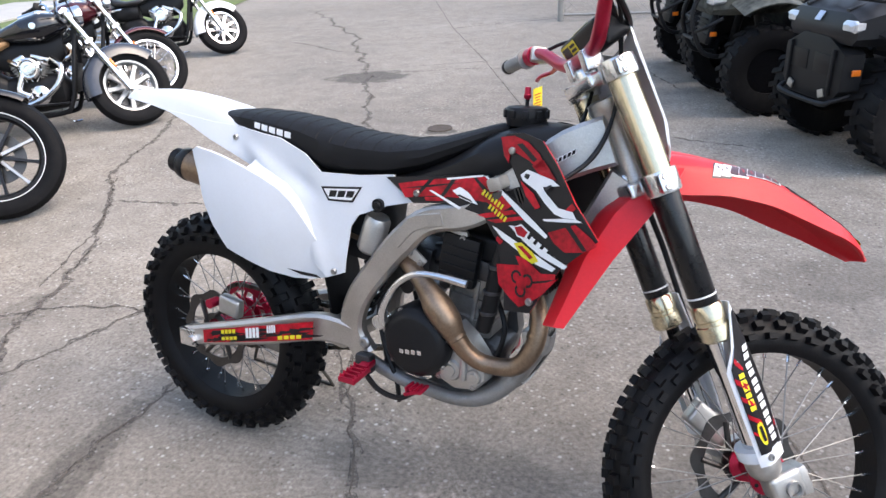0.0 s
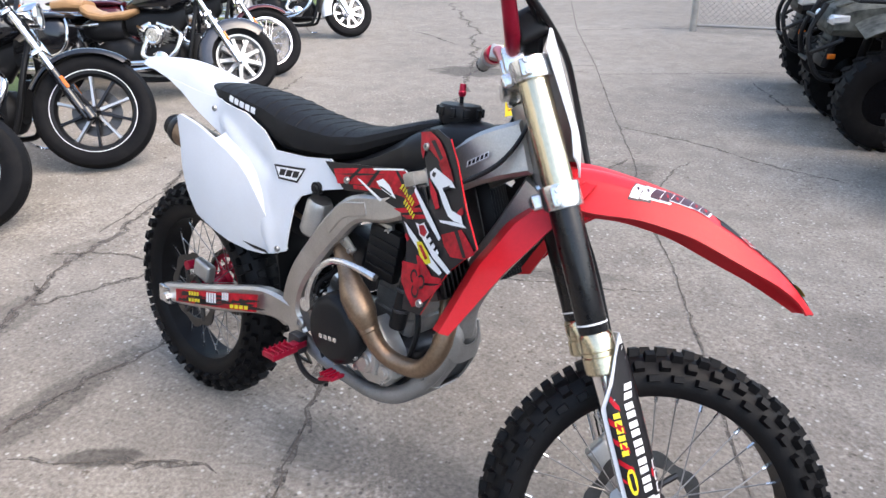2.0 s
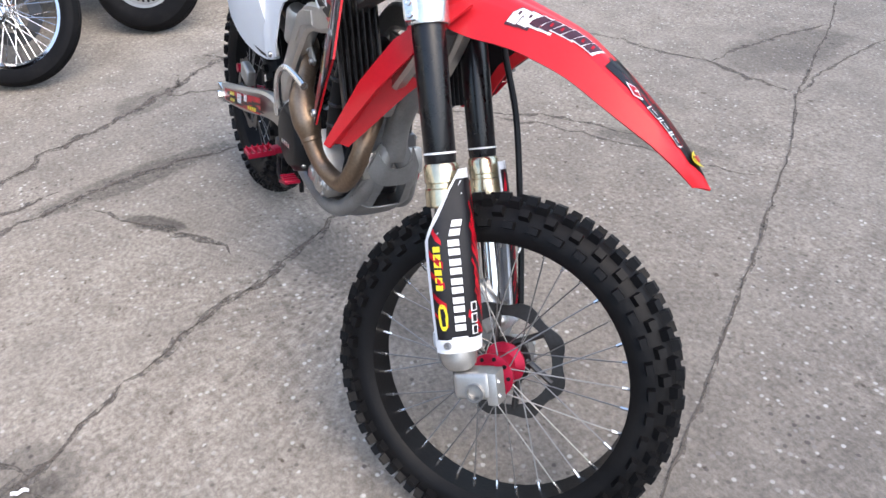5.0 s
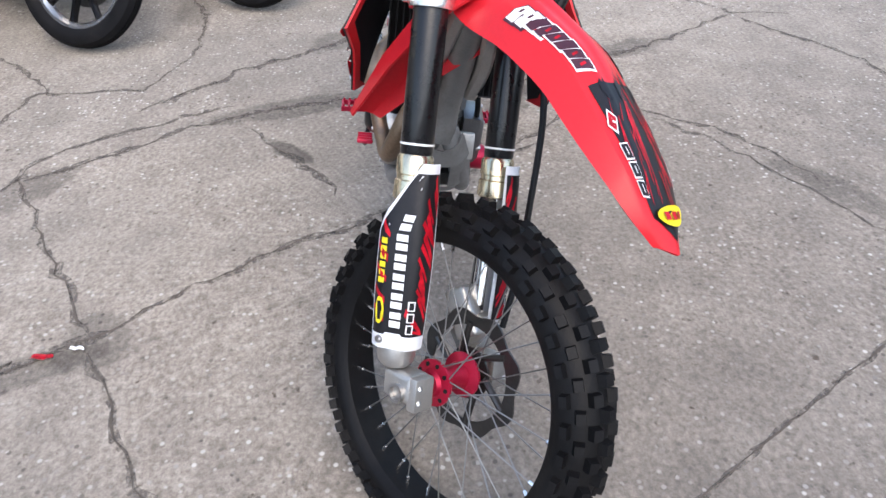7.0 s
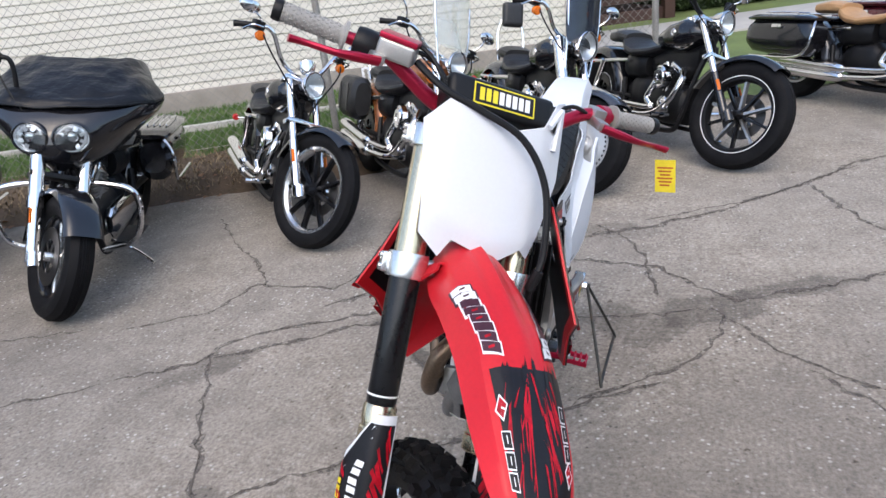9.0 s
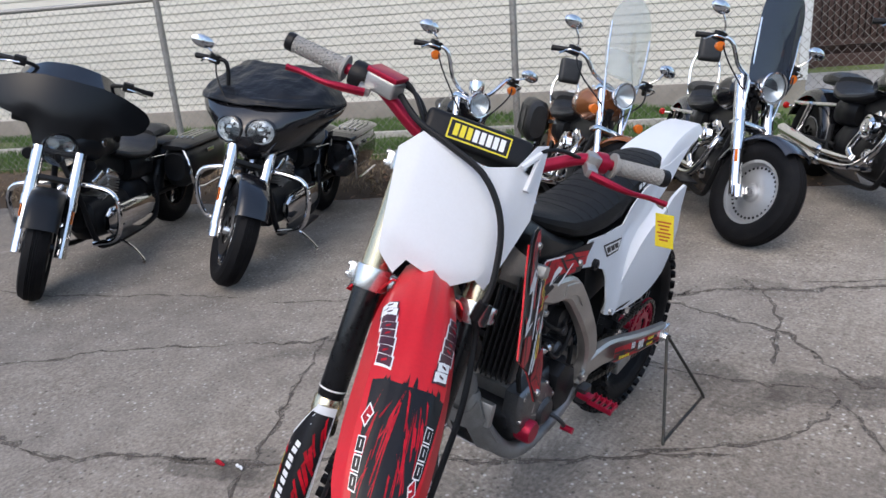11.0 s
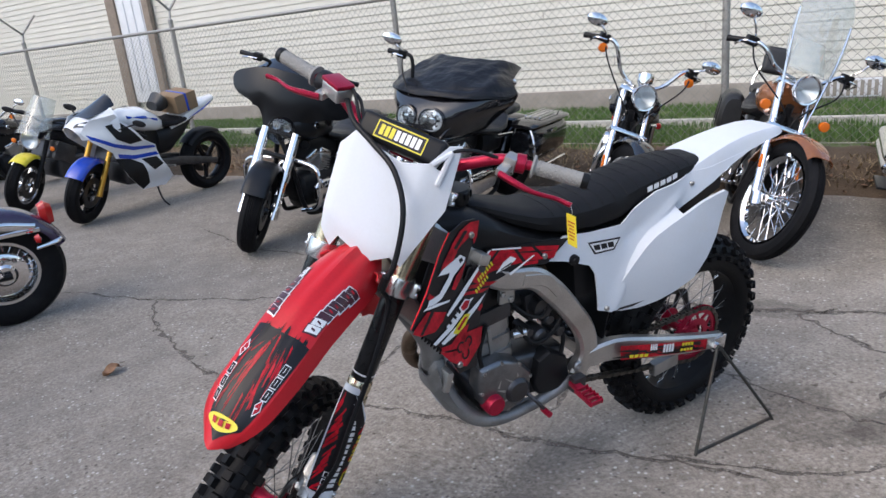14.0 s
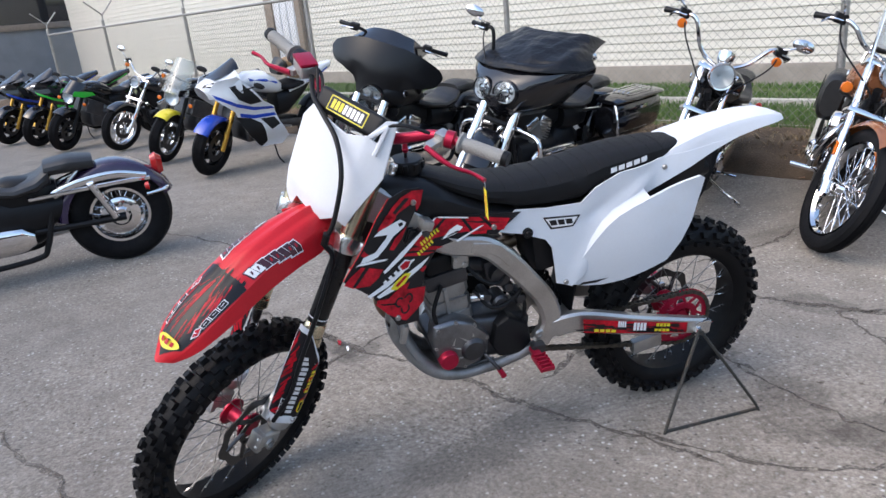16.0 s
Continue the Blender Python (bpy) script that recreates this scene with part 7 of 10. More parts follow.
def cruiser(label, at, heading, group="row of parked motorcycles", lean=7, steer=34, wb=1.60, paint=black_gloss, fork=chrome, lower=None, style="wire", rim=chrome, spokes=black_rim, r=0.325, hw=0.052, rr=0.315, rhw=0.075, bars="low", seat_mat=leather_black, light=True, fender_paint=None, bags=None, backrest=False, tall_screen=False, crash=False, fairing=None, rake=31, fins=alu, cover=alu_dark, tank_w=0.162, fat_fork=False, rear_style=None, signals=True, seat_z=0.68, tail=True, mirrors=True, boards=False, engine_in=True, valance=False, pad_z=0.33, tinted=False, low_signals=False, mirror_z=0.105, dark_bars=False, gauge=False):
    """A parked cruiser; at is the ground point under the front tyre, heading in degrees."""
    h = radians(heading)
    rk = radians(rake)
    axis = Vector((-math.sin(rk), 0, math.cos(rk)))
    hp = Vector((-0.06, 0, r - 0.02))
    S = Matrix.Translation(hp) @ Matrix.Rotation(radians(steer), 4, axis) @ Matrix.Translation(-hp)
    sh = S @ Vector((0, 0, r))
    th = thing("motorcycle", label, "motorcycle", group=group)
    th.matrix_basis = Matrix.Translation((at[0], at[1], 0.004)) @ Matrix.Rotation(h, 4, "Z") @ Matrix.Rotation(radians(-lean), 4, "X") @ Matrix.Translation((-sh.x, -sh.y, 0))
    fp = fender_paint or paint
    lower = lower or fork
    fw = Vector((0, 0, r))
    rw = Vector((-wb, 0, rr))
    road_wheel("front_wheel", th, fw, S, r, hw, style, rim, spokes, "front wheel", (1, -1) if fairing else (1,))
    road_wheel("rear_wheel", th, rw, Matrix(), rr, rhw, rear_style or style, rim, spokes, "rear wheel", (-1,))
    line = lambda d, y, f=0.0: Vector((0.0, y, r)) + axis * d + Vector((math.cos(rk), 0, math.sin(rk))) * (f - 0.045) + Vector((0.045 * 0, 0, 0))
    fy = hw + 0.045
    L = 0.71 if not fairing else 0.60
    for s in (-1, 1):
        bm = B()
        rod(bm, line(-0.03, s * fy), line(0.30, s * fy), 0.027 if not fat_fork else 0.033, 16)
        rod(bm, line(-0.05, s * fy, 0.02), line(0.02, s * fy, 0.02), 0.032, 14)
        leg = part("fork_leg", bm, lower, th, "fork leg", S)
        bm = B()
        rod(bm, line(0.28, s * fy), line(L, s * fy), 0.021 if not fat_fork else 0.036, 16)
        if fat_fork:
            rod(bm, line(0.24, s * fy), line(0.30, s * fy), 0.040, 16)
        part("fork_tube", bm, fork, leg, "upper fork tube")
        if signals:
            part("reflector", boxy(B(), (0.020, 0.006, 0.075), Matrix.Translation(line(0.20, s * (fy + 0.028), 0.02)) @ Matrix.Rotation(-rk, 4, "Y"), 0.002), amber, leg, "amber reflector")
    bm = B()
    for d in (0.42, L - 0.02):
        boxy(bm, (0.07, 2 * fy + 0.07, 0.03), Matrix.Translation(line(d, 0, -0.01)) @ Matrix.Rotation(-rk, 4, "Y"), 0.010)
    part("triple_clamp", bm, fork if fork is not black_gloss and not fairing else black_plastic, th, "", S)
    # front mudguard
    fl = arc_fender(r + 0.028, hw + 0.022, 58 if not fairing else 38, 162 if not fairing else 188) if not valance else arc_fender(r + 0.030, hw + 0.026, 52, 196, 0.085)
    bm = fl
    bm.transform(S @ Matrix.Translation(fw))
    part("front_fender", bm, fp, th, "front fender")
    if light:
        c = line(0.635, 0, 0.095 if not fat_fork else 0.12)
        hm = Matrix.Translation(c) @ Matrix.Rotation(radians(90 - 6), 4, "Y")
        rad = 0.078 if not fat_fork else 0.092
        hl = part("headlight", lathe(B(), [(0, -0.11), (0.03, -0.105), (rad * 0.85, -0.06), (rad, 0.0), (rad * 1.04, 0.015), (rad, 0.024), (rad * 0.9, 0.022)], 28, hm, cap=False), chrome, th, "round chrome headlight", S)
        part("headlight_lens", lathe(B(), [(rad * 0.92, 0.018), (rad * 0.7, 0.026), (0, 0.032)], 28, hm), glass, hl, "clear headlight lens")
        if gauge:
            gm = Matrix.Translation(line(0.775, 0, 0.055)) @ Matrix.Rotation(radians(-35), 4, "Y")
            dial = part("speedometer", lathe(B(), [(0, -0.060), (0.030, -0.055), (0.048, -0.025), (0.052, 0.010), (0.046, 0.018), (0.040, 0.014)], 26, gm, cap=False), chrome, th, "chrome speedometer pod", S)
            part("dial_face", lathe(B(), [(0.042, 0.012), (0, 0.012)], 22, gm), black_plastic, dial)
        part("headlight_bowl", lathe(B(), [(rad * 0.9, 0.012), (rad * 0.5, -0.03), (0.012, -0.05), (0, -0.04)], 24, hm, cap=False), bowl_metal, hl)
    # bars
    top = line(L + 0.02, 0, -0.02 if not fairing else -0.22)
    hgt = bars if isinstance(bars, float) else {"low": 0.08, "mid": 0.15, "fairing": 0.40, "bat": 0.52}[bars]
    wide = 0.40
    pull = 0.16
    BP = []
    for s in (-1, 1):
        pts = [top + Vector((0, s * 0.05, 0.01)), top + Vector((-0.02, s * 0.12, hgt * 0.5)), top + Vector((-0.02, s * 0.18, hgt * 0.93)), top + Vector((0.0, s * 0.29, hgt + 0.01)), top + Vector((-0.08, s * 0.43, hgt - 0.01))] if bars == "bat" else [top + Vector((0, s * 0.05, 0.01)), top + Vector((-0.01, s * 0.15, hgt * 0.35)), top + Vector((-0.03, s * 0.24, hgt)), top + Vector((-0.07, s * 0.31, hgt + 0.01)), top + Vector((-pull, s * wide, hgt - 0.02))]
        BP.append(pts)
    hb = part("handlebar", tube(B(), BP[0][::-1] + BP[1], 0.0125, 10), chrome if fork is chrome and not fairing and not dark_bars else black_plastic, th, "handlebar", S)
    for s, pts in zip((-1, 1), BP):
        m, l = between(pts[-1], pts[-2])
        part("grip", lathe(B(), [(0.010, -0.012), (0.018, -0.010), (0.0185, 0), (0.0165, 0.012), (0.0165, l * 0.75), (0.02, l * 0.78), (0.012, l * 0.8)], 14, m), black_plastic, hb, "black grip")
        part("switch_box", boxy(B(), (0.055, 0.065, 0.055), Matrix.Translation(pts[-2] + Vector((0.0, s * 0.005, 0.0))), 0.010), black_plastic, hb)
        part("lever", tube(B(), [pts[-2] + Vector((0.045, s * 0.0, -0.005)), pts[-2] + Vector((0.035, s * 0.06, -0.012)), pts[-1] + Vector((0.055, -s * 0.02, -0.015))], 0.006, 8, 4), chrome, hb)
        if mirrors:
            b0 = pts[-2] + Vector((0.02, 0, 0.02))
            b1 = b0 + Vector((0.0, s * 0.08, mirror_z))
            part("mirror_stem", tube(B(), [b0, b0.lerp(b1, 0.5) + Vector((0.02, 0, 0)), b1], 0.0055, 8, 4), chrome, hb)
            mm = Matrix.Translation(b1 + Vector((0, s * 0.02, 0.015))) @ Matrix.Rotation(radians(-98), 4, "Y") @ Matrix.Diagonal((0.75, 1.35, 1, 1))
            mir = part("mirror", lathe(B(), [(0, -0.026), (0.03, -0.022), (0.048, -0.008), (0.050, 0.004), (0.047, 0.006)], 22, mm), chrome, hb, "chrome mirror")
            part("mirror_glass", lathe(B(), [(0.046, 0.0045), (0, 0.0045)], 22, mm), chrome, mir)
        if signals and not fairing:
            c = line(0.50, s * 0.19, 0.05) if low_signals else pts[-2] + Vector((0.035, s * 0.0, -0.055))
            part("turn_signal", lathe(B(), [(0, -0.03), (0.02, -0.025), (0.029, 0), (0.027, 0.012), (0.0, 0.018)], 18, Matrix.Translation(c) @ Matrix.Rotation(radians(90), 4, "Y")), amber, hb, "amber turn signal")
        if bars != "bat":
            part("cable", tube(B(), [pts[-2] + Vector((0.02, 0, -0.01)), pts[-2] + Vector((0.10, -s * 0.05, -0.12)), line(0.52, s * 0.05, 0.02), line(0.40, s * 0.03, -0.05)], 0.005, 7), black_plastic, hb)
    # tank, seat, rear
    hx = (S @ line(0.50, 0)).x
    tz = 0.80
    tk = [(hx - 0.06, tz - 0.005, tz + 0.055, 0.05), (hx - 0.12, tz - 0.05, tz + 0.105, tank_w * 0.72), (hx - 0.24, tz - 0.105, tz + 0.122, tank_w), (hx - 0.38, tz - 0.100, tz + 0.085, tank_w * 0.95), (hx - 0.52, tz - 0.090, tz + 0.025, tank_w * 0.66), (hx - 0.60, tz - 0.08, tz - 0.03, 0.05)]
    tnk = part("fuel_tank", body(tk, 4), paint, th, "teardrop fuel tank")
    for s in (-1, 1):
        part("tank_badge", lathe(B(), [(0, 0.006), (0.022, 0.006), (0.026, 0.0)], 18, Matrix.Translation((hx - 0.27, s * (tank_w - 0.002), tz + 0.02)) @ Matrix.Rotation(radians(-90 * s), 4, "X")), chrome, tnk)
        part("filler_cap", lathe(B(), [(0, 0.03), (0.028, 0.028), (0.032, 0.0)], 18, Matrix.Translation((hx - 0.24, s * 0.06, tz + 0.095))), chrome, tnk)
    part("dash", body([(hx - 0.17, tz + 0.095, tz + 0.125, 0.03), (hx - 0.25, tz + 0.09, tz + 0.14, 0.045), (hx - 0.40, tz + 0.06, tz + 0.105, 0.03)], 3), chrome if paint is not black_matte else black_matte, tnk)
    sx = hx - 0.52
    sz = seat_z
    st = part("seat", body([(sx + 0.02, sz + 0.01, sz + 0.06, 0.09), (sx - 0.08, sz - 0.04, sz + 0.035, 0.14), (sx - 0.24, sz - 0.06, sz + 0.015, 0.175), (sx - 0.36, sz - 0.05, sz + 0.045, 0.165), (sx - 0.44, sz - 0.02, sz + 0.10, 0.13)], 4), seat_mat, th, "dished rider seat")
    part("pillion_seat", body([(sx - 0.42, sz + 0.03, sz + 0.115, 0.12), (sx - 0.56, sz + 0.03, sz + 0.135, 0.13), (sx - 0.70, sz + 0.03, sz + 0.115, 0.10)], 4), seat_mat, st, "pillion seat")
    bm = arc_fender(rr + 0.045, rhw + 0.030, 5, 160, 0.05)
    bm.transform(Matrix.Translation(rw))
    rf = part("rear_fender", bm, fp, th, "rear fender")
    for s in (-1, 1):
        part("fender_strut", tube(B(), [(sx - 0.30, s * (rhw + 0.045), sz - 0.08), (rw.x - 0.02, s * (rhw + 0.05), rr + 0.24), (rw.x - 0.22, s * (rhw + 0.03), rr + 0.23)], 0.014, 8, flat=0.6), chrome, rf, "chrome fender strut")
        part("shock", tube(B(), [(rw.x + 0.03, s * (rhw + 0.06), rr + 0.02), (rw.x + 0.13, s * (rhw + 0.06), rr + 0.26)], 0.024, 12, 1), chrome, th, "rear shock")
        part("swingarm", tube(B(), [(rw.x - 0.03, s * (rhw + 0.035), rr), (rw.x + 0.50, s * 0.10, 0.33)], 0.020, 10, 1), black_plastic, th)
    if tail:
        part("tail_light", body([(rw.x - 0.30, rr + 0.19, rr + 0.23, 0.03), (rw.x - 0.26, rr + 0.18, rr + 0.26, 0.05), (rw.x - 0.22, rr + 0.20, rr + 0.25, 0.03)], 3), red_lens, th, "red tail light")
        for s in (-1, 1):
            part("rear_signal", lathe(B(), [(0, -0.025), (0.02, -0.022), (0.027, 0), (0, 0.012)], 16, Matrix.Translation((rw.x - 0.20, s * (rhw + 0.10), rr + 0.20)) @ Matrix.Rotation(radians(-90), 4, "Y")), amber if fairing else red_lens, th, "rear turn signal")
            stick("signal_stem", th, (rw.x - 0.17, s * (rhw + 0.02), rr + 0.20), (rw.x - 0.18, s * (rhw + 0.09), rr + 0.20), 0.007, chrome, 8)
    # frame, engine, exhausts
    bm = B()
    tube(bm, [(hx - 0.02, 0, 0.80), (hx - 0.10, 0, 0.70), (hx - 0.5, 0, 0.66), (sx - 0.2, 0, 0.60), (rw.x + 0.35, 0, 0.46)], 0.022, 10)
    for s in (-1, 1):
        tube(bm, [(hx - 0.03, s * 0.02, 0.74), (hx - 0.06, s * 0.08, 0.52), (hx - 0.12, s * 0.11, 0.24), (hx - 0.24, s * 0.12, 0.155), (hx - 0.75, s * 0.12, 0.16), (rw.x + 0.45, s * 0.12, 0.24), (rw.x + 0.38, s * 0.10, 0.46)], 0.018, 10)
    part("frame", bm, black_plastic, th, "black tubular frame")
    ex = hx - 0.38
    if engine_in:
        v_twin(th, ex, 0.42, cover, fins)
    # Plain black bodies added as filler, so no bright ground shows through the engine.
    part("crankcase", body([(ex + 0.26, 0.26, 0.38, 0.05), (ex + 0.21, 0.20, 0.46, 0.10), (ex, 0.18, 0.48, 0.118), (ex - 0.18, 0.20, 0.46, 0.11)], 3), black_plastic, th, "black filler body for the crankcase")
    part("intake_box", body([(hx - 0.12, 0.60, 0.76, 0.035), (hx - 0.20, 0.50, 0.74, 0.052), (hx - 0.50, 0.48, 0.72, 0.060), (hx - 0.62, 0.52, 0.70, 0.06)], 3), black_plastic, th, "black filler body for the intake under the tank")
    part("gearbox", body([(ex - 0.16, 0.24, 0.44, 0.08), (ex - 0.24, 0.21, 0.50, 0.105), (ex - 0.40, 0.22, 0.50, 0.105), (ex - 0.50, 0.26, 0.44, 0.07)], 3), black_plastic, th, "black filler body for the gearbox")
    part("battery_box", body([(ex - 0.26, 0.48, 0.66, 0.10), (ex - 0.34, 0.46, 0.68, 0.125), (ex - 0.52, 0.46, 0.66, 0.115), (ex - 0.60, 0.50, 0.62, 0.07)], 3), black_plastic, th, "black filler body for the battery box")
    part("oil_cooler", boxy(B(), (0.035, 0.15, 0.22), Matrix.Translation((hx - 0.075, 0, 0.42)) @ Matrix.Rotation(radians(12), 4, "Y"), 0.008), black_plastic, th, "black filler box for the oil cooler")
    for k in range(2):
        pts = [(ex + 0.16 - k * 0.30, -0.06, 0.58), (ex + 0.24 - k * 0.28, -0.13, 0.50), (ex + 0.18 - k * 0.26, -0.17, 0.36), (ex - 0.02, -0.18, 0.25 + 0.05 * k), (ex - 0.40, -0.19, 0.22 + 0.065 * k)]
        pipe = part("exhaust_pipe", tube(B(), pts, 0.022, 12), chrome, th, "chrome exhaust pipe")
        part("muffler", tube(B(), [(ex - 0.38, -0.19, 0.22 + 0.065 * k), (ex - 0.46, -0.195, 0.222 + 0.07 * k), (rw.x - 0.10, -0.20, 0.25 + 0.085 * k), (rw.x - 0.16, -0.20, 0.252 + 0.085 * k)], [0.024, 0.042, 0.042, 0.036], 14), chrome, pipe, "chrome muffler")
    part("primary_cover", body([(ex + 0.16, 0.26, 0.36, 0.02), (ex + 0.12, 0.22, 0.40, 0.035), (ex - 0.15, 0.22, 0.40, 0.04), (ex - 0.36, 0.23, 0.39, 0.035), (ex - 0.42, 0.27, 0.34, 0.02)], 4), chrome if cover is not black_matte else cover, th, "primary drive cover", Matrix.Translation((0, 0.135, 0)))
    for s in (-1, 1):
        part("footpeg", tube(B(), [(ex + 0.15, s * 0.13, 0.27), (ex + 0.16, s * 0.28, 0.275)], 0.014, 10, 1) if not boards else boxy(B(), (0.30, 0.11, 0.014), Matrix.Translation((ex + 0.12, s * 0.24, 0.24)), 0.006), chrome if not boards else black_plastic, th, "footpeg")
    part("kickstand", tube(B(), [(ex + 0.10, 0.12, 0.20), (ex + 0.06, 0.22, 0.13), (ex + 0.10, 0.33, 0.33 * math.tan(radians(lean)) + 0.012), (ex + 0.17, 0.35, 0.35 * math.tan(radians(lean)) + 0.012)], 0.010, 8), chrome, th, "chrome kickstand")
    if bags == "hard":
        for s in (-1, 1):
            y = rhw + 0.165
            bg = part("saddlebag", body([(rw.x + 0.36, 0.42, 0.62, 0.08), (rw.x + 0.30, 0.36, 0.665, 0.105), (rw.x - 0.10, 0.36, 0.665, 0.115), (rw.x - 0.30, 0.38, 0.66, 0.10), (rw.x - 0.36, 0.42, 0.62, 0.08)], 3), paint, th, "hard saddlebag", Matrix.Translation((0, s * y, 0)))
            part("bag_lid", body([(rw.x + 0.36, 0.645, 0.675, 0.09), (rw.x + 0.28, 0.64, 0.695, 0.115), (rw.x - 0.28, 0.64, 0.695, 0.115), (rw.x - 0.36, 0.645, 0.675, 0.09)], 3), paint, bg, "saddlebag lid")
            for k in range(4):
                part("lid_rail", tube(B(), [(rw.x + 0.15, -0.06 + k * 0.04, 0.694), (rw.x + 0.15, -0.06 + k * 0.04, 0.712), (rw.x - 0.18, -0.06 + k * 0.04, 0.712), (rw.x - 0.18, -0.06 + k * 0.04, 0.694)], 0.005, 6, 2), chrome, bg)
            part("bag_latch", boxy(B(), (0.10, 0.010, 0.03), Matrix.Translation((rw.x, s * 0.118, 0.60)), 0.003), chrome, bg)
            part("bag_guard", tube(B(), [(rw.x + 0.34, s * 0.06, 0.66), (rw.x + 0.39, s * 0.13, 0.56), (rw.x + 0.36, s * 0.14, 0.42), (rw.x + 0.20, s * 0.12, 0.35), (rw.x - 0.25, s * 0.12, 0.345)], 0.011, 8), chrome, bg, "chrome bag guard")
    elif bags == "leather":
        for s in (-1, 1):
            y = rhw + 0.12
            bg = part("saddlebag", body([(rw.x + 0.22, 0.44, 0.68, 0.06), (rw.x + 0.16, 0.40, 0.715, 0.085), (rw.x - 0.14, 0.40, 0.715, 0.085), (rw.x - 0.20, 0.44, 0.68, 0.06)], 3), leather_black, th, "black leather saddlebag", Matrix.Translation((0, s * y, 0)))
            for dx in (-0.08, 0.10):
                part("bag_strap", boxy(B(), (0.03, 0.006, 0.20), Matrix.Translation((rw.x + dx, s * 0.088, 0.56)), 0.002), leather_black, bg)
    if backrest:
        bar = part("sissy_bar", tube(B(), [(sx - 0.62, -0.10, sz + 0.02), (sx - 0.69, -0.10, sz + pad_z - 0.12), (sx - 0.72, 0, sz + pad_z + 0.05), (sx - 0.69, 0.10, sz + pad_z - 0.12), (sx - 0.62, 0.10, sz + 0.02)], 0.010, 10), chrome, th, "chrome sissy bar")
        part("backrest_pad", boxy(B(), (0.07, 0.165, 0.185), Matrix.Translation((sx - 0.675, 0, sz + pad_z)) @ Matrix.Rotation(radians(-12), 4, "Y"), 0.034, 4), seat_mat, bar, "padded backrest")
    if tall_screen:
        base = line(0.56, 0, 0.12) + Vector((0.0 if tinted else -0.06, 0, 0))
        sw, sh, lift, sq = (0.170, 0.58, 0.06, 4.5) if tinted else (0.175, 0.50, 0.13, 2.6)
        def scr(u, v):
            w = sw * max(0.0, 1 - (abs(1.8 * u - 0.75) / 1.06) ** sq) ** 0.5
            return base + Vector((-0.05 - 0.20 * u - 0.9 * (w * v) ** 2, w * v, lift + sh * u))
        ws = part("windscreen", sheet(B(), scr, 0.0, 1.0, -1, 1, 28, 16, 0.004), smoke_screen if tinted else screen, th, "tall tinted windscreen" if tinted else "tall clear windscreen", S)
        ws.visible_shadow = False
        for s in (-1, 1):
            part("screen_bracket", tube(B(), [line(0.46, s * fy, 0.02), scr(0.20, s * 0.9), scr(0.60, s * 0.96)], 0.007, 8, 4), chrome, ws, "chrome screen bracket")
    if bags == "leather":
        vb = line(0.66, 0, 0.10)
        vis = part("headlight_visor", sheet(B(), lambda u, v: vb + Vector((-0.02 - 0.10 * u - 6 * (0.11 * v) ** 2, 0.115 * v * (1 - 0.25 * u), 0.07 + 0.15 * u)), 0, 1, -1, 1, 6, 10, 0.003), screen, th, "small clear visor over the headlight", S)
        vis.visible_shadow = False
    if crash:
        for s in (-1, 1):
            part("crash_bar", tube(B(), [(hx - 0.06, s * 0.05, 0.60), (hx - 0.02, s * 0.22, 0.60), (hx - 0.02, s * 0.33, 0.56), (hx - 0.02, s * 0.36, 0.44), (hx - 0.03, s * 0.31, 0.28), (hx - 0.06, s * 0.14, 0.22)], 0.016, 10), chrome, th, "chrome crash bar")
    return th, S, line, hx


def fairing_shell(profile_w, z0, z1, nose, back, m):
    """Half-shell round the front of a touring bike."""
    def f(u, v):
        a = v * radians(88)
        t = u
        w, z = float(np.interp(t, range_u, profile_w)), z0 + (z1 - z0) * t
        x = back + (float(np.interp(t, range_u, nose)) - back) * math.cos(a) ** 0.7
        return m @ Vector((x, w * math.sin(a), z))
    range_u = np.linspace(0, 1, len(profile_w))
    return f


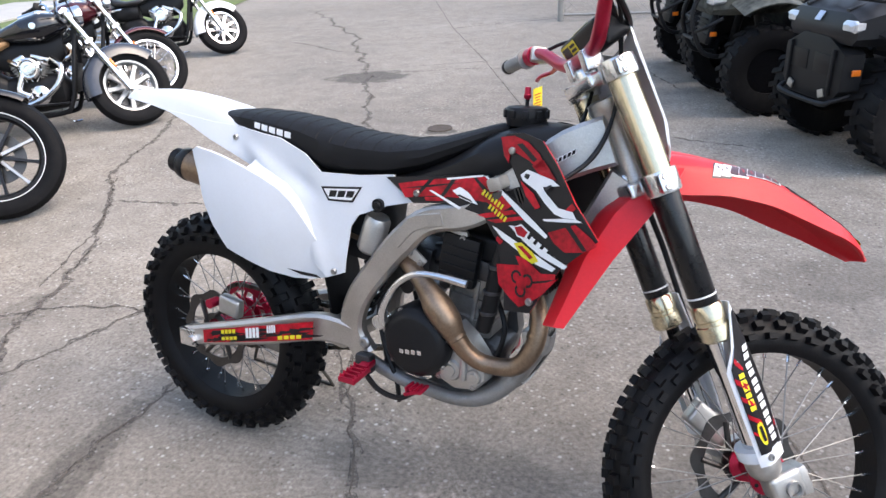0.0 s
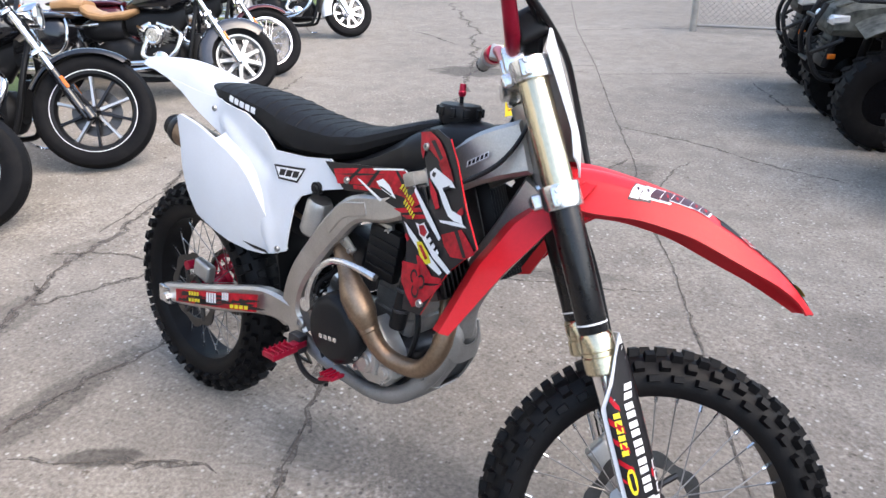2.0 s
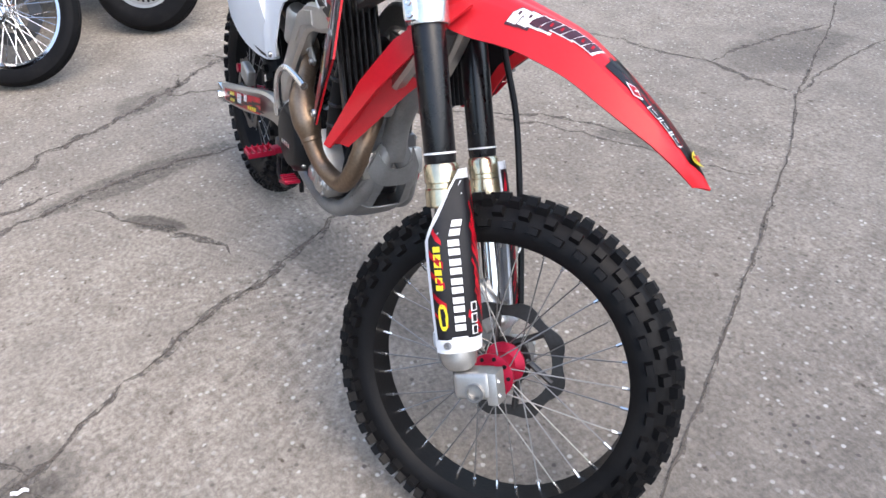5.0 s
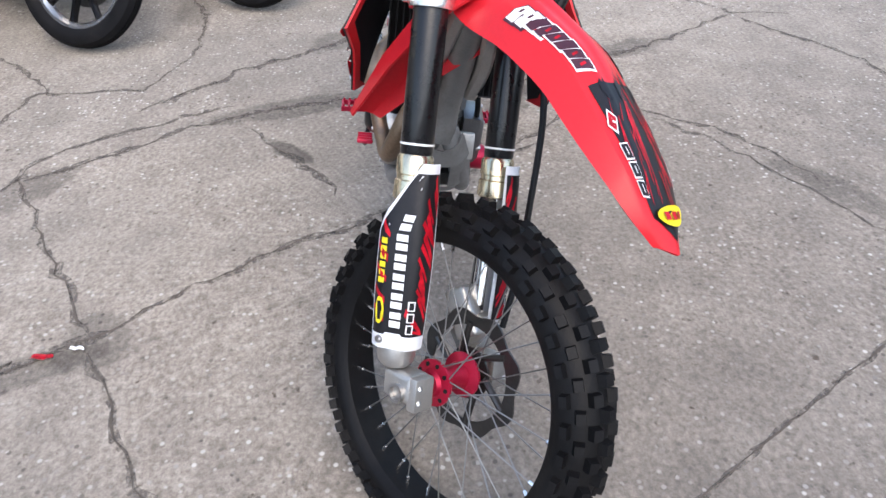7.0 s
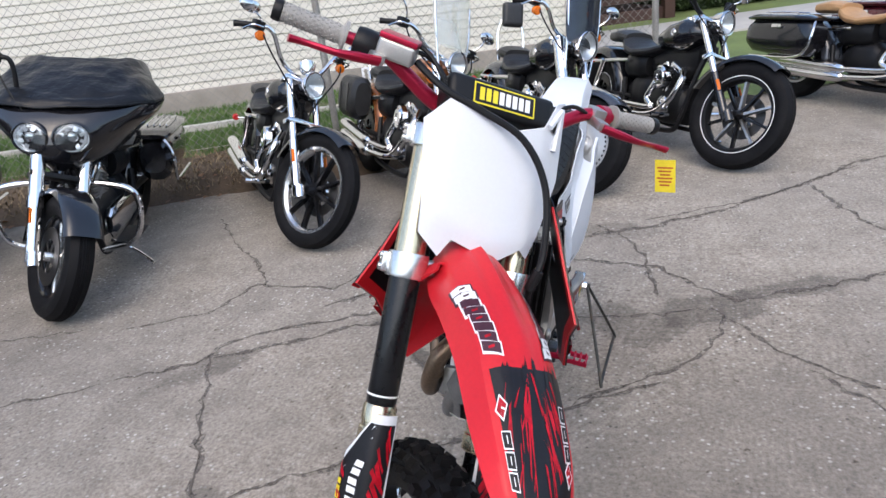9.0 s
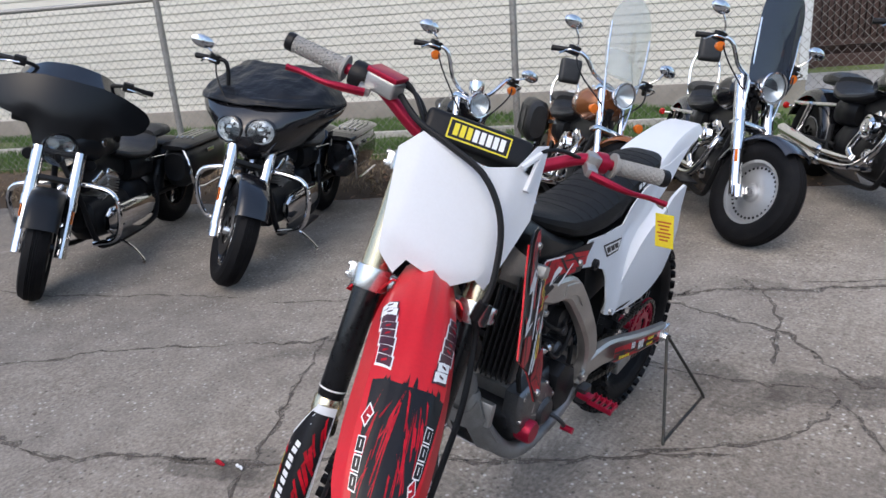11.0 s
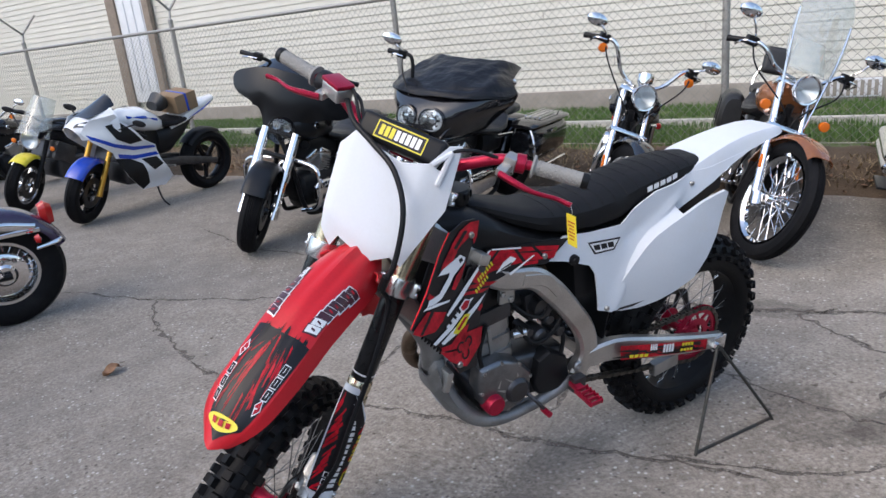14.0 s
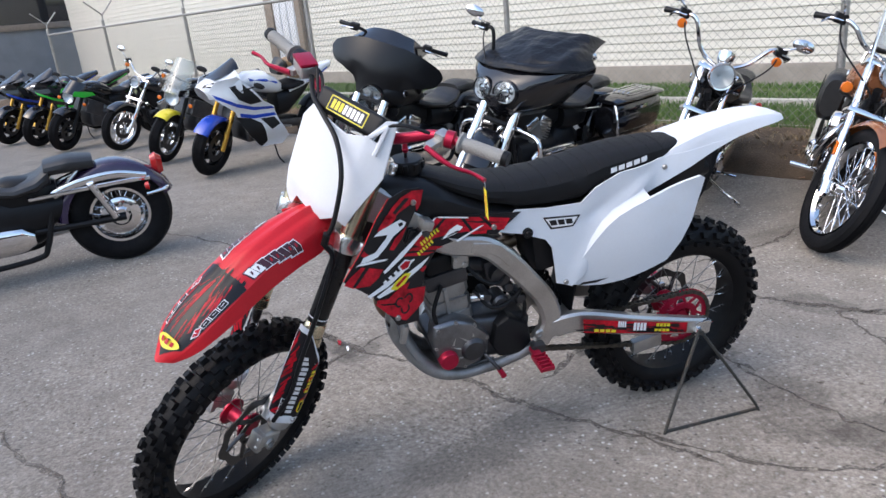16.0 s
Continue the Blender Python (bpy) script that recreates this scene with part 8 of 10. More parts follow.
def touring_front(th, S, hx, kind):
    if kind == "shark":
        f = fairing_shell([0.14, 0.225, 0.285, 0.35, 0.42, 0.45, 0.40], 0.68, 1.06, [0.13, 0.185, 0.21, 0.195, 0.145, 0.07, -0.02], -0.36, Matrix.Translation((hx - 0.12, 0, 0)))
        fr = part("fairing", sheet(B(), f, 0, 1, -1, 1, 20, 32, 0.006), black_gloss, th, "glossy black frame-mounted fairing")
        for s in (-1, 1):
            c = f(0.47, s * 0.19)
            m = Matrix.Translation(c + Vector((0.008, 0, 0.0))) @ Matrix.Rotation(radians(s * 10), 4, "Z") @ Matrix.Rotation(radians(86), 4, "Y") @ Matrix.Diagonal((1.05, 1.18, 1, 1))
            hl = part("headlight", lathe(B(), [(0.076, -0.03), (0.078, 0.004), (0.071, 0.010), (0.066, 0.0), (0.052, -0.022), (0.045, -0.020), (0.026, -0.035), (0, -0.036)], 28, m), black_gloss, fr, "round headlight in a black bezel")
            part("lamp_bowl", lathe(B(), [(0.066, 0.003), (0.058, -0.013), (0.050, -0.010), (0.036, -0.024), (0.030, -0.020), (0.012, -0.030), (0, -0.031)], 28, m, cap=False), bowl_metal, hl, "bright reflector bowl")
            part("headlight_lens", lathe(B(), [(0.068, 0.004), (0.045, 0.014), (0, 0.018)], 28, m), glass, hl, "clear headlight lens")
            part("lamp_bulb", lathe(B(), [(0.024, -0.022), (0.026, -0.010), (0.018, 0.000), (0.0, 0.004)], 16, m), chrome, hl, "chrome bulb shield")
            for k in range(8):
                a = math.pi / 4 * k + 0.39
                part("reflector_facet", boxy(B(), (0.026, 0.018, 0.003), m @ Matrix.Rotation(a, 4, "Z") @ Matrix.Translation((0.045, 0, -0.004)) @ Matrix.Rotation(radians(18 if k % 2 else -14), 4, "Y"), 0.001), bowl_metal, hl)
        def cov(u, v):
            p = f(0.79 + 0.21 * min(1, u * 2), v)
            up = max(0, u - 0.40)
            w = 0.016 * noise.noise(Vector((u * 3, v * 4, 3))) + 0.005 * noise.noise(Vector((u * 9, v * 10, 7)))
            return p + Vector((0.018 + w - 0.55 * up, -v * 0.16 * up, 0.20 * up * (1 - 0.55 * v ** 4) + 0.014 + w))
        part("fairing_cover", sheet(B(), cov, 0, 1, -1, 1, 32, 44, 0.005), vinyl_cover, fr, "wrinkled black vinyl cover over the screen")
        part("cover_hem", tube(B(), [cov(0.02, v) + Vector((0.006, 0, 0)) for v in np.linspace(-0.98, 0.98, 24)], 0.006, 8, 2), vinyl_cover, fr)
        part("fairing_back", boxy(B(), (0.10, 0.62, 0.22), Matrix.Translation((hx - 0.40, 0, 0.93)), 0.05, 3), black_plastic, fr)
    else:
        bot = ((0, 0.22, 0.30, 0.37, 0.46, 0.62, 0.84, 0.95, 1.0), (0.70, 0.71, 0.76, 0.85, 0.915, 0.945, 0.955, 0.98, 1.03))
        top = ((0, 0.35, 0.62, 0.82, 0.94, 1.0), (1.215, 1.208, 1.175, 1.130, 1.095, 1.05))

        def f(u, v):
            a = min(1.0, abs(v))
            z0, z1 = float(np.interp(a, *bot)), float(np.interp(a, *top))
            z = z0 + (z1 - z0) * u
            x = 0.14 - 0.22 * a ** 2.1 - 0.75 * max(0, z - 0.98) ** 1.5 - 0.9 * max(0, 0.84 - z) ** 2
            x -= 0.050 * math.exp(-((a - 0.40) / 0.14) ** 2) * max(0.0, min(1.0, (1.03 - z) / 0.16))
            return S @ Vector((x - 0.50, 0.455 * v, z))
        fr = part("fairing", sheet(B(), f, 0, 1, -1, 1, 24, 48, 0.006), black_matte, th, "satin black batwing fairing")
        c = f(0.22, 0.0)
        m = Matrix.Translation(c + (S.to_3x3() @ Vector((0.030, 0, 0.0)))) @ S.to_3x3().to_4x4() @ Matrix.Rotation(radians(84), 4, "Y")
        hl = part("headlight", lathe(B(), [(0.100, -0.06), (0.104, 0.0), (0.098, 0.014), (0.088, 0.006), (0.05, -0.02), (0, -0.03)], 30, m), black_gloss, fr, "dark round headlight")
        part("headlight_lens", lathe(B(), [(0.09, 0.006), (0.05, 0.018), (0, 0.022)], 28, m), glass, hl)
        for dx, dy in ((-0.03, -0.04), (-0.03, 0.04), (0.035, 0.0)):
            part("lamp_cell", lathe(B(), [(0.028, -0.012), (0.030, -0.004), (0.024, -0.010), (0, -0.014)], 16, m @ Matrix.Translation((dx, dy, 0.006))), chrome, hl)
        def slot(u, v):
            return f(0.80 + 0.07 * u * (1 - 0.7 * abs(v)), v * 0.34)
        part("fairing_vent", sheet(B(), slot, 0, 1, -1, 1, 3, 12, 0, 0.004), black_gloss, fr)
        def scr(u, v):
            p = f(0.985, v * 0.62)
            return p + (S.to_3x3() @ Vector((-0.15 * u, 0, 0.075 * u * (1 - 0.85 * v * v))))
        part("wind_deflector", sheet(B(), scr, 0, 1, -1, 1, 6, 20, 0.004), black_gloss, fr, "low dark windscreen")
        part("fairing_back", boxy(B(), (0.06, 0.62, 0.26), S @ Matrix.Translation((-0.66, 0, 0.98)), 0.02), black_plastic, fr)
        for s in (-1, 1):
            part("fog_lamp", lathe(B(), [(0, -0.05), (0.03, -0.04), (0.038, 0), (0.034, 0.012), (0, 0.014)], 18, S @ Matrix.Translation((-0.45, s * 0.17, 0.72)) @ Matrix.Rotation(radians(90), 4, "Y")), black_plastic, fr, "small black lamp")


cruiser("black cruiser with ten-spoke wheels, white rim stripes and a drag bar", (-3.211, 0.851), 33, lean=10, r=0.345, hw=0.062, mirror_z=0.06, dark_bars=True, style="ten", rim=black_plastic, spokes=black_rim, lower=black_gloss, rear_style="ten", rhw=0.10, backrest=False, rake=34, fins=black_plastic, steer=23, bars=0.150)
cruiser("black cruiser with a solid silver disc wheel, windscreen and sissy bar", (-2.750, -0.065), 31, lean=11, r=0.308, hw=0.070, style="solid", rim=wheel_silver, spokes=chrome, fat_fork=True, bars="mid", backrest=True, pad_z=0.36, tall_screen=True, tinted=True, fender_paint=slate_paint, boards=True, steer=27)
cruiser("copper-coloured cruiser with wire wheels, clear windscreen and leather bags", (-2.292, -0.780), 40, lean=15, paint=copper_paint, style="wire", r=0.335, hw=0.045, bars=0.10, bags="leather", backrest=True, pad_z=0.28, tall_screen=True, low_signals=True, steer=24, wb=1.52)
cruiser("black cruiser with tall bars, chrome fork and black cast wheels", (-1.860, -1.525), 40, lean=14, style="nine", rim=polished, spokes=black_rim, r=0.335, hw=0.050, bars=0.19, bags=None, wb=1.52, steer=28, fins=black_plastic, mirror_z=0.045, gauge=True)
road = cruiser("glossy black touring motorcycle with a vinyl-covered fairing and twin headlights", (-0.944, -2.448), 26, style="three", rim=black_gloss, spokes=polished, r=0.315, hw=0.065, bars="fairing", bags="hard", crash=True, fairing="shark", light=False, fat_fork=True, mirror_z=0.04, steer=37, boards=True, lean=9, rake=31, wb=1.62)
touring_front(road[0], road[1], road[3], "shark")
bm = quad_on(B(), lambda u, v: Vector((0.3445 * math.cos(u), v, 0.3445 * math.sin(u))), ((radians(52), -0.035), (radians(52), 0.035), (radians(62), 0.035), (radians(62), -0.035)), 0.003, 4)
bm.transform(road[1] @ Matrix.Translation((0, 0, 0.315)))
part("fender_sticker", bm, white_sticker, road[0], "white paper sticker on the fender")
street = cruiser("satin black touring motorcycle with a batwing fairing and crash bars", (-0.265, -3.340), 29, paint=black_matte, style="three", rim=black_gloss, spokes=black_rim, r=0.315, hw=0.065, bars="bat", bags="hard", crash=True, fairing="bat", light=False, fat_fork=True, steer=33, mirrors=False, cover=alu_dark, boards=True, lean=6, rake=31, wb=1.62)
touring_front(street[0], street[1], street[3], "bat")
cruiser("black and silver touring motorcycle with chrome wheels and a tan seat", (-4.14, 2.60), 38, lean=9, paint=black_gloss, fender_paint=slate_paint, style="slots", rim=wheel_silver, spokes=wheel_silver, r=0.315, hw=0.065, bags="hard", fat_fork=False, bars="mid", seat_mat=leather_tan, boards=True, steer=30, wb=1.65, valance=True)
cruiser("dark red cruiser with chrome wheels", (-4.66, 3.30), 36, lean=9, paint=wine_paint, style="wire", bars="mid", bags="hard", steer=30, r=0.325)
cruiser("white touring motorcycle with chrome wheels", (-5.86, 5.55), 34, lean=9, paint=pearl_white, style="slots", rim=chrome, spokes=chrome, bags="hard", bars="mid", steer=30, r=0.31, hw=0.065, boards=True, valance=True)
cruiser("small chrome cruiser with a round headlight", (1.73, -8.50), 30, paint=black_gloss, style="wire", bars="mid", steer=20, r=0.32, fender_paint=black_gloss)
# the cruiser that stands with its tail to the lot
ph = radians(8)
purple = cruiser("dark purple cruiser with a low seat and chrome struts", (1.30 + 1.60 * math.cos(ph), -3.12 + 1.60 * math.sin(ph)), 8, group="facing row of motorcycles", paint=purple_paint, style="wire", rim=chrome, steer=0, wb=1.60, rr=0.325, rhw=0.082, seat_z=0.630, bars="mid", lean=6)[0]
part("flank_cover", body([(-0.62, 0.34, 0.62, 0.10), (-0.80, 0.28, 0.60, 0.135), (-1.15, 0.30, 0.56, 0.130), (-1.32, 0.40, 0.54, 0.10)], 3), black_plastic, purple, "black side cover under the seat")
part("tail_bar", tube(B(), [(-1.78, -0.14, 0.46), (-1.90, -0.12, 0.47), (-1.92, 0.0, 0.47), (-1.90, 0.12, 0.47), (-1.78, 0.14, 0.46)], 0.012, 8), chrome, purple, "chrome tail bar")
part("tail_lamp", body([(-1.85, 0.56, 0.67, 0.035), (-1.885, 0.54, 0.69, 0.045), (-1.92, 0.55, 0.66, 0.030)], 3), red_lens, purple, "red tail lamp on the fender")
for s in (-1, 1):
    part("drive_pulley", lathe(B(), [(0, 0.055), (0.050, 0.055), (0.065, 0.040), (0.105, 0.034), (0.122, 0.026), (0.125, 0.0)], 36, Matrix.Translation((-1.60, s * 0.040, 0.325)) @ Matrix.Rotation(radians(-90 * s), 4, "X"), cap=False), chrome, purple, "large chrome hub cover")
    part("fender_plate", tube(B(), [(-1.25, s * 0.118, 0.55), (-1.42, s * 0.122, 0.60), (-1.62, s * 0.122, 0.615), (-1.80, s * 0.112, 0.57)], 0.026, 10, flat=0.35), chrome, purple, "wide chrome fender bracket")


# ---- sport bikes ----
fork_gold = mat("deep_gold_anodised", (0.66, 0.36, 0.06), 0.28, 0.8, var=0.1)
def sport(label, at, heading, main, accent, wheel_paint, full=True, lean=8, steer=28, screen_tall=False, box=False, front_fender=None):
    h = radians(heading)
    th = thing("motorcycle", label, "motorcycle", group="row of parked motorcycles")
    r, hw, wb = 0.302, 0.058, 1.41
    rk = radians(25)
    axis = Vector((-math.sin(rk), 0, math.cos(rk)))
    hp = Vector((-0.05, 0, r))
    S = Matrix.Translation(hp) @ Matrix.Rotation(radians(steer), 4, axis) @ Matrix.Translation(-hp)
    sh = S @ Vector((0, 0, r))
    th.matrix_basis = Matrix.Translation((at[0], at[1], 0.004)) @ Matrix.Rotation(h, 4, "Z") @ Matrix.Rotation(radians(-lean), 4, "X") @ Matrix.Translation((-sh.x, -sh.y, 0))
    fw, rw = Vector((0, 0, r)), Vector((-wb, 0, 0.318))
    road_wheel("front_wheel", th, fw, S, r, hw, "five", wheel_paint, wheel_paint, "front wheel", (1, -1))
    road_wheel("rear_wheel", th, rw, Matrix(), 0.318, 0.084, "five", wheel_paint, wheel_paint, "rear wheel", (-1,), 1.20)
    line = lambda d, y, f=0.0: Vector((0, y, r)) + axis * d + Vector((math.cos(rk), 0, math.sin(rk))) * (f - 0.03)
    for s in (-1, 1):
        bm = rod(B(), line(-0.02, s * 0.10), line(0.62, s * 0.10), 0.024, 14)
        leg = part("fork_leg", bm, fork_gold if full else black_plastic, th, "fork leg", S)
        part("brake_caliper", boxy(B(), (0.06, 0.03, 0.11), Matrix.Translation(line(0.10, s * 0.085, -0.10)) @ Matrix.Rotation(-rk, 4, "Y"), 0.010), black_plastic, leg)
        part("clip_on_bar", tube(B(), [line(0.62, s * 0.10), line(0.64, s * 0.22, -0.05), line(0.63, s * 0.34, -0.13)], 0.013, 10), black_plastic, leg)
        part("mirror", lathe(B(), [(0, -0.02), (0.04, -0.015), (0.05, 0.0), (0, 0.004)], 18, Matrix.Translation(line(0.72, s * 0.33, 0.06)) @ Matrix.Rotation(radians(-95), 4, "Y") @ Matrix.Diagonal((0.6, 1.3, 1, 1))), black_plastic, leg, "black mirror")
        part("mirror_stem", tube(B(), [line(0.58, s * 0.14, 0.14), line(0.72, s * 0.32, 0.06)], 0.007, 8, 1), black_plastic, leg)
    bm = arc_fender(r + 0.022, hw + 0.022, *((42, 128) if full else (62, 140)))
    bm.transform(S @ Matrix.Translation(fw))
    part("front_fender", bm, front_fender or accent, th, "front fender")
    hx = -0.22
    part("fuel_tank", body([(hx - 0.10, 0.80, 0.86, 0.08), (hx - 0.20, 0.74, 0.92, 0.14), (hx - 0.34, 0.70, 0.92, 0.16), (hx - 0.46, 0.68, 0.85, 0.13), (hx - 0.54, 0.68, 0.78, 0.08)], 4), main, th, "sculpted fuel tank")
    part("seat", body([(hx - 0.50, 0.70, 0.78, 0.10), (hx - 0.64, 0.70, 0.775, 0.15), (hx - 0.76, 0.72, 0.80, 0.13)], 4), seat_vinyl, th, "rider seat")
    tl = part("tail_unit", body([(hx - 0.60, 0.66, 0.72, 0.10), (hx - 0.76, 0.70, 0.83, 0.13), (hx - 0.98, 0.78, 0.90, 0.10), (hx - 1.16, 0.85, 0.92, 0.045)], 4), main, th, "upswept tail")
    part("tail_flash", body([(hx - 0.70, 0.715, 0.745, 0.132), (hx - 0.98, 0.80, 0.83, 0.107), (hx - 1.10, 0.85, 0.87, 0.07)], 3), accent, tl)
    part("tail_light", body([(hx - 1.12, 0.855, 0.90, 0.05), (hx - 1.17, 0.865, 0.895, 0.03)], 2), red_lens, tl)
    part("engine", boxy(boxy(B(), (0.40, 0.36, 0.24), Matrix.Translation((hx - 0.30, 0, 0.42)), 0.05, 3), (0.24, 0.40, 0.20), Matrix.Translation((hx - 0.18, 0, 0.58)) @ Matrix.Rotation(radians(-25), 4, "Y"), 0.03, 2), alu_dark, th, "inline engine")
    for s in (-1, 1):
        part("frame_spar", tube(B(), [(hx - 0.02, s * 0.06, 0.84), (hx - 0.20, s * 0.17, 0.72), (hx - 0.44, s * 0.16, 0.56), (hx - 0.52, s * 0.12, 0.40)], 0.034, 10, flat=0.6), black_plastic, th, "frame spar")
        part("swingarm", tube(B(), [(hx - 0.50, s * 0.11, 0.42), (hx - 0.80, s * 0.125, 0.40), (rw.x - 0.04, s * 0.13, 0.318)], [0.050, 0.046, 0.030], 10, 4, flat=0.5), alu_dark, th, "swingarm")
        part("footpeg", tube(B(), [(hx - 0.58, s * 0.14, 0.40), (hx - 0.60, s * 0.25, 0.41)], 0.012, 8, 1), alu, th)
    part("muffler", tube(B(), [(hx - 0.55, -0.10, 0.40), (hx - 0.78, -0.13, 0.60), (hx - 0.98, -0.12, 0.74), (hx - 1.14, -0.10, 0.80)], [0.026, 0.036, 0.052, 0.050], 14), alu_dark, th, "steel muffler")
    part("kickstand", tube(B(), [(hx - 0.46, 0.10, 0.25), (hx - 0.44, 0.20, 0.10), (hx - 0.46, 0.27, 0.035)], 0.009, 8), black_plastic, th)
    if full:
        for s in (-1, 1):
            out = [(0.06, 0.80), (-0.02, 0.90), (-0.20, 0.93), (-0.34, 0.80), (-0.44, 0.67), (-0.56, 0.60), (-0.60, 0.44), (-0.72, 0.27), (-0.64, 0.20), (-0.40, 0.21), (-0.24, 0.38), (-0.15, 0.60), (0.0, 0.72)]
            fy = lambda x, z: 0.205 - 0.75 * max(0, x + 0.18) ** 1.5 - 0.16 * max(0, 0.38 - z) + 0.015 * math.sin(z * 20)
            sp = part("side_fairing", panel(B(), out, fy, 0.005, 0.04, s), main, th, "side fairing")
            part("fairing_stripe", panel(B(), [(0.03, 0.785), (-0.16, 0.685), (-0.34, 0.625), (-0.54, 0.600), (-0.56, 0.575), (-0.34, 0.590), (-0.16, 0.650), (0.01, 0.745)], fy, 0, 0.04, s, 0.004), accent, sp)
            part("fairing_flash", panel(B(), [(-0.19, 0.585), (-0.34, 0.545), (-0.56, 0.535), (-0.58, 0.505), (-0.34, 0.510), (-0.20, 0.545)], fy, 0, 0.04, s, 0.004), accent, sp)
            part("fairing_vent", panel(B(), [(-0.12, 0.84), (-0.24, 0.86), (-0.33, 0.775), (-0.42, 0.665), (-0.30, 0.655), (-0.18, 0.72)], fy, 0, 0.04, s, 0.004), black_plastic, sp, "black vent")
            part("fairing_slot", panel(B(), [(-0.40, 0.50), (-0.55, 0.495), (-0.60, 0.42), (-0.50, 0.38)], fy, 0, 0.04, s, 0.004), black_plastic, sp, "black slot")
            part("fairing_belly", panel(B(), [(-0.16, 0.55), (-0.24, 0.38), (-0.40, 0.212), (-0.47, 0.26), (-0.40, 0.46), (-0.30, 0.52)], fy, 0, 0.04, s, 0.004), black_plastic, sp, "black lower fairing")
        def nose(u, v):
            u = max(0.0, u)
            a = v * math.pi / 2
            w, low, top = 0.095 + 0.115 * u ** 0.6, 0.735 + 0.042 * u, 0.838 + 0.147 * u ** 0.8
            return Vector((0.085 - 0.325 * u - 0.05 * abs(v) ** 2.5 * (1 - u), w * math.sin(a), low + (top - low) * max(0.0, math.cos(a)) ** 0.6))
        ns = part("nose_fairing", sheet(B(), nose, 0, 1, -1, 1, 14, 20, 0.005), main, th, "pointed nose fairing")
        for s in (-1, 1):
            part("nose_flash", quad_on(B(), nose, ((0.26, s * 0.10), (0.98, s * 0.12), (0.98, s * 0.46), (0.42, s * 0.24)), -0.004, 5), accent, ns)
        for s in (-1, 1):
            part("tank_stripe", body([(hx - 0.16, 0.84, 0.88, 0.122), (hx - 0.30, 0.82, 0.87, 0.161), (hx - 0.44, 0.78, 0.82, 0.139)], 3), accent, ns, "", Matrix.Translation((0, s * 0.003, 0)))
        for s in (-1, 1):
            part("headlight", quad_on(B(), nose, ((0.02, s * 0.34), (0.12, s * 0.26), (0.60, s * 0.64), (0.34, s * 0.86)), -0.006, 5), black_gloss, ns, "slanted headlight")
            part("headlight_beam", quad_on(B(), nose, ((0.12, s * 0.40), (0.18, s * 0.36), (0.36, s * 0.62), (0.27, s * 0.68)), -0.010, 3), bowl_metal, ns, "bright slanted lamp")
        scr = lambda u, v: Vector((-0.03 - 0.26 * u, v * (0.10 + 0.05 * u) * (1 - 0.35 * u * u), 0.905 + 0.045 * u + 0.115 * u * (1 - 0.75 * v * v)))
        part("windscreen", sheet(B(), scr, 0, 1, -1, 1, 8, 12, 0.003), black_gloss, ns, "dark windscreen")
    else:
        hm = Matrix.Translation(line(0.46, 0, 0.13)) @ Matrix.Rotation(radians(85), 4, "Y")
        hl = part("headlight", lathe(B(), [(0, -0.10), (0.07, -0.06), (0.102, 0.0), (0.099, 0.02), (0.088, 0.02)], 26, hm, cap=False), chrome if screen_tall else black_plastic, th, "headlight", S)
        part("headlight_lens", lathe(B(), [(0.092, 0.015), (0.05, 0.027), (0, 0.031)], 24, hm), glass, hl)
        part("headlight_bowl", lathe(B(), [(0.090, 0.012), (0.05, -0.03), (0, -0.05)], 24, hm, cap=False), bowl_metal, hl)
        cw = sheet(B(), lambda u, v: line(0.50 + 0.20 * u, 0.14 * v, 0.20 - 0.10 * u - 0.10 * v * v), 0, 1, -1, 1, 6, 10, 0.005)
        if not screen_tall:
            part("cowl", cw, black_gloss, th, "headlight cowl", S)
        else:
            cw.free()
            sc = part("windscreen", sheet(B(), lambda u, v: line(0.50 + 0.42 * u, 0.17 * v * (1 - 0.3 * u), 0.20 - 0.05 * u - 0.10 * v * v), 0, 1, -1, 1, 8, 10, 0.004), screen, th, "clear windscreen", S)
            sc.visible_shadow = False
        for s in (-1, 1):
            part("tank_wing", panel(B(), [(-0.12, 0.78), (-0.16, 0.84), (-0.40, 0.80), (-0.44, 0.75), (-0.26, 0.74)], lambda x, z: 0.19, 0.006, 0.06, s), accent, th, "coloured tank wing")
            part("turn_signal", lathe(B(), [(0, -0.02), (0.02, -0.015), (0.026, 0.0), (0, 0.015)], 14, Matrix.Translation(line(0.42, s * 0.20, 0.06)) @ Matrix.Rotation(radians(90), 4, "Y")), amber, th, "amber turn signal", S)
        part("handlebar", tube(B(), [line(0.74, -0.38, -0.14), line(0.74, -0.20, -0.02), line(0.68, 0, -0.02), line(0.74, 0.20, -0.02), line(0.74, 0.38, -0.14)], 0.013, 10), black_plastic, th, "handlebar", S)
    hug = arc_fender(0.345, 0.090, 40, 115)
    hug.transform(Matrix.Translation(rw))
    part("rear_hugger", hug, black_plastic, th, "black rear hugger")
    part("subframe_cover", body([(hx - 0.46, 0.44, 0.70, 0.10), (hx - 0.58, 0.46, 0.72, 0.12), (hx - 0.74, 0.58, 0.74, 0.09), (hx - 0.86, 0.68, 0.78, 0.05)], 3), black_plastic, th, "black side cover")
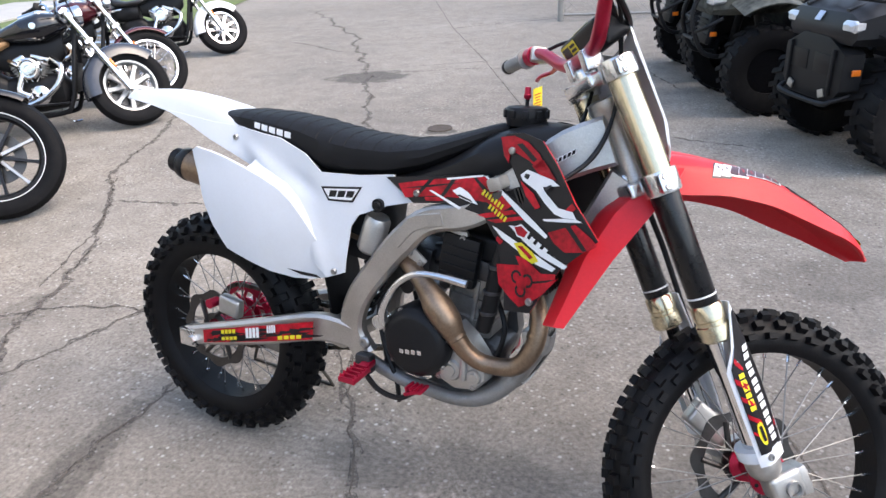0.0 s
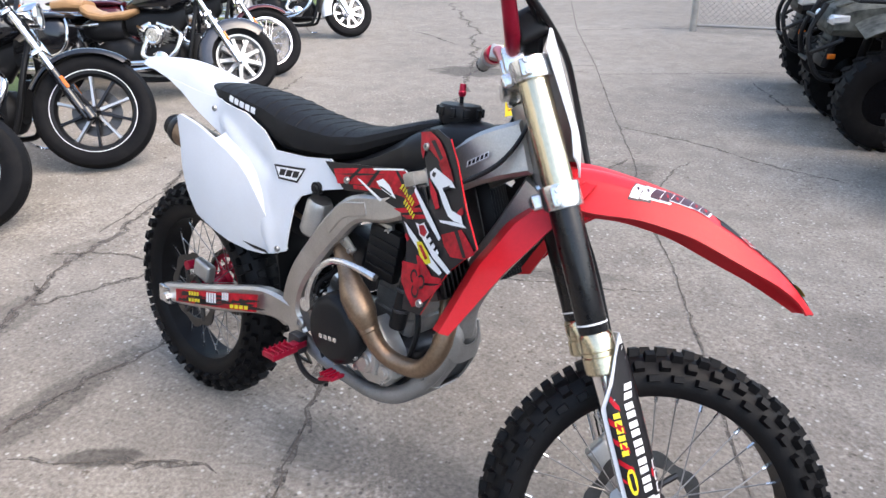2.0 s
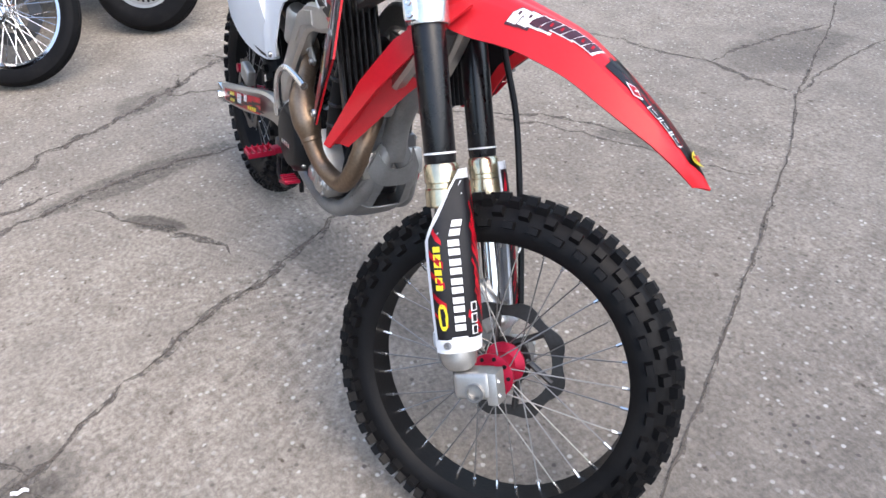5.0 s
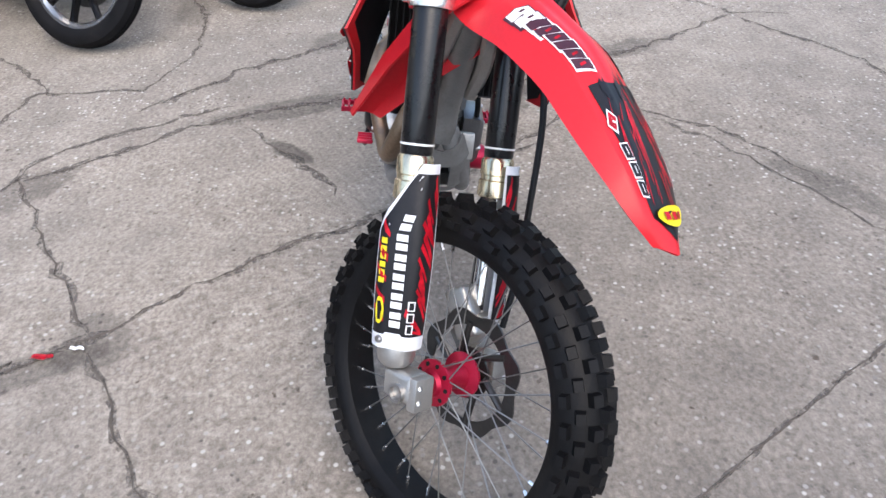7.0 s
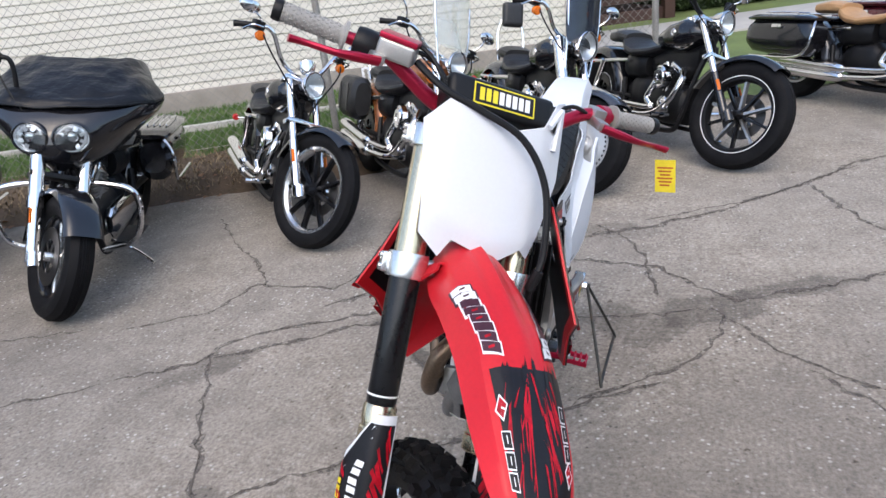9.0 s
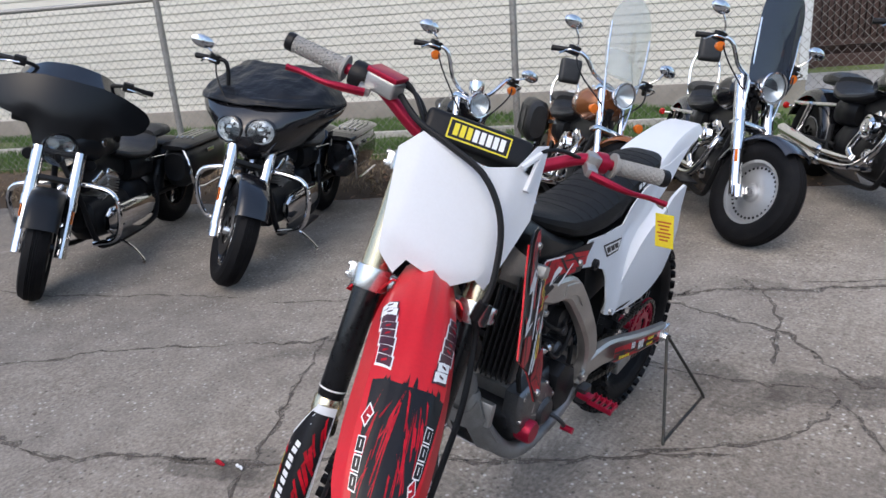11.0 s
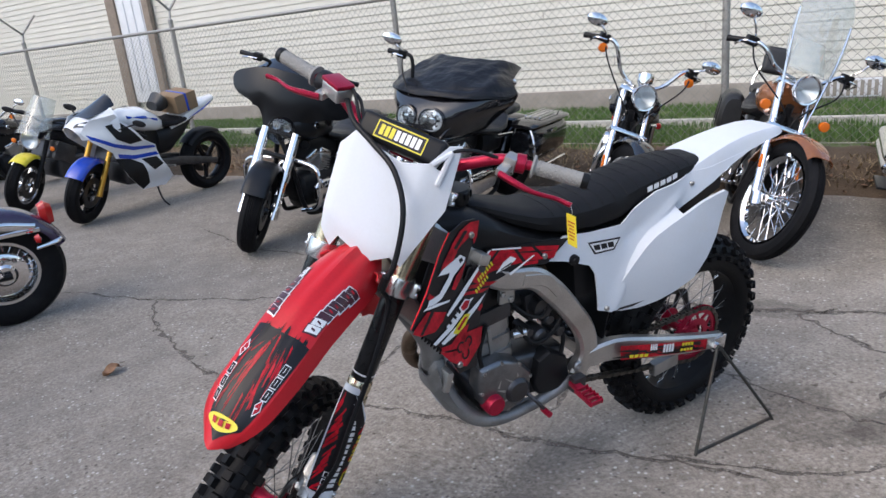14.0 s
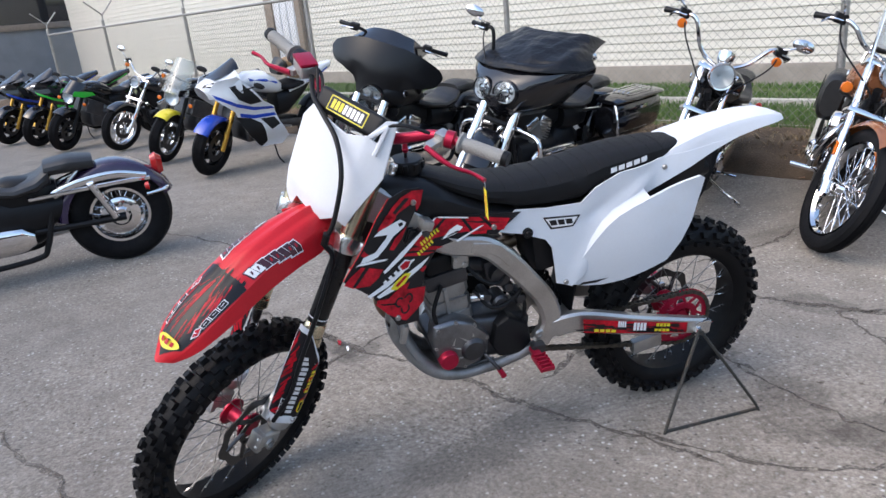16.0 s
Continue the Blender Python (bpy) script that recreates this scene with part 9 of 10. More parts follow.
    if box:
        part("luggage_box", boxy(B(), (0.24, 0.26, 0.17), Matrix.Translation((hx - 0.78, 0, 0.91)) @ Matrix.Rotation(radians(10), 4, "Y"), 0.012), cardboard, th, "cardboard box strapped to the seat")
        part("box_strap", boxy(B(), (0.03, 0.264, 0.174), Matrix.Translation((hx - 0.78, 0, 0.911)) @ Matrix.Rotation(radians(10), 4, "Y"), 0.010), blue_paint, th)
        part("rider_pad", body([(hx - 0.50, 0.86, 0.94, 0.07), (hx - 0.56, 0.84, 1.02, 0.09), (hx - 0.62, 0.86, 0.98, 0.07)], 3), leather_black, th, "black padded backrest")
    if full:
        grow = Matrix.Translation((-0.03, 0, 0.015)) @ Matrix.Diagonal((1.10, 1.12, 1.06, 1))
        names = ("fuel_tank", "seat", "tail_", "side_fairing", "fairing_", "nose_", "headlight", "windscreen", "tank_stripe", "luggage_box", "box_strap", "rider_pad", "subframe_cover")
        for ob in th.children_recursive:
            if ob.name.startswith(names):
                ob.data.transform(grow)
    return th


sport("white and blue sport bike with a cardboard box on its seat", (0.64, -5.66), 27, pearl_white, blue_paint, black_rim, True, box=True)
sport("black naked bike with a yellow front fender and clear screen", (1.12, -6.95), 31, black_gloss, black_gloss, polished, False, screen_tall=True, front_fender=yellow_paint)
sport("black naked bike with green panels", (2.55, -9.35), 31, black_gloss, green_paint, black_rim, False, front_fender=black_gloss)
sport("black sport bike with green flashes", (3.05, -10.30), 31, black_gloss, green_paint, black_rim, True, front_fender=black_gloss)
sport("dark blue sport bike", (3.62, -11.15), 31, black_gloss, blue_paint, black_rim, True, front_fender=black_gloss)


# ---- quad bikes ----
camo = mat("camouflage_plastic", (0.085, 0.088, 0.078), 0.6, var=0.9, scale=9, fine=30, spec=0.15)
quad_black = mat("dull_black_plastic", (0.010, 0.010, 0.011), 0.5, var=0.3, scale=7, spec=0.25)
quad_grey = mat("faded_black_plastic", (0.014, 0.0145, 0.017), 0.45, var=0.3, scale=6, fine=60, spec=0.35)
badge_silver = mat("pale_blue_badge", (0.50, 0.56, 0.68), 0.3, 0.3)


def quad(label, at, heading, paint, badge, open_front=False):
    th = thing("quad_bike", label, "quad bike", pose(at[0], at[1], 0.002, 0, 0, heading), "parked quad bikes")
    for x, r, hw in ((0.0, 0.31, 0.105), (-1.24, 0.31, 0.125)):
        for s in (-1, 1):
            c = Vector((x, s * 0.39, r))
            bm = B()
            prof = [(r * 0.50, -hw * 0.7), (r * 0.78, -hw), (r * 0.93, -hw * 0.92), (r * 0.965, -hw * 0.6), (r * 0.97, hw * 0.6), (r * 0.93, hw * 0.92), (r * 0.78, hw), (r * 0.50, hw * 0.7)]
            lathe(bm, prof, 48, ROT_Y, closed=True)
            blocks = B()
            v, f = [], []
            for i in range(22):
                for k, y0 in enumerate((-0.62, 0.62)):
                    a = 2 * math.pi * (i + 0.5 * k) / 22
                    er, et = Vector((math.cos(a), 0, math.sin(a))), Vector((-math.sin(a), 0, math.cos(a)))
                    b = len(v)
                    for q in (r * 0.94, r * 1.0):
                        for t, y in ((-0.016, -0.45), (0.016, -0.45), (0.020, 0.45), (-0.012, 0.45)):
                            ss = 0.03 * (y + 0.45) * (1 if y0 < 0 else -1)
                            v.append(er * q + et * (t + ss) + Vector((0, hw * (y0 + y), 0)))
                    f += [tuple(b + j for j in g) for g in ((4, 5, 6, 7), (0, 1, 5, 4), (1, 2, 6, 5), (2, 3, 7, 6), (3, 0, 4, 7))]
            mesh_into(blocks, v, f)
            wh = part("wheel", lathe(B(), [(0, 0.02), (0.04, 0.03), (0.07, 0.005), (r * 0.42, 0.02), (r * 0.5, 0.05), (r * 0.53, 0.06)], 30, Matrix.Rotation(radians(-90 * s), 4, "X")), black_rim if badge else steel, th, "quad wheel", Matrix.Translation(c))
            ty = part("tyre", bm, rubber, wh, "chunky off-road tyre")
            tread = part("tread", blocks, rubber, wh, "chunky tread blocks")
            tread["kind"] = "stuff"
            for i in range(4):
                a = math.pi / 2 * i + 0.4
                bb = B()
                bolt(bb, (0.055 * math.cos(a), s * 0.02, 0.055 * math.sin(a)), (0, s, 0), 0.010, 0.012)
                part("lug_nut", bb, steel, wh)
            def arch(u, v, s=s, x=x, r=r):
                a = radians(58 + 100 * u)
                return Vector((x + (r + 0.12) * math.cos(a), s * (0.36 + 0.13 * v), r + (r + 0.17 - 0.03 * v) * math.sin(a)))
            part("mudguard", sheet(B(), arch, 0, 1, -1, 1, 14, 6, 0.008), paint, th, "flared plastic mudguard")
            part("suspension_arm", tube(B(), [(x - 0.06, s * 0.12, r + 0.02), (x, s * 0.36, r - 0.02)], 0.016, 8, 1), quad_black, th)
            part("shock", tube(B(), [(x, s * 0.16, r + 0.34), (x, s * 0.32, r + 0.02)], 0.030, 12, 1), quad_black, th, "shock absorber")
    part("chassis", boxy(boxy(B(), (1.25, 0.34, 0.22), Matrix.Translation((-0.62, 0, 0.40)), 0.04), (0.60, 0.40, 0.24), Matrix.Translation((-0.62, 0, 0.55)), 0.05), quad_black, th, "chassis and engine")
    def slab(stations):
        rings = []
        for x, w, z0, z1 in stations:
            c = 0.22 * (z1 - z0)
            rings.append([Vector((x, y, z)) for y, z in ((-w + c, z0), (w - c, z0), (w, z0 + c), (w, z1 - c), (w - 2 * c, z1), (-w + 2 * c, z1), (-w, z1 - c), (-w, z0 + c))])
        return loft(B(), rings)
    hw_ = 0.21 if open_front else 0.33
    hood = part("front_cowl", slab([(0.37, hw_ * 0.72, 0.71, 0.77), (0.34, hw_ * 0.92, 0.67, 0.83), (0.22, hw_, 0.66, 0.88), (0.0, hw_ * 1.05, 0.66, 0.92), (-0.20, hw_, 0.66, 0.93), (-0.32, 0.14, 0.68, 0.90)]), paint, th, "angular front cowl")
    for s in (-1, 1):
        part("cowl_crease", slab([(0.33, 0.012, 0.835, 0.850), (0.10, 0.014, 0.885, 0.915), (-0.18, 0.016, 0.915, 0.945)]), paint, hood, "", Matrix.Translation((0, s * hw_ * 0.55, 0)))
        hl = part("headlight", slab([(0.385, 0.030, 0.735, 0.765), (0.365, 0.062, 0.725, 0.785), (0.27, 0.050, 0.735, 0.790)]), bowl_metal, th, "wedge-shaped headlight", Matrix.Translation((-0.01, s * (0.165 if open_front else 0.255), 0.015)))
        part("headlight_lens", slab([(0.392, 0.026, 0.738, 0.762), (0.372, 0.056, 0.729, 0.781)]), glass, hl)
        part("front_reflector", boxy(B(), (0.050, 0.012, 0.034), Matrix.Translation((0.30, s * (0.295 if not open_front else 0.13), 0.530)), 0.006), amber, th, "amber reflector")
        part("footwell", boxy(B(), (0.46, 0.22, 0.03), Matrix.Translation((-0.62, s * 0.34, 0.33)), 0.01), quad_black, th)
    if open_front:
        for s in (-1, 1):
            part("bull_bar", tube(B(), [(0.20, s * 0.12, 0.36), (0.36, s * 0.13, 0.40), (0.44, s * 0.12, 0.56), (0.45, s * 0.10, 0.70), (0.38, s * 0.09, 0.86)], 0.017, 10), quad_black, th, "black tubular bull bar")
            part("bull_bar_brace", tube(B(), [(0.435, s * 0.12, 0.55), (0.40, s * 0.26, 0.60), (0.30, s * 0.30, 0.66)], 0.014, 8), quad_black, th)
        for z in (0.50, 0.64, 0.78):
            stick("bull_bar_rung", th, (0.435, -0.115, z), (0.435, 0.115, z), 0.013, quad_black, 8)
        part("grille", boxy(B(), (0.05, 0.24, 0.22), Matrix.Translation((0.31, 0, 0.56)) @ Matrix.Rotation(radians(-12), 4, "Y"), 0.02), quad_black, th, "black front grille")
        for k in range(5):
            part("grille_bar", boxy(B(), (0.012, 0.20, 0.010), Matrix.Translation((0.342, 0, 0.49 + k * 0.035)), 0.003), black_plastic, th)
    else:
        face = part("front_panel", slab([(0.375, 0.20, 0.37, 0.66), (0.365, 0.27, 0.35, 0.70), (0.26, 0.29, 0.36, 0.70)]), quad_black, th, "deep black front panel")
        for s in (-1, 1):
            part("panel_recess", boxy(B(), (0.010, 0.150, 0.110), Matrix.Translation((0.374, s * 0.105, 0.555)), 0.004), black_plastic, face, "dark grille opening")
            part("panel_rib", boxy(B(), (0.020, 0.020, 0.25), Matrix.Translation((0.380, s * 0.198, 0.52)), 0.006), quad_black, face)
            part("tow_plate", boxy(B(), (0.012, 0.050, 0.045), Matrix.Translation((0.385, s * 0.150, 0.400)) @ Matrix.Rotation(radians(20 * s), 4, "X"), 0.004), alu, face, "bare aluminium plate")
        part("bumper", tube(B(), [(0.28, -0.26, 0.40), (0.38, -0.24, 0.37), (0.41, -0.18, 0.35), (0.41, 0.18, 0.35), (0.38, 0.24, 0.37), (0.28, 0.26, 0.40)], 0.015, 10), quad_black, th, "low tubular bumper")
    if badge and not open_front:
        part("badge", boxy(B(), (0.004, 0.050, 0.055), Matrix.Translation((0.364, 0.0, 0.800)) @ Matrix.Rotation(radians(-32), 4, "Y"), 0.002), badge_silver, th, "plain pale badge")
    part("seat", body([(-0.42, 0.70, 0.80, 0.14), (-0.60, 0.70, 0.83, 0.16), (-0.90, 0.70, 0.84, 0.17), (-1.16, 0.70, 0.80, 0.15)], 4), seat_vinyl, th, "long black seat")
    part("rear_body", body([(-0.95, 0.56, 0.70, 0.20), (-1.20, 0.58, 0.74, 0.26), (-1.50, 0.60, 0.72, 0.20)], 4), paint, th)
    for x0, x1 in ((0.26, -0.16), (-1.05, -1.55)):
        rk = part("cargo_rack", tube(B(), [(x0, -0.34, 0.90), (x0, 0.34, 0.90), (x1, 0.34, 0.90), (x1, -0.34, 0.90), (x0, -0.34, 0.90)], 0.012, 8, 2), quad_black, th, "black steel cargo rack")
        for k in range(4):
            y = -0.24 + 0.16 * k
            stick("rack_bar", rk, (x0, y, 0.90), (x1, y, 0.90), 0.009, quad_black, 8)
        for s in (-1, 1):
            stick("rack_post", rk, ((x0 + x1) / 2, s * 0.28, 0.90), ((x0 + x1) / 2, s * 0.24, 0.70), 0.010, quad_black, 8)
    part("handlebar", tube(B(), [(-0.42, -0.38, 1.04), (-0.34, -0.22, 1.06), (-0.28, -0.06, 0.98), (-0.28, 0.06, 0.98), (-0.34, 0.22, 1.06), (-0.42, 0.38, 1.04)], 0.012, 10), quad_black, th, "handlebar")
    part("instrument_pod", boxy(B(), (0.14, 0.20, 0.12), Matrix.Translation((-0.26, 0, 0.98)), 0.03, 3), quad_black, th)
    return th


quad("dark quad bike with chunky tyres and a plain pale badge", (1.036, 3.450), 213, quad_grey, True)
quad("camouflage quad bike with chunky tyres", (0.28, 4.52), 206, camo, True, True)
quad("dark quad bike with bare steel wheels", (-0.17, 5.60), 206, quad_black, False, True)


# ---- verge, fence, building ----
FD = Vector((0.438, -0.899, 0)).normalized()
FN = Vector((0.899, 0.438, 0)).normalized()
F0 = Vector((-3.95, -2.30, 0))


def fp(along, off, z=0.0):
    """A point by metres along the fence, metres in front of it (minus: behind) and height."""
    return F0 + FD * along + FN * off + Vector((0, 0, z))


grass_green = mat("lawn_soil", (0.085, 0.115, 0.035), 0.95, var=0.5, scale=3, fine=60, bump=0.01, grime=(0.20, 0.15, 0.09), grime_amt=0.6)
bank_dirt = mat("bank_soil", (0.095, 0.066, 0.042), 0.97, var=0.45, scale=6, fine=80, bump=0.01)
A0, A1 = -2.6, 22.0


def verge_h(o):
    return float(np.interp(-o, [-0.75, -0.62, -0.40, -0.1, 0.5, 2.6], [-0.02, 0.06, 0.15, 0.20, 0.20, 0.20]))


def verge_f(u, v):
    a, o = A0 + (A1 - A0) * u, 0.75 - 3.35 * v
    w = noise.noise(Vector((a * 1.3, o * 2, 0)))
    edge = max(0, 1 - abs(o - 0.62) / 0.25)
    p = fp(a, o + 0.10 * w * edge, verge_h(o) + 0.030 * w * (1 if o < 0.65 else 0.4) + 0.02 * noise.noise(Vector((a * 6, o * 6, 2))))
    return p


bm = sheet(B(), verge_f, 0, 1, 0, 1, 160, 44)
verge = tagged(part("grass_verge", bm, grass_green), "grass verge behind a low earth bank", "grass verge", kind="structure")
bm = sheet(B(), lambda u, v: verge_f(u, v * 0.215) + Vector((0, 0, 0.012)), 0, 1, 0, 1, 320, 18)
part("earth_bank", bm, bank_dirt, verge, "bare brown earth bank")


def blade_mat(name, c0, c1):
    m = mat(name, c0, 0.7, var=0.2)
    nt = m.node_tree
    g = nt.nodes.new("ShaderNodeNewGeometry")
    r = nt.nodes.new("ShaderNodeValToRGB")
    r.color_ramp.elements[0].color, r.color_ramp.elements[1].color = (*c0, 1), (*c1, 1)
    nt.links.new(g.outputs["Random Per Island"], r.inputs[0])
    nt.links.new(r.outputs[0], nt.nodes["Principled BSDF"].inputs["Base Color"])
    return m


grass_blade = blade_mat("grass_blades", (0.040, 0.095, 0.016), (0.115, 0.190, 0.045))
straw = blade_mat("dry_straw", (0.12, 0.085, 0.045), (0.32, 0.24, 0.14))


def tufts(name, label, count, amin, amax, omin, omax, hmin, hmax, material, seed, lie=0.35, w=0.005):
    rg = random.Random(seed)
    verts, faces = [], []
    for _ in range(count):
        a, o = rg.uniform(amin, amax), rg.uniform(omin, omax)
        if noise.noise(Vector((a * 1.7, o * 2.3, 5))) < -0.28:
            continue
        base = fp(a, o, verge_h(o) + 0.01)
        h, t = rg.uniform(hmin, hmax), rg.uniform(0, 6.283)
        d = Vector((math.cos(t), math.sin(t), 0))
        s = Vector((-d.y, d.x, 0)) * w
        k = rg.uniform(0, lie) * h * 2
        i = len(verts)
        verts += [base - s, base + s, base + s * 0.7 + d * k * 0.35 + Vector((0, 0, h * 0.6)), base - s * 0.7 + d * k * 0.35 + Vector((0, 0, h * 0.6)), base + d * k + Vector((0, 0, h))]
        faces += [(i, i + 1, i + 2, i + 3), (i + 3, i + 2, i + 4)]
    me = bpy.data.meshes.new(name)
    me.from_pydata([tuple(v) for v in verts], [], faces)
    me.materials.append(material)
    return tagged(new(name, me), label, "grass", kind="stuff")


tufts("grass", "short green grass on the verge", 60000, -2.6, 13, -2.5, 0.10, 0.03, 0.075, grass_blade, 1)
tufts("dry_grass", "dry straw and dead grass along the bank", 13000, -2.6, 13, -0.05, 0.66, 0.01, 0.05, straw, 2, 1.6)
# stones and dead leaves at the foot of the bank
leaf_brown = mat("dead_leaf", (0.20, 0.11, 0.06), 0.8, var=0.35, scale=30)
verts, faces = [], []
lr = random.Random(9)
for _ in range(420):
    a, o = lr.uniform(-2.4, 12), lr.uniform(0.40, 0.80)
    c = fp(a, o, max(0.004, verge_h(o)) + 0.012)
    s, t = lr.uniform(0.012, 0.035), lr.uniform(0, 6.28)
    i = len(verts)
    for k in range(5):
        q = t + k * 1.2566
        verts.append(tuple(c + Vector((math.cos(q) * s, math.sin(q) * s * 0.7, lr.uniform(-0.008, 0.012)))))
    faces.append(tuple(range(i, i + 5)))
me = bpy.data.meshes.new("leaf_litter")
me.from_pydata(verts, [], faces)
me.materials.append(leaf_brown)
tagged(new("leaf_litter", me), "scattered dead leaves at the foot of the bank", "leaves", kind="stuff")
# white pipe along the lawn
kerb_stone = mat("pale_concrete_edging", (0.46, 0.44, 0.40), 0.9, var=0.15, scale=8, bump=0.002)
bm = B()
boxy(bm, (15.0, 0.09, 0.10), Matrix.Translation(fp(5.0, -1.15, 0.22)) @ Matrix.Rotation(math.atan2(FD.y, FD.x), 4, "Z"), 0.01)
tagged(part("lawn_edging", bm, kerb_stone), "pale concrete edging strip in the grass", "edging", kind="structure")
# single leaf on the concrete, red scrap
leaf = thing("dead_leaf", "curled brown leaf lying on the concrete", "leaf", pose(0.925, -1.902, 0.006, 0, 0, 30))
part("blade", sheet(B(), lambda u, v: Vector((0.09 * (u - 0.5), 0.032 * v * math.sin(math.pi * min(1, max(0, u))) ** 0.7, 0.012 + 0.016 * v * v + 0.010 * math.sin(6 * u))), 0.01, 0.99, -1, 1, 10, 6, 0.0012), leaf_brown, leaf)
part("stem", tube(B(), [(-0.045, 0, 0.012), (-0.065, 0.004, 0.006)], 0.0014, 5, 1), leaf_brown, leaf)

# ---- building ----
def scrap(label, at, turn, length, width, m):
    """A crumpled bit of plastic lying in the crack."""
    rg = random.Random(int(at[0] * 1000))
    w = [rg.uniform(-0.3, 0.3) for _ in range(8)]
    bend = lambda u, v: Vector((length * (u - 0.5), width * v * (0.6 + 0.4 * math.sin(3.1 * u)) + 0.004 * w[int(u * 6.9)], 0.004 + 0.006 * abs(math.sin(5 * u + w[1] * 9)) + 0.004 * v * v))
    th = thing("scrap", label, "litter", pose(at[0], at[1], 0.0035, 0, 0, turn))
    part("flake", sheet(B(), bend, 0.02, 0.98, -1, 1, 8, 4, 0.0012), m, th)


scrap("crumpled red plastic scrap in a crack", (0.268, -1.005), 82, 0.060, 0.008, red_sticker)
scrap("small white plastic scrap in a crack", (0.248, -0.925), 84, 0.036, 0.005, white_sticker)
siding_white = mat("cream_vinyl_siding", (0.64, 0.615, 0.55), 0.5, var=0.05, scale=2.5, fine=30, bump=0.0006, rand=0.02, grime=(0.60, 0.56, 0.48), grime_amt=0.25)
found_grey = mat("grey_foundation", (0.30, 0.27, 0.235), 0.9, var=0.2, scale=5, fine=90, bump=0.002)
trim_brown = mat("weathered_wood_trim", (0.24, 0.19, 0.15), 0.7, var=0.2, scale=10)
blind_white = mat("white_door_panel", (0.70, 0.71, 0.74), 0.4, var=0.05, scale=5)
BO = -2.75
HA = math.atan2(FD.y, FD.x)
b0, b1 = -3.17, 24.4
bm = boxy(B(), (b1 - b0, 0.30, 5.6), Matrix.Translation(fp((b0 + b1) / 2, BO - 0.19, 2.8)) @ Matrix.Rotation(HA, 4, "Z"))
wall = tagged(part("wall_west", bm, siding_white), "building wall clad in cream vinyl siding", "wall", kind="structure")
bm = boxy(B(), (b1 - b0 + 0.02, 0.34, 0.46), Matrix.Translation(fp((b0 + b1) / 2, BO - 0.145, 0.20)) @ Matrix.Rotation(HA, 4, "Z"), 0.01)
tagged(part("foundation", bm, found_grey), "grey concrete foundation under the siding", "foundation", kind="structure")
bm = boxy(B(), (0.30, 8.0, 5.6), Matrix.Translation(fp(b0 + 0.15, BO - 4.3, 2.8)) @ Matrix.Rotation(HA, 4, "Z"))
tagged(part("wall_south", bm, siding_white), "end wall of the sided building", "wall", kind="structure")
bm = boxy(B(), (0.10, 0.05, 5.2), Matrix.Translation(fp(b0 + 0.03, BO + 0.012, 3.0)) @ Matrix.Rotation(HA, 4, "Z"), 0.006)
tagged(part("trim", bm, blind_white), "white corner trim board", "trim", kind="structure")
DOOR_A = 11.35
door = thing("door_1", "white door with weathered brown frame in the siding", "door", Matrix.Translation(fp(DOOR_A, BO + 0.03, 0.60)) @ Matrix.Rotation(HA, 4, "Z"), kind="structure")
part("door_leaf", boxy(B(), (0.86, 0.05, 2.10), Matrix.Translation((0.09, 0, 1.05)), 0.008), blind_white, door)
for x in (-0.17, 0.09, 0.35):
    part("door_panel", boxy(B(), (0.19, 0.02, 1.7), Matrix.Translation((x, 0.035, 1.08)), 0.008), blind_white, door)
for x, w in ((-0.43, 0.18), (0.66, 0.28)):
    part("door_jamb", boxy(B(), (w, 0.09, 2.26), Matrix.Translation((x, 0.02, 1.06)), 0.008), trim_brown, door, "brown wooden jamb")
part("lintel", boxy(B(), (1.32, 0.09, 0.13), Matrix.Translation((0.14, 0.02, 2.255)), 0.008), trim_brown, door)
# low vent grille in the foundation
vent = thing("vent_grille", "white louvred vent in the foundation", "vent", Matrix.Translation(fp(-0.75, BO + 0.045, 0.33)) @ Matrix.Rotation(HA, 4, "Z"))
part("vent_frame", boxy(B(), (0.62, 0.02, 0.20), Matrix.Translation((0, 0, 0)), 0.004), blind_white, vent)
for k in range(9):
    part("vent_slat", boxy(B(), (0.035, 0.02, 0.16), Matrix.Translation((-0.26 + k * 0.065, 0.016, 0)), 0.003), found_grey, vent)

# ---- chain-link fence ----
galv = mat("galvanised_steel", (0.36, 0.35, 0.33), 0.5, 0.6, var=0.2, scale=12, grime=(0.25, 0.19, 0.14), grime_amt=0.4)
wire_mat = mat("chain_link_wire", (0.26, 0.25, 0.235), 0.55, 0.5, var=0.2, scale=20)
fence = thing("chain_link_fence", "galvanised chain-link fence with angled top arms", "fence")
POSTS = [-2.97, -0.03, 3.21, 6.78, 10.45, 14.17, 17.8]
for a in POSTS:
    ps = part("fence_post", rod(B(), fp(a, 0, 0.10), fp(a, 0, 1.86), 0.030, 14), galv, fence, "round fence post")
    part("post_cap", lathe(B(), [(0.033, -0.02), (0.033, 0.01), (0.02, 0.028), (0, 0.032)], 14, Matrix.Translation(fp(a, 0, 1.85))), galv, ps)
    if a > 5:
        part("fence_arm", tube(B(), [fp(a, 0.0, 1.84), fp(a, -0.02, 1.98), fp(a, 0.30, 2.26)], 0.016, 8, 1), galv, ps, "angled top arm")
        part("fence_arm", tube(B(), [fp(a, 0.0, 1.84), fp(a, -0.02, 1.98), fp(a, -0.28, 2.26)], 0.016, 8, 1), galv, ps, "angled top arm")
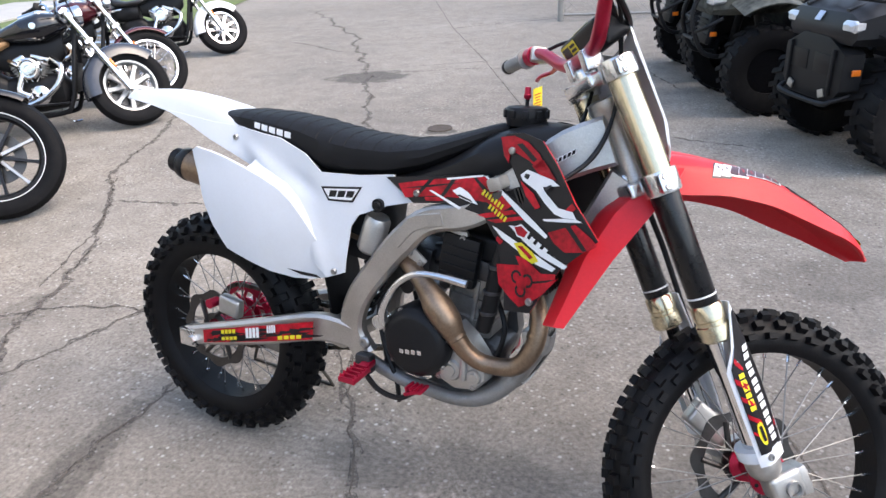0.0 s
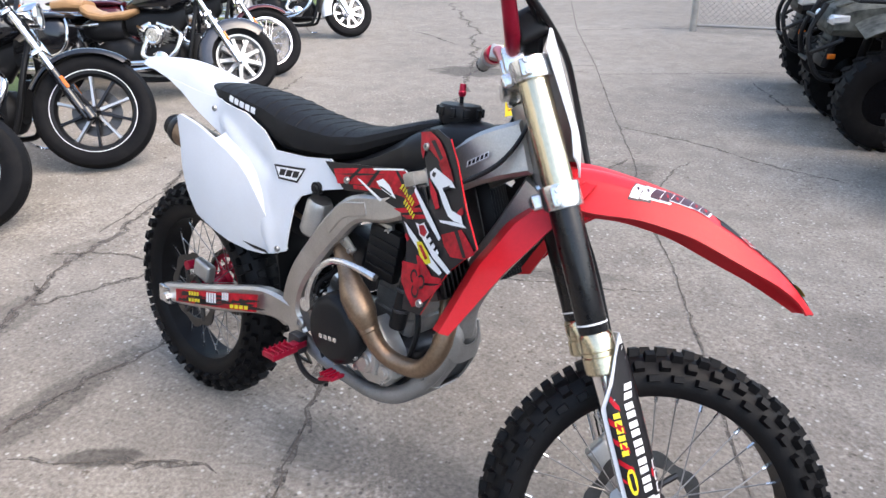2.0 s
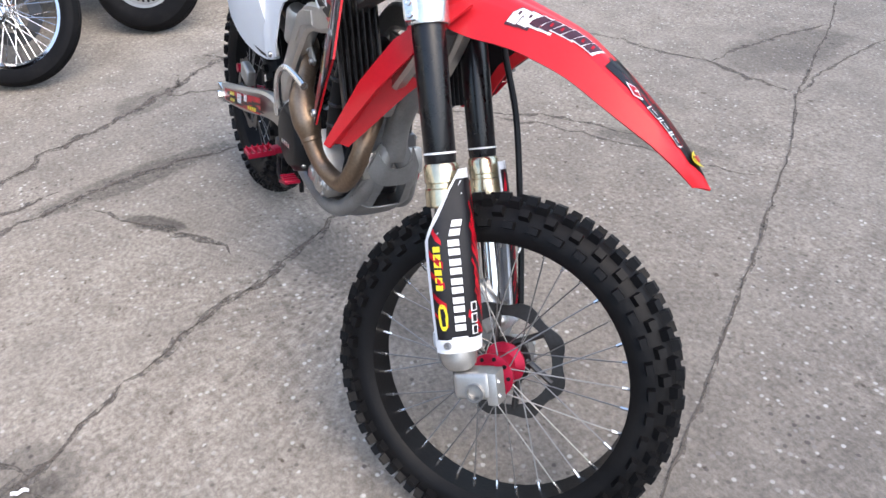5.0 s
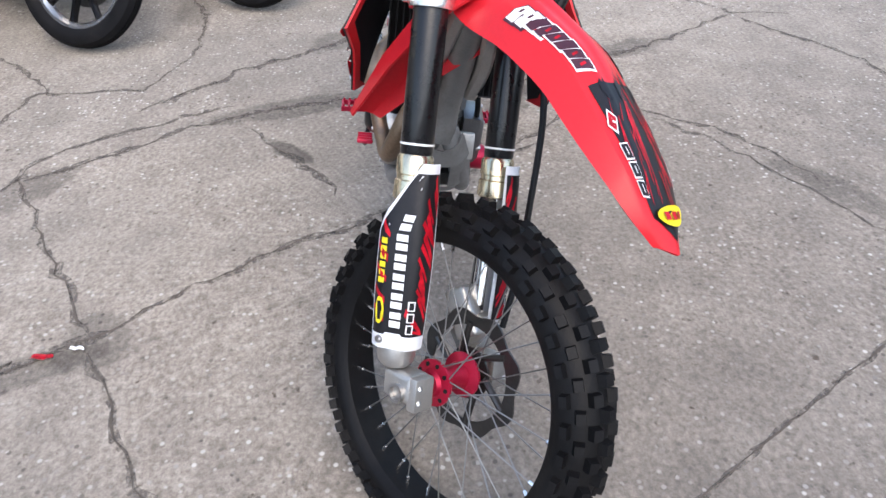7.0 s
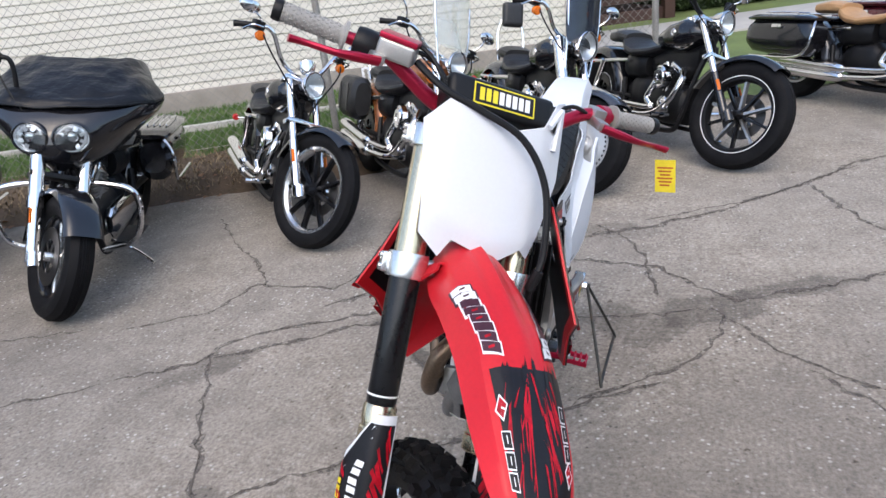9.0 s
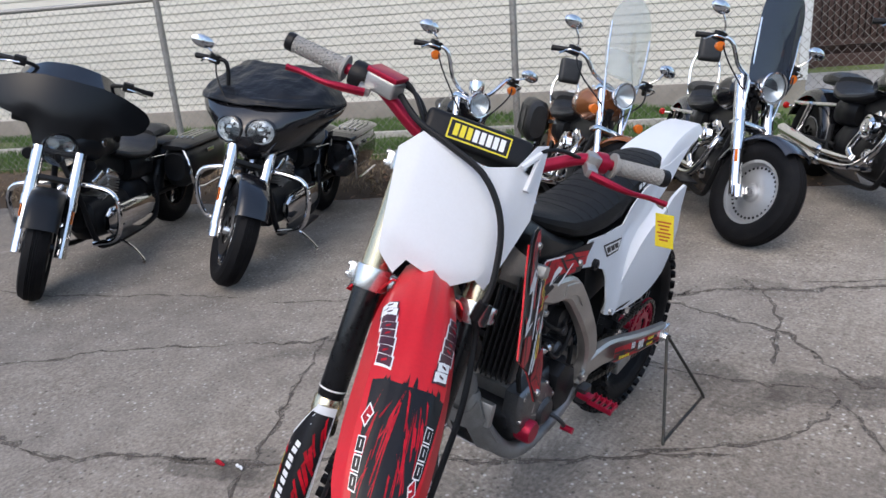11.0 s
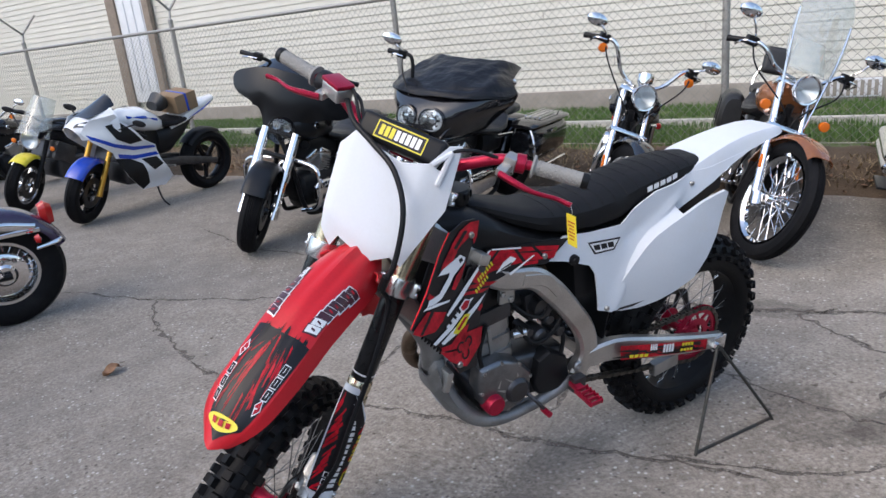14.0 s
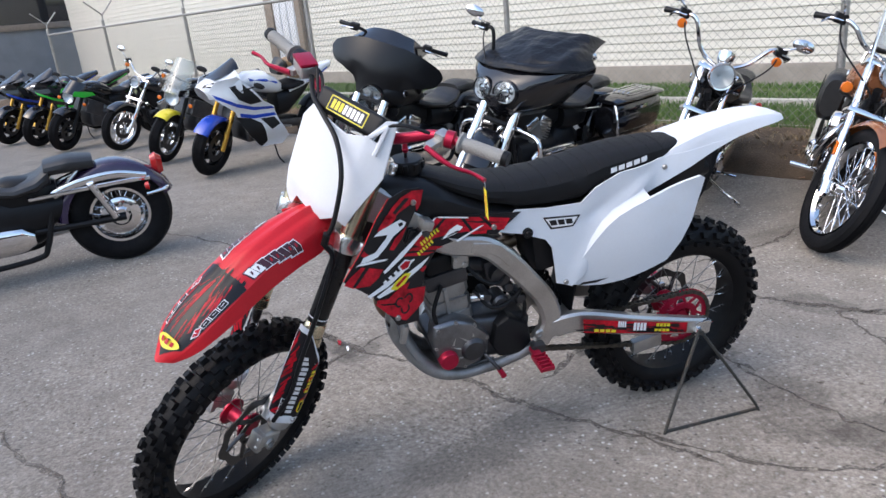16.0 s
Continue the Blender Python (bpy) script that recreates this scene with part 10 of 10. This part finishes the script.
for x0, x1 in zip(POSTS, POSTS[1:]):
    stick("top_rail", fence, fp(x0, 0, 1.745), fp(x1, 0, 1.745), 0.022, galv, 12)
    stick("bottom_wire", fence, fp(x0, 0.01, 0.24), fp(x1, 0.01, 0.24), 0.003, galv, 6)


def chain_link(name, fa, a0, a1, z0, z1, parent, pitch=0.075, r=0.0019):
    """Two sets of diagonal wires woven as one mesh."""
    H, verts, faces = z1 - z0, [], []
    slope = 1.0
    for d in (1, -1):
        a = a0 - H
        while a < a1 + H:
            lo, hi = max(a0, min(a, a + H)), min(a1, max(a, a + H))
            if hi - lo > 0.01:
                zl, zh = z0 + (lo - a) * slope, z0 + (hi - a) * slope
                if d < 0:
                    zl, zh = z1 - (lo - a) * slope, z1 - (hi - a) * slope
                q0, q1 = fa(lo, zl, 0.002 * d), fa(hi, zh, 0.002 * d)
                dr = (q1 - q0).normalized()
                s1 = dr.cross(Vector((0, 0, 1))).normalized()
                s2 = dr.cross(s1)
                i = len(verts)
                for q in (q0, q1):
                    for k in range(3):
                        t = 2.0944 * k
                        verts.append(tuple(q + (s1 * math.cos(t) + s2 * math.sin(t)) * r))
                for k in range(3):
                    faces.append((i + k, i + (k + 1) % 3, i + 3 + (k + 1) % 3, i + 3 + k))
            a += pitch
    me = bpy.data.meshes.new(name)
    me.from_pydata(verts, [], faces)
    me.materials.append(wire_mat)
    ob = new(name, me)
    ob.parent = parent
    ob["kind"] = "stuff"
    return ob


chain_link("wire_mesh", lambda a, z, o: fp(a, 0.032 + o, z), POSTS[0], POSTS[-1], 0.22, 1.74, fence)

# the far end of the lot: gate post and fence behind the quads
def far(a, z, o=0.0):
    return Vector((-2.47 + a, 8.65 + 0.24 * a + o, z))


fence2 = thing("chain_link_fence", "galvanised chain-link fence across the end of the lot", "fence")
for a in (0.0, 2.9, 5.8):
    part("fence_post", rod(B(), far(a, 0), far(a, 1.9), 0.045 if a == 0 else 0.030, 14), galv, fence2, "round fence post")
stick("top_rail", fence2, far(0, 1.8), far(5.8, 1.8), 0.022, galv, 12)
stick("bottom_rail", fence2, far(0, 0.08), far(5.8, 0.08), 0.018, galv, 12)
chain_link("wire_mesh", lambda a, z, o: far(a, z, o), 0, 5.8, 0.06, 1.8, fence2, r=0.0034)
# ---- the neighbour's yard past the end of the building ----
hedge_leaf = blade_mat("hedge_leaves", (0.010, 0.020, 0.008), (0.045, 0.075, 0.022))
porch_wood = mat("dark_red_porch_wood", (0.055, 0.028, 0.022), 0.7, var=0.25, scale=8, rand=0.15)
walk_stone = mat("pale_sidewalk", (0.42, 0.40, 0.37), 0.9, var=0.12, scale=4, fine=70, bump=0.002)
lawn_far = mat("far_lawn", (0.13, 0.17, 0.05), 0.95, var=0.3, scale=1.5, fine=20, bump=0.01)


bm = sheet(B(), lambda u, v: fp(-2.2 - 16 * u, 0.1 - 16 * v, 0.02 + 0.10 * min(1, v * 8) * min(1, max(0.0, u) * 20) + 0.01 * noise.noise(Vector((u * 40, v * 40, 0)))), 0, 1, 0, 1, 40, 40)
tagged(part("lawn", bm, lawn_far), "patchy lawn of the next yard", "lawn", kind="structure")
bm = boxy(B(), (14.0, 2.20, 0.05), Matrix.Translation(fp(-9.4, -4.75, 0.13)) @ Matrix.Rotation(HA, 4, "Z"), 0.01)
tagged(part("pavement", bm, walk_stone), "pale concrete footpath", "footpath", kind="structure")
porch = thing("porch", "dark red wooden porch with slatted sides", "porch")
PA = -5.50
part("porch_floor", boxy(B(), (2.3, 2.2, 0.26), Matrix.Translation(fp(PA, -8.1, 0.20)) @ Matrix.Rotation(HA, 4, "Z"), 0.01), porch_wood, porch)
for k in range(20):
    part("porch_slat", boxy(B(), (0.065, 0.03, 1.60), Matrix.Translation(fp(PA + 0.95 - k * 0.098, -7.02, 1.30)) @ Matrix.Rotation(HA, 4, "Z"), 0.004), porch_wood, porch)
for z in (0.52, 2.08):
    part("porch_rail", boxy(B(), (2.2, 0.06, 0.09), Matrix.Translation(fp(PA, -6.99, z)) @ Matrix.Rotation(HA, 4, "Z"), 0.006), porch_wood, porch)
for a in (PA + 1.05, PA - 1.05):
    part("porch_post", boxy(B(), (0.20, 0.20, 2.9), Matrix.Translation(fp(a, -6.99, 1.5)) @ Matrix.Rotation(HA, 4, "Z"), 0.006), porch_wood, porch)
part("porch_roof", boxy(B(), (2.7, 2.8, 0.16), Matrix.Translation(fp(PA, -8.2, 2.95)) @ Matrix.Rotation(HA, 4, "Z"), 0.01), trim_brown, porch)
part("porch_back", boxy(B(), (2.5, 0.10, 2.9), Matrix.Translation(fp(PA, -9.3, 1.45)) @ Matrix.Rotation(HA, 4, "Z")), porch_wood, porch)


def hedge(name, label, c, size, n, seed):
    """A clipped evergreen: stems inside and many small leaf sprays."""
    th = thing(name, label, "hedge", Matrix.Translation(c) @ Matrix.Rotation(HA, 4, "Z"))
    rg = random.Random(seed)
    bm = B()
    for k in range(7):
        x, y = rg.uniform(-0.35, 0.35) * size[0], rg.uniform(-0.3, 0.3) * size[1]
        tube(bm, [(x * 0.5, y * 0.5, 0), (x, y, size[2] * 0.5), (x * 1.2, y * 1.2, size[2] * 0.9)], [0.05, 0.035, 0.012], 7)
    part("trunk", bm, trim_brown, th, "brown stems")
    verts, faces = [], []
    for _ in range(n):
        d = Vector((rg.gauss(0, 1), rg.gauss(0, 1), rg.gauss(0, 1))).normalized()
        q = max(abs(d.x), abs(d.y), abs(d.z))
        r = rg.uniform(0.72, 1.0) ** 0.5 / (q ** 0.75)
        p = Vector((d.x * r * size[0] / 2, d.y * r * size[1] / 2, size[2] / 2 + d.z * r * size[2] / 2))
        p *= 1 + 0.10 * noise.noise(p * 1.7)
        if p.z < 0.02:
            continue
        t = Vector((rg.gauss(0, 1), rg.gauss(0, 1), rg.gauss(0, 1))).normalized()
        s = t.cross(d).normalized() * rg.uniform(0.015, 0.03)
        l = (t + d * 0.6).normalized() * rg.uniform(0.05, 0.10)
        i = len(verts)
        verts += [tuple(p), tuple(p + s + l * 0.5), tuple(p + l), tuple(p - s + l * 0.5)]
        faces.append((i, i + 1, i + 2, i + 3))
    me = bpy.data.meshes.new("crown")
    me.from_pydata(verts, [], faces)
    me.materials.append(hedge_leaf)
    ob = new("crown", me)
    ob.parent = th
    ob["kind"] = "stuff"
    return th


hedge("hedge", "dark clipped evergreen hedge beside the porch", fp(-8.15, -8.3, 0.08), (3.3, 1.8, 3.0), 60000, 3)

# ---- dark garage at the far corner of the lot ----
dark_wall = mat("grey_metal_wall", (0.20, 0.21, 0.23), 0.6, var=0.12, scale=3, bump=0.001)
dark_glass = mat("dark_window_glass", (0.012, 0.014, 0.018), 0.08, var=0.2, spec=0.8)
gar = thing("garage_building", "grey metal garage with a dark upper band", "building", Matrix.Translation(fp(30.4, -1.0, 0)) @ Matrix.Rotation(HA, 4, "Z"))
part("wall", boxy(B(), (10.0, 6.0, 5.2), Matrix.Translation((0.2, 0, 2.6)), 0.02), dark_wall, gar)
part("upper_band", boxy(B(), (10.05, 6.05, 1.5), Matrix.Translation((0.2, 0, 3.0)), 0.01), dark_glass, gar, "dark glass band")
for k in range(6):
    part("mullion", boxy(B(), (0.09, 6.10, 1.5), Matrix.Translation((-4.2 + k * 1.7, 0, 3.0)), 0.01), dark_wall, gar)
part("cornice", boxy(B(), (10.2, 6.2, 0.20), Matrix.Translation((0.2, 0, 2.20)), 0.02), trim_brown, gar)
for k in range(3):
    part("garage_door", boxy(B(), (2.4, 0.06, 1.9), Matrix.Translation((-3.4 + k * 3.0, 3.02, 0.97)), 0.02), dark_wall, gar, "roll-up door")
# plain unseen walls, added to close the lot behind the camera
closing_wall = mat("unseen_wall_brick", (0.36, 0.32, 0.28), 0.85, var=0.2, scale=1.5, fine=14)
for nm, c, s in (("wall_east", (24, 2, 2.6), (0.5, 60, 5.2)), ("wall_north", (2, 30, 2.6), (60, 0.5, 5.2)), ("wall_far_south", (14, -30, 2.6), (50, 0.5, 5.2))):
    tagged(part(nm, boxy(B(), s, Matrix.Translation(c)), closing_wall), "plain unseen brick wall added to close the lot", "wall", kind="structure")


# ---- siding boards, one by one ----
EXPO = 0.108
bm = B()
prof = [(0.0, 0.0), (0.015, 0.0), (0.017, 0.008), (0.005, EXPO), (0.0, EXPO)]
L = b1 - b0
verts = [Vector((sx * L / 2, y, z)) for sx in (-1, 1) for y, z in prof]
mesh_into(bm, verts, [(0, 1, 2, 3, 4), (9, 8, 7, 6, 5)] + [(i, 5 + i, 5 + (i + 1) % 5, (i + 1) % 5) for i in range(5)])
first = part("siding_board", bm, siding_white, wall, "", None, 20)
data = first.data
basis = Matrix.Translation(fp((b0 + b1) / 2, BO - 0.038, 0)) @ Matrix.Rotation(HA, 4, "Z")
first.matrix_basis = basis @ Matrix.Translation((0, 0, 0.40))
for k in range(1, 46):
    part("siding_board", None, siding_white, wall, m=basis @ Matrix.Translation((0, 0, 0.40 + k * EXPO)), data=data)
# butt joints between siding lengths
jr = random.Random(21)
for k in range(46):
    for a in (jr.uniform(b0 + 1, b0 + 6), jr.uniform(b0 + 8, b1 - 2)):
        if k % 3 == 0:
            part("siding_joint", boxy(B(), (0.006, 0.006, EXPO * 0.9), basis @ Matrix.Translation((a - (b0 + b1) / 2, 0.018, 0.40 + (k + 0.48) * EXPO))), found_grey, wall)
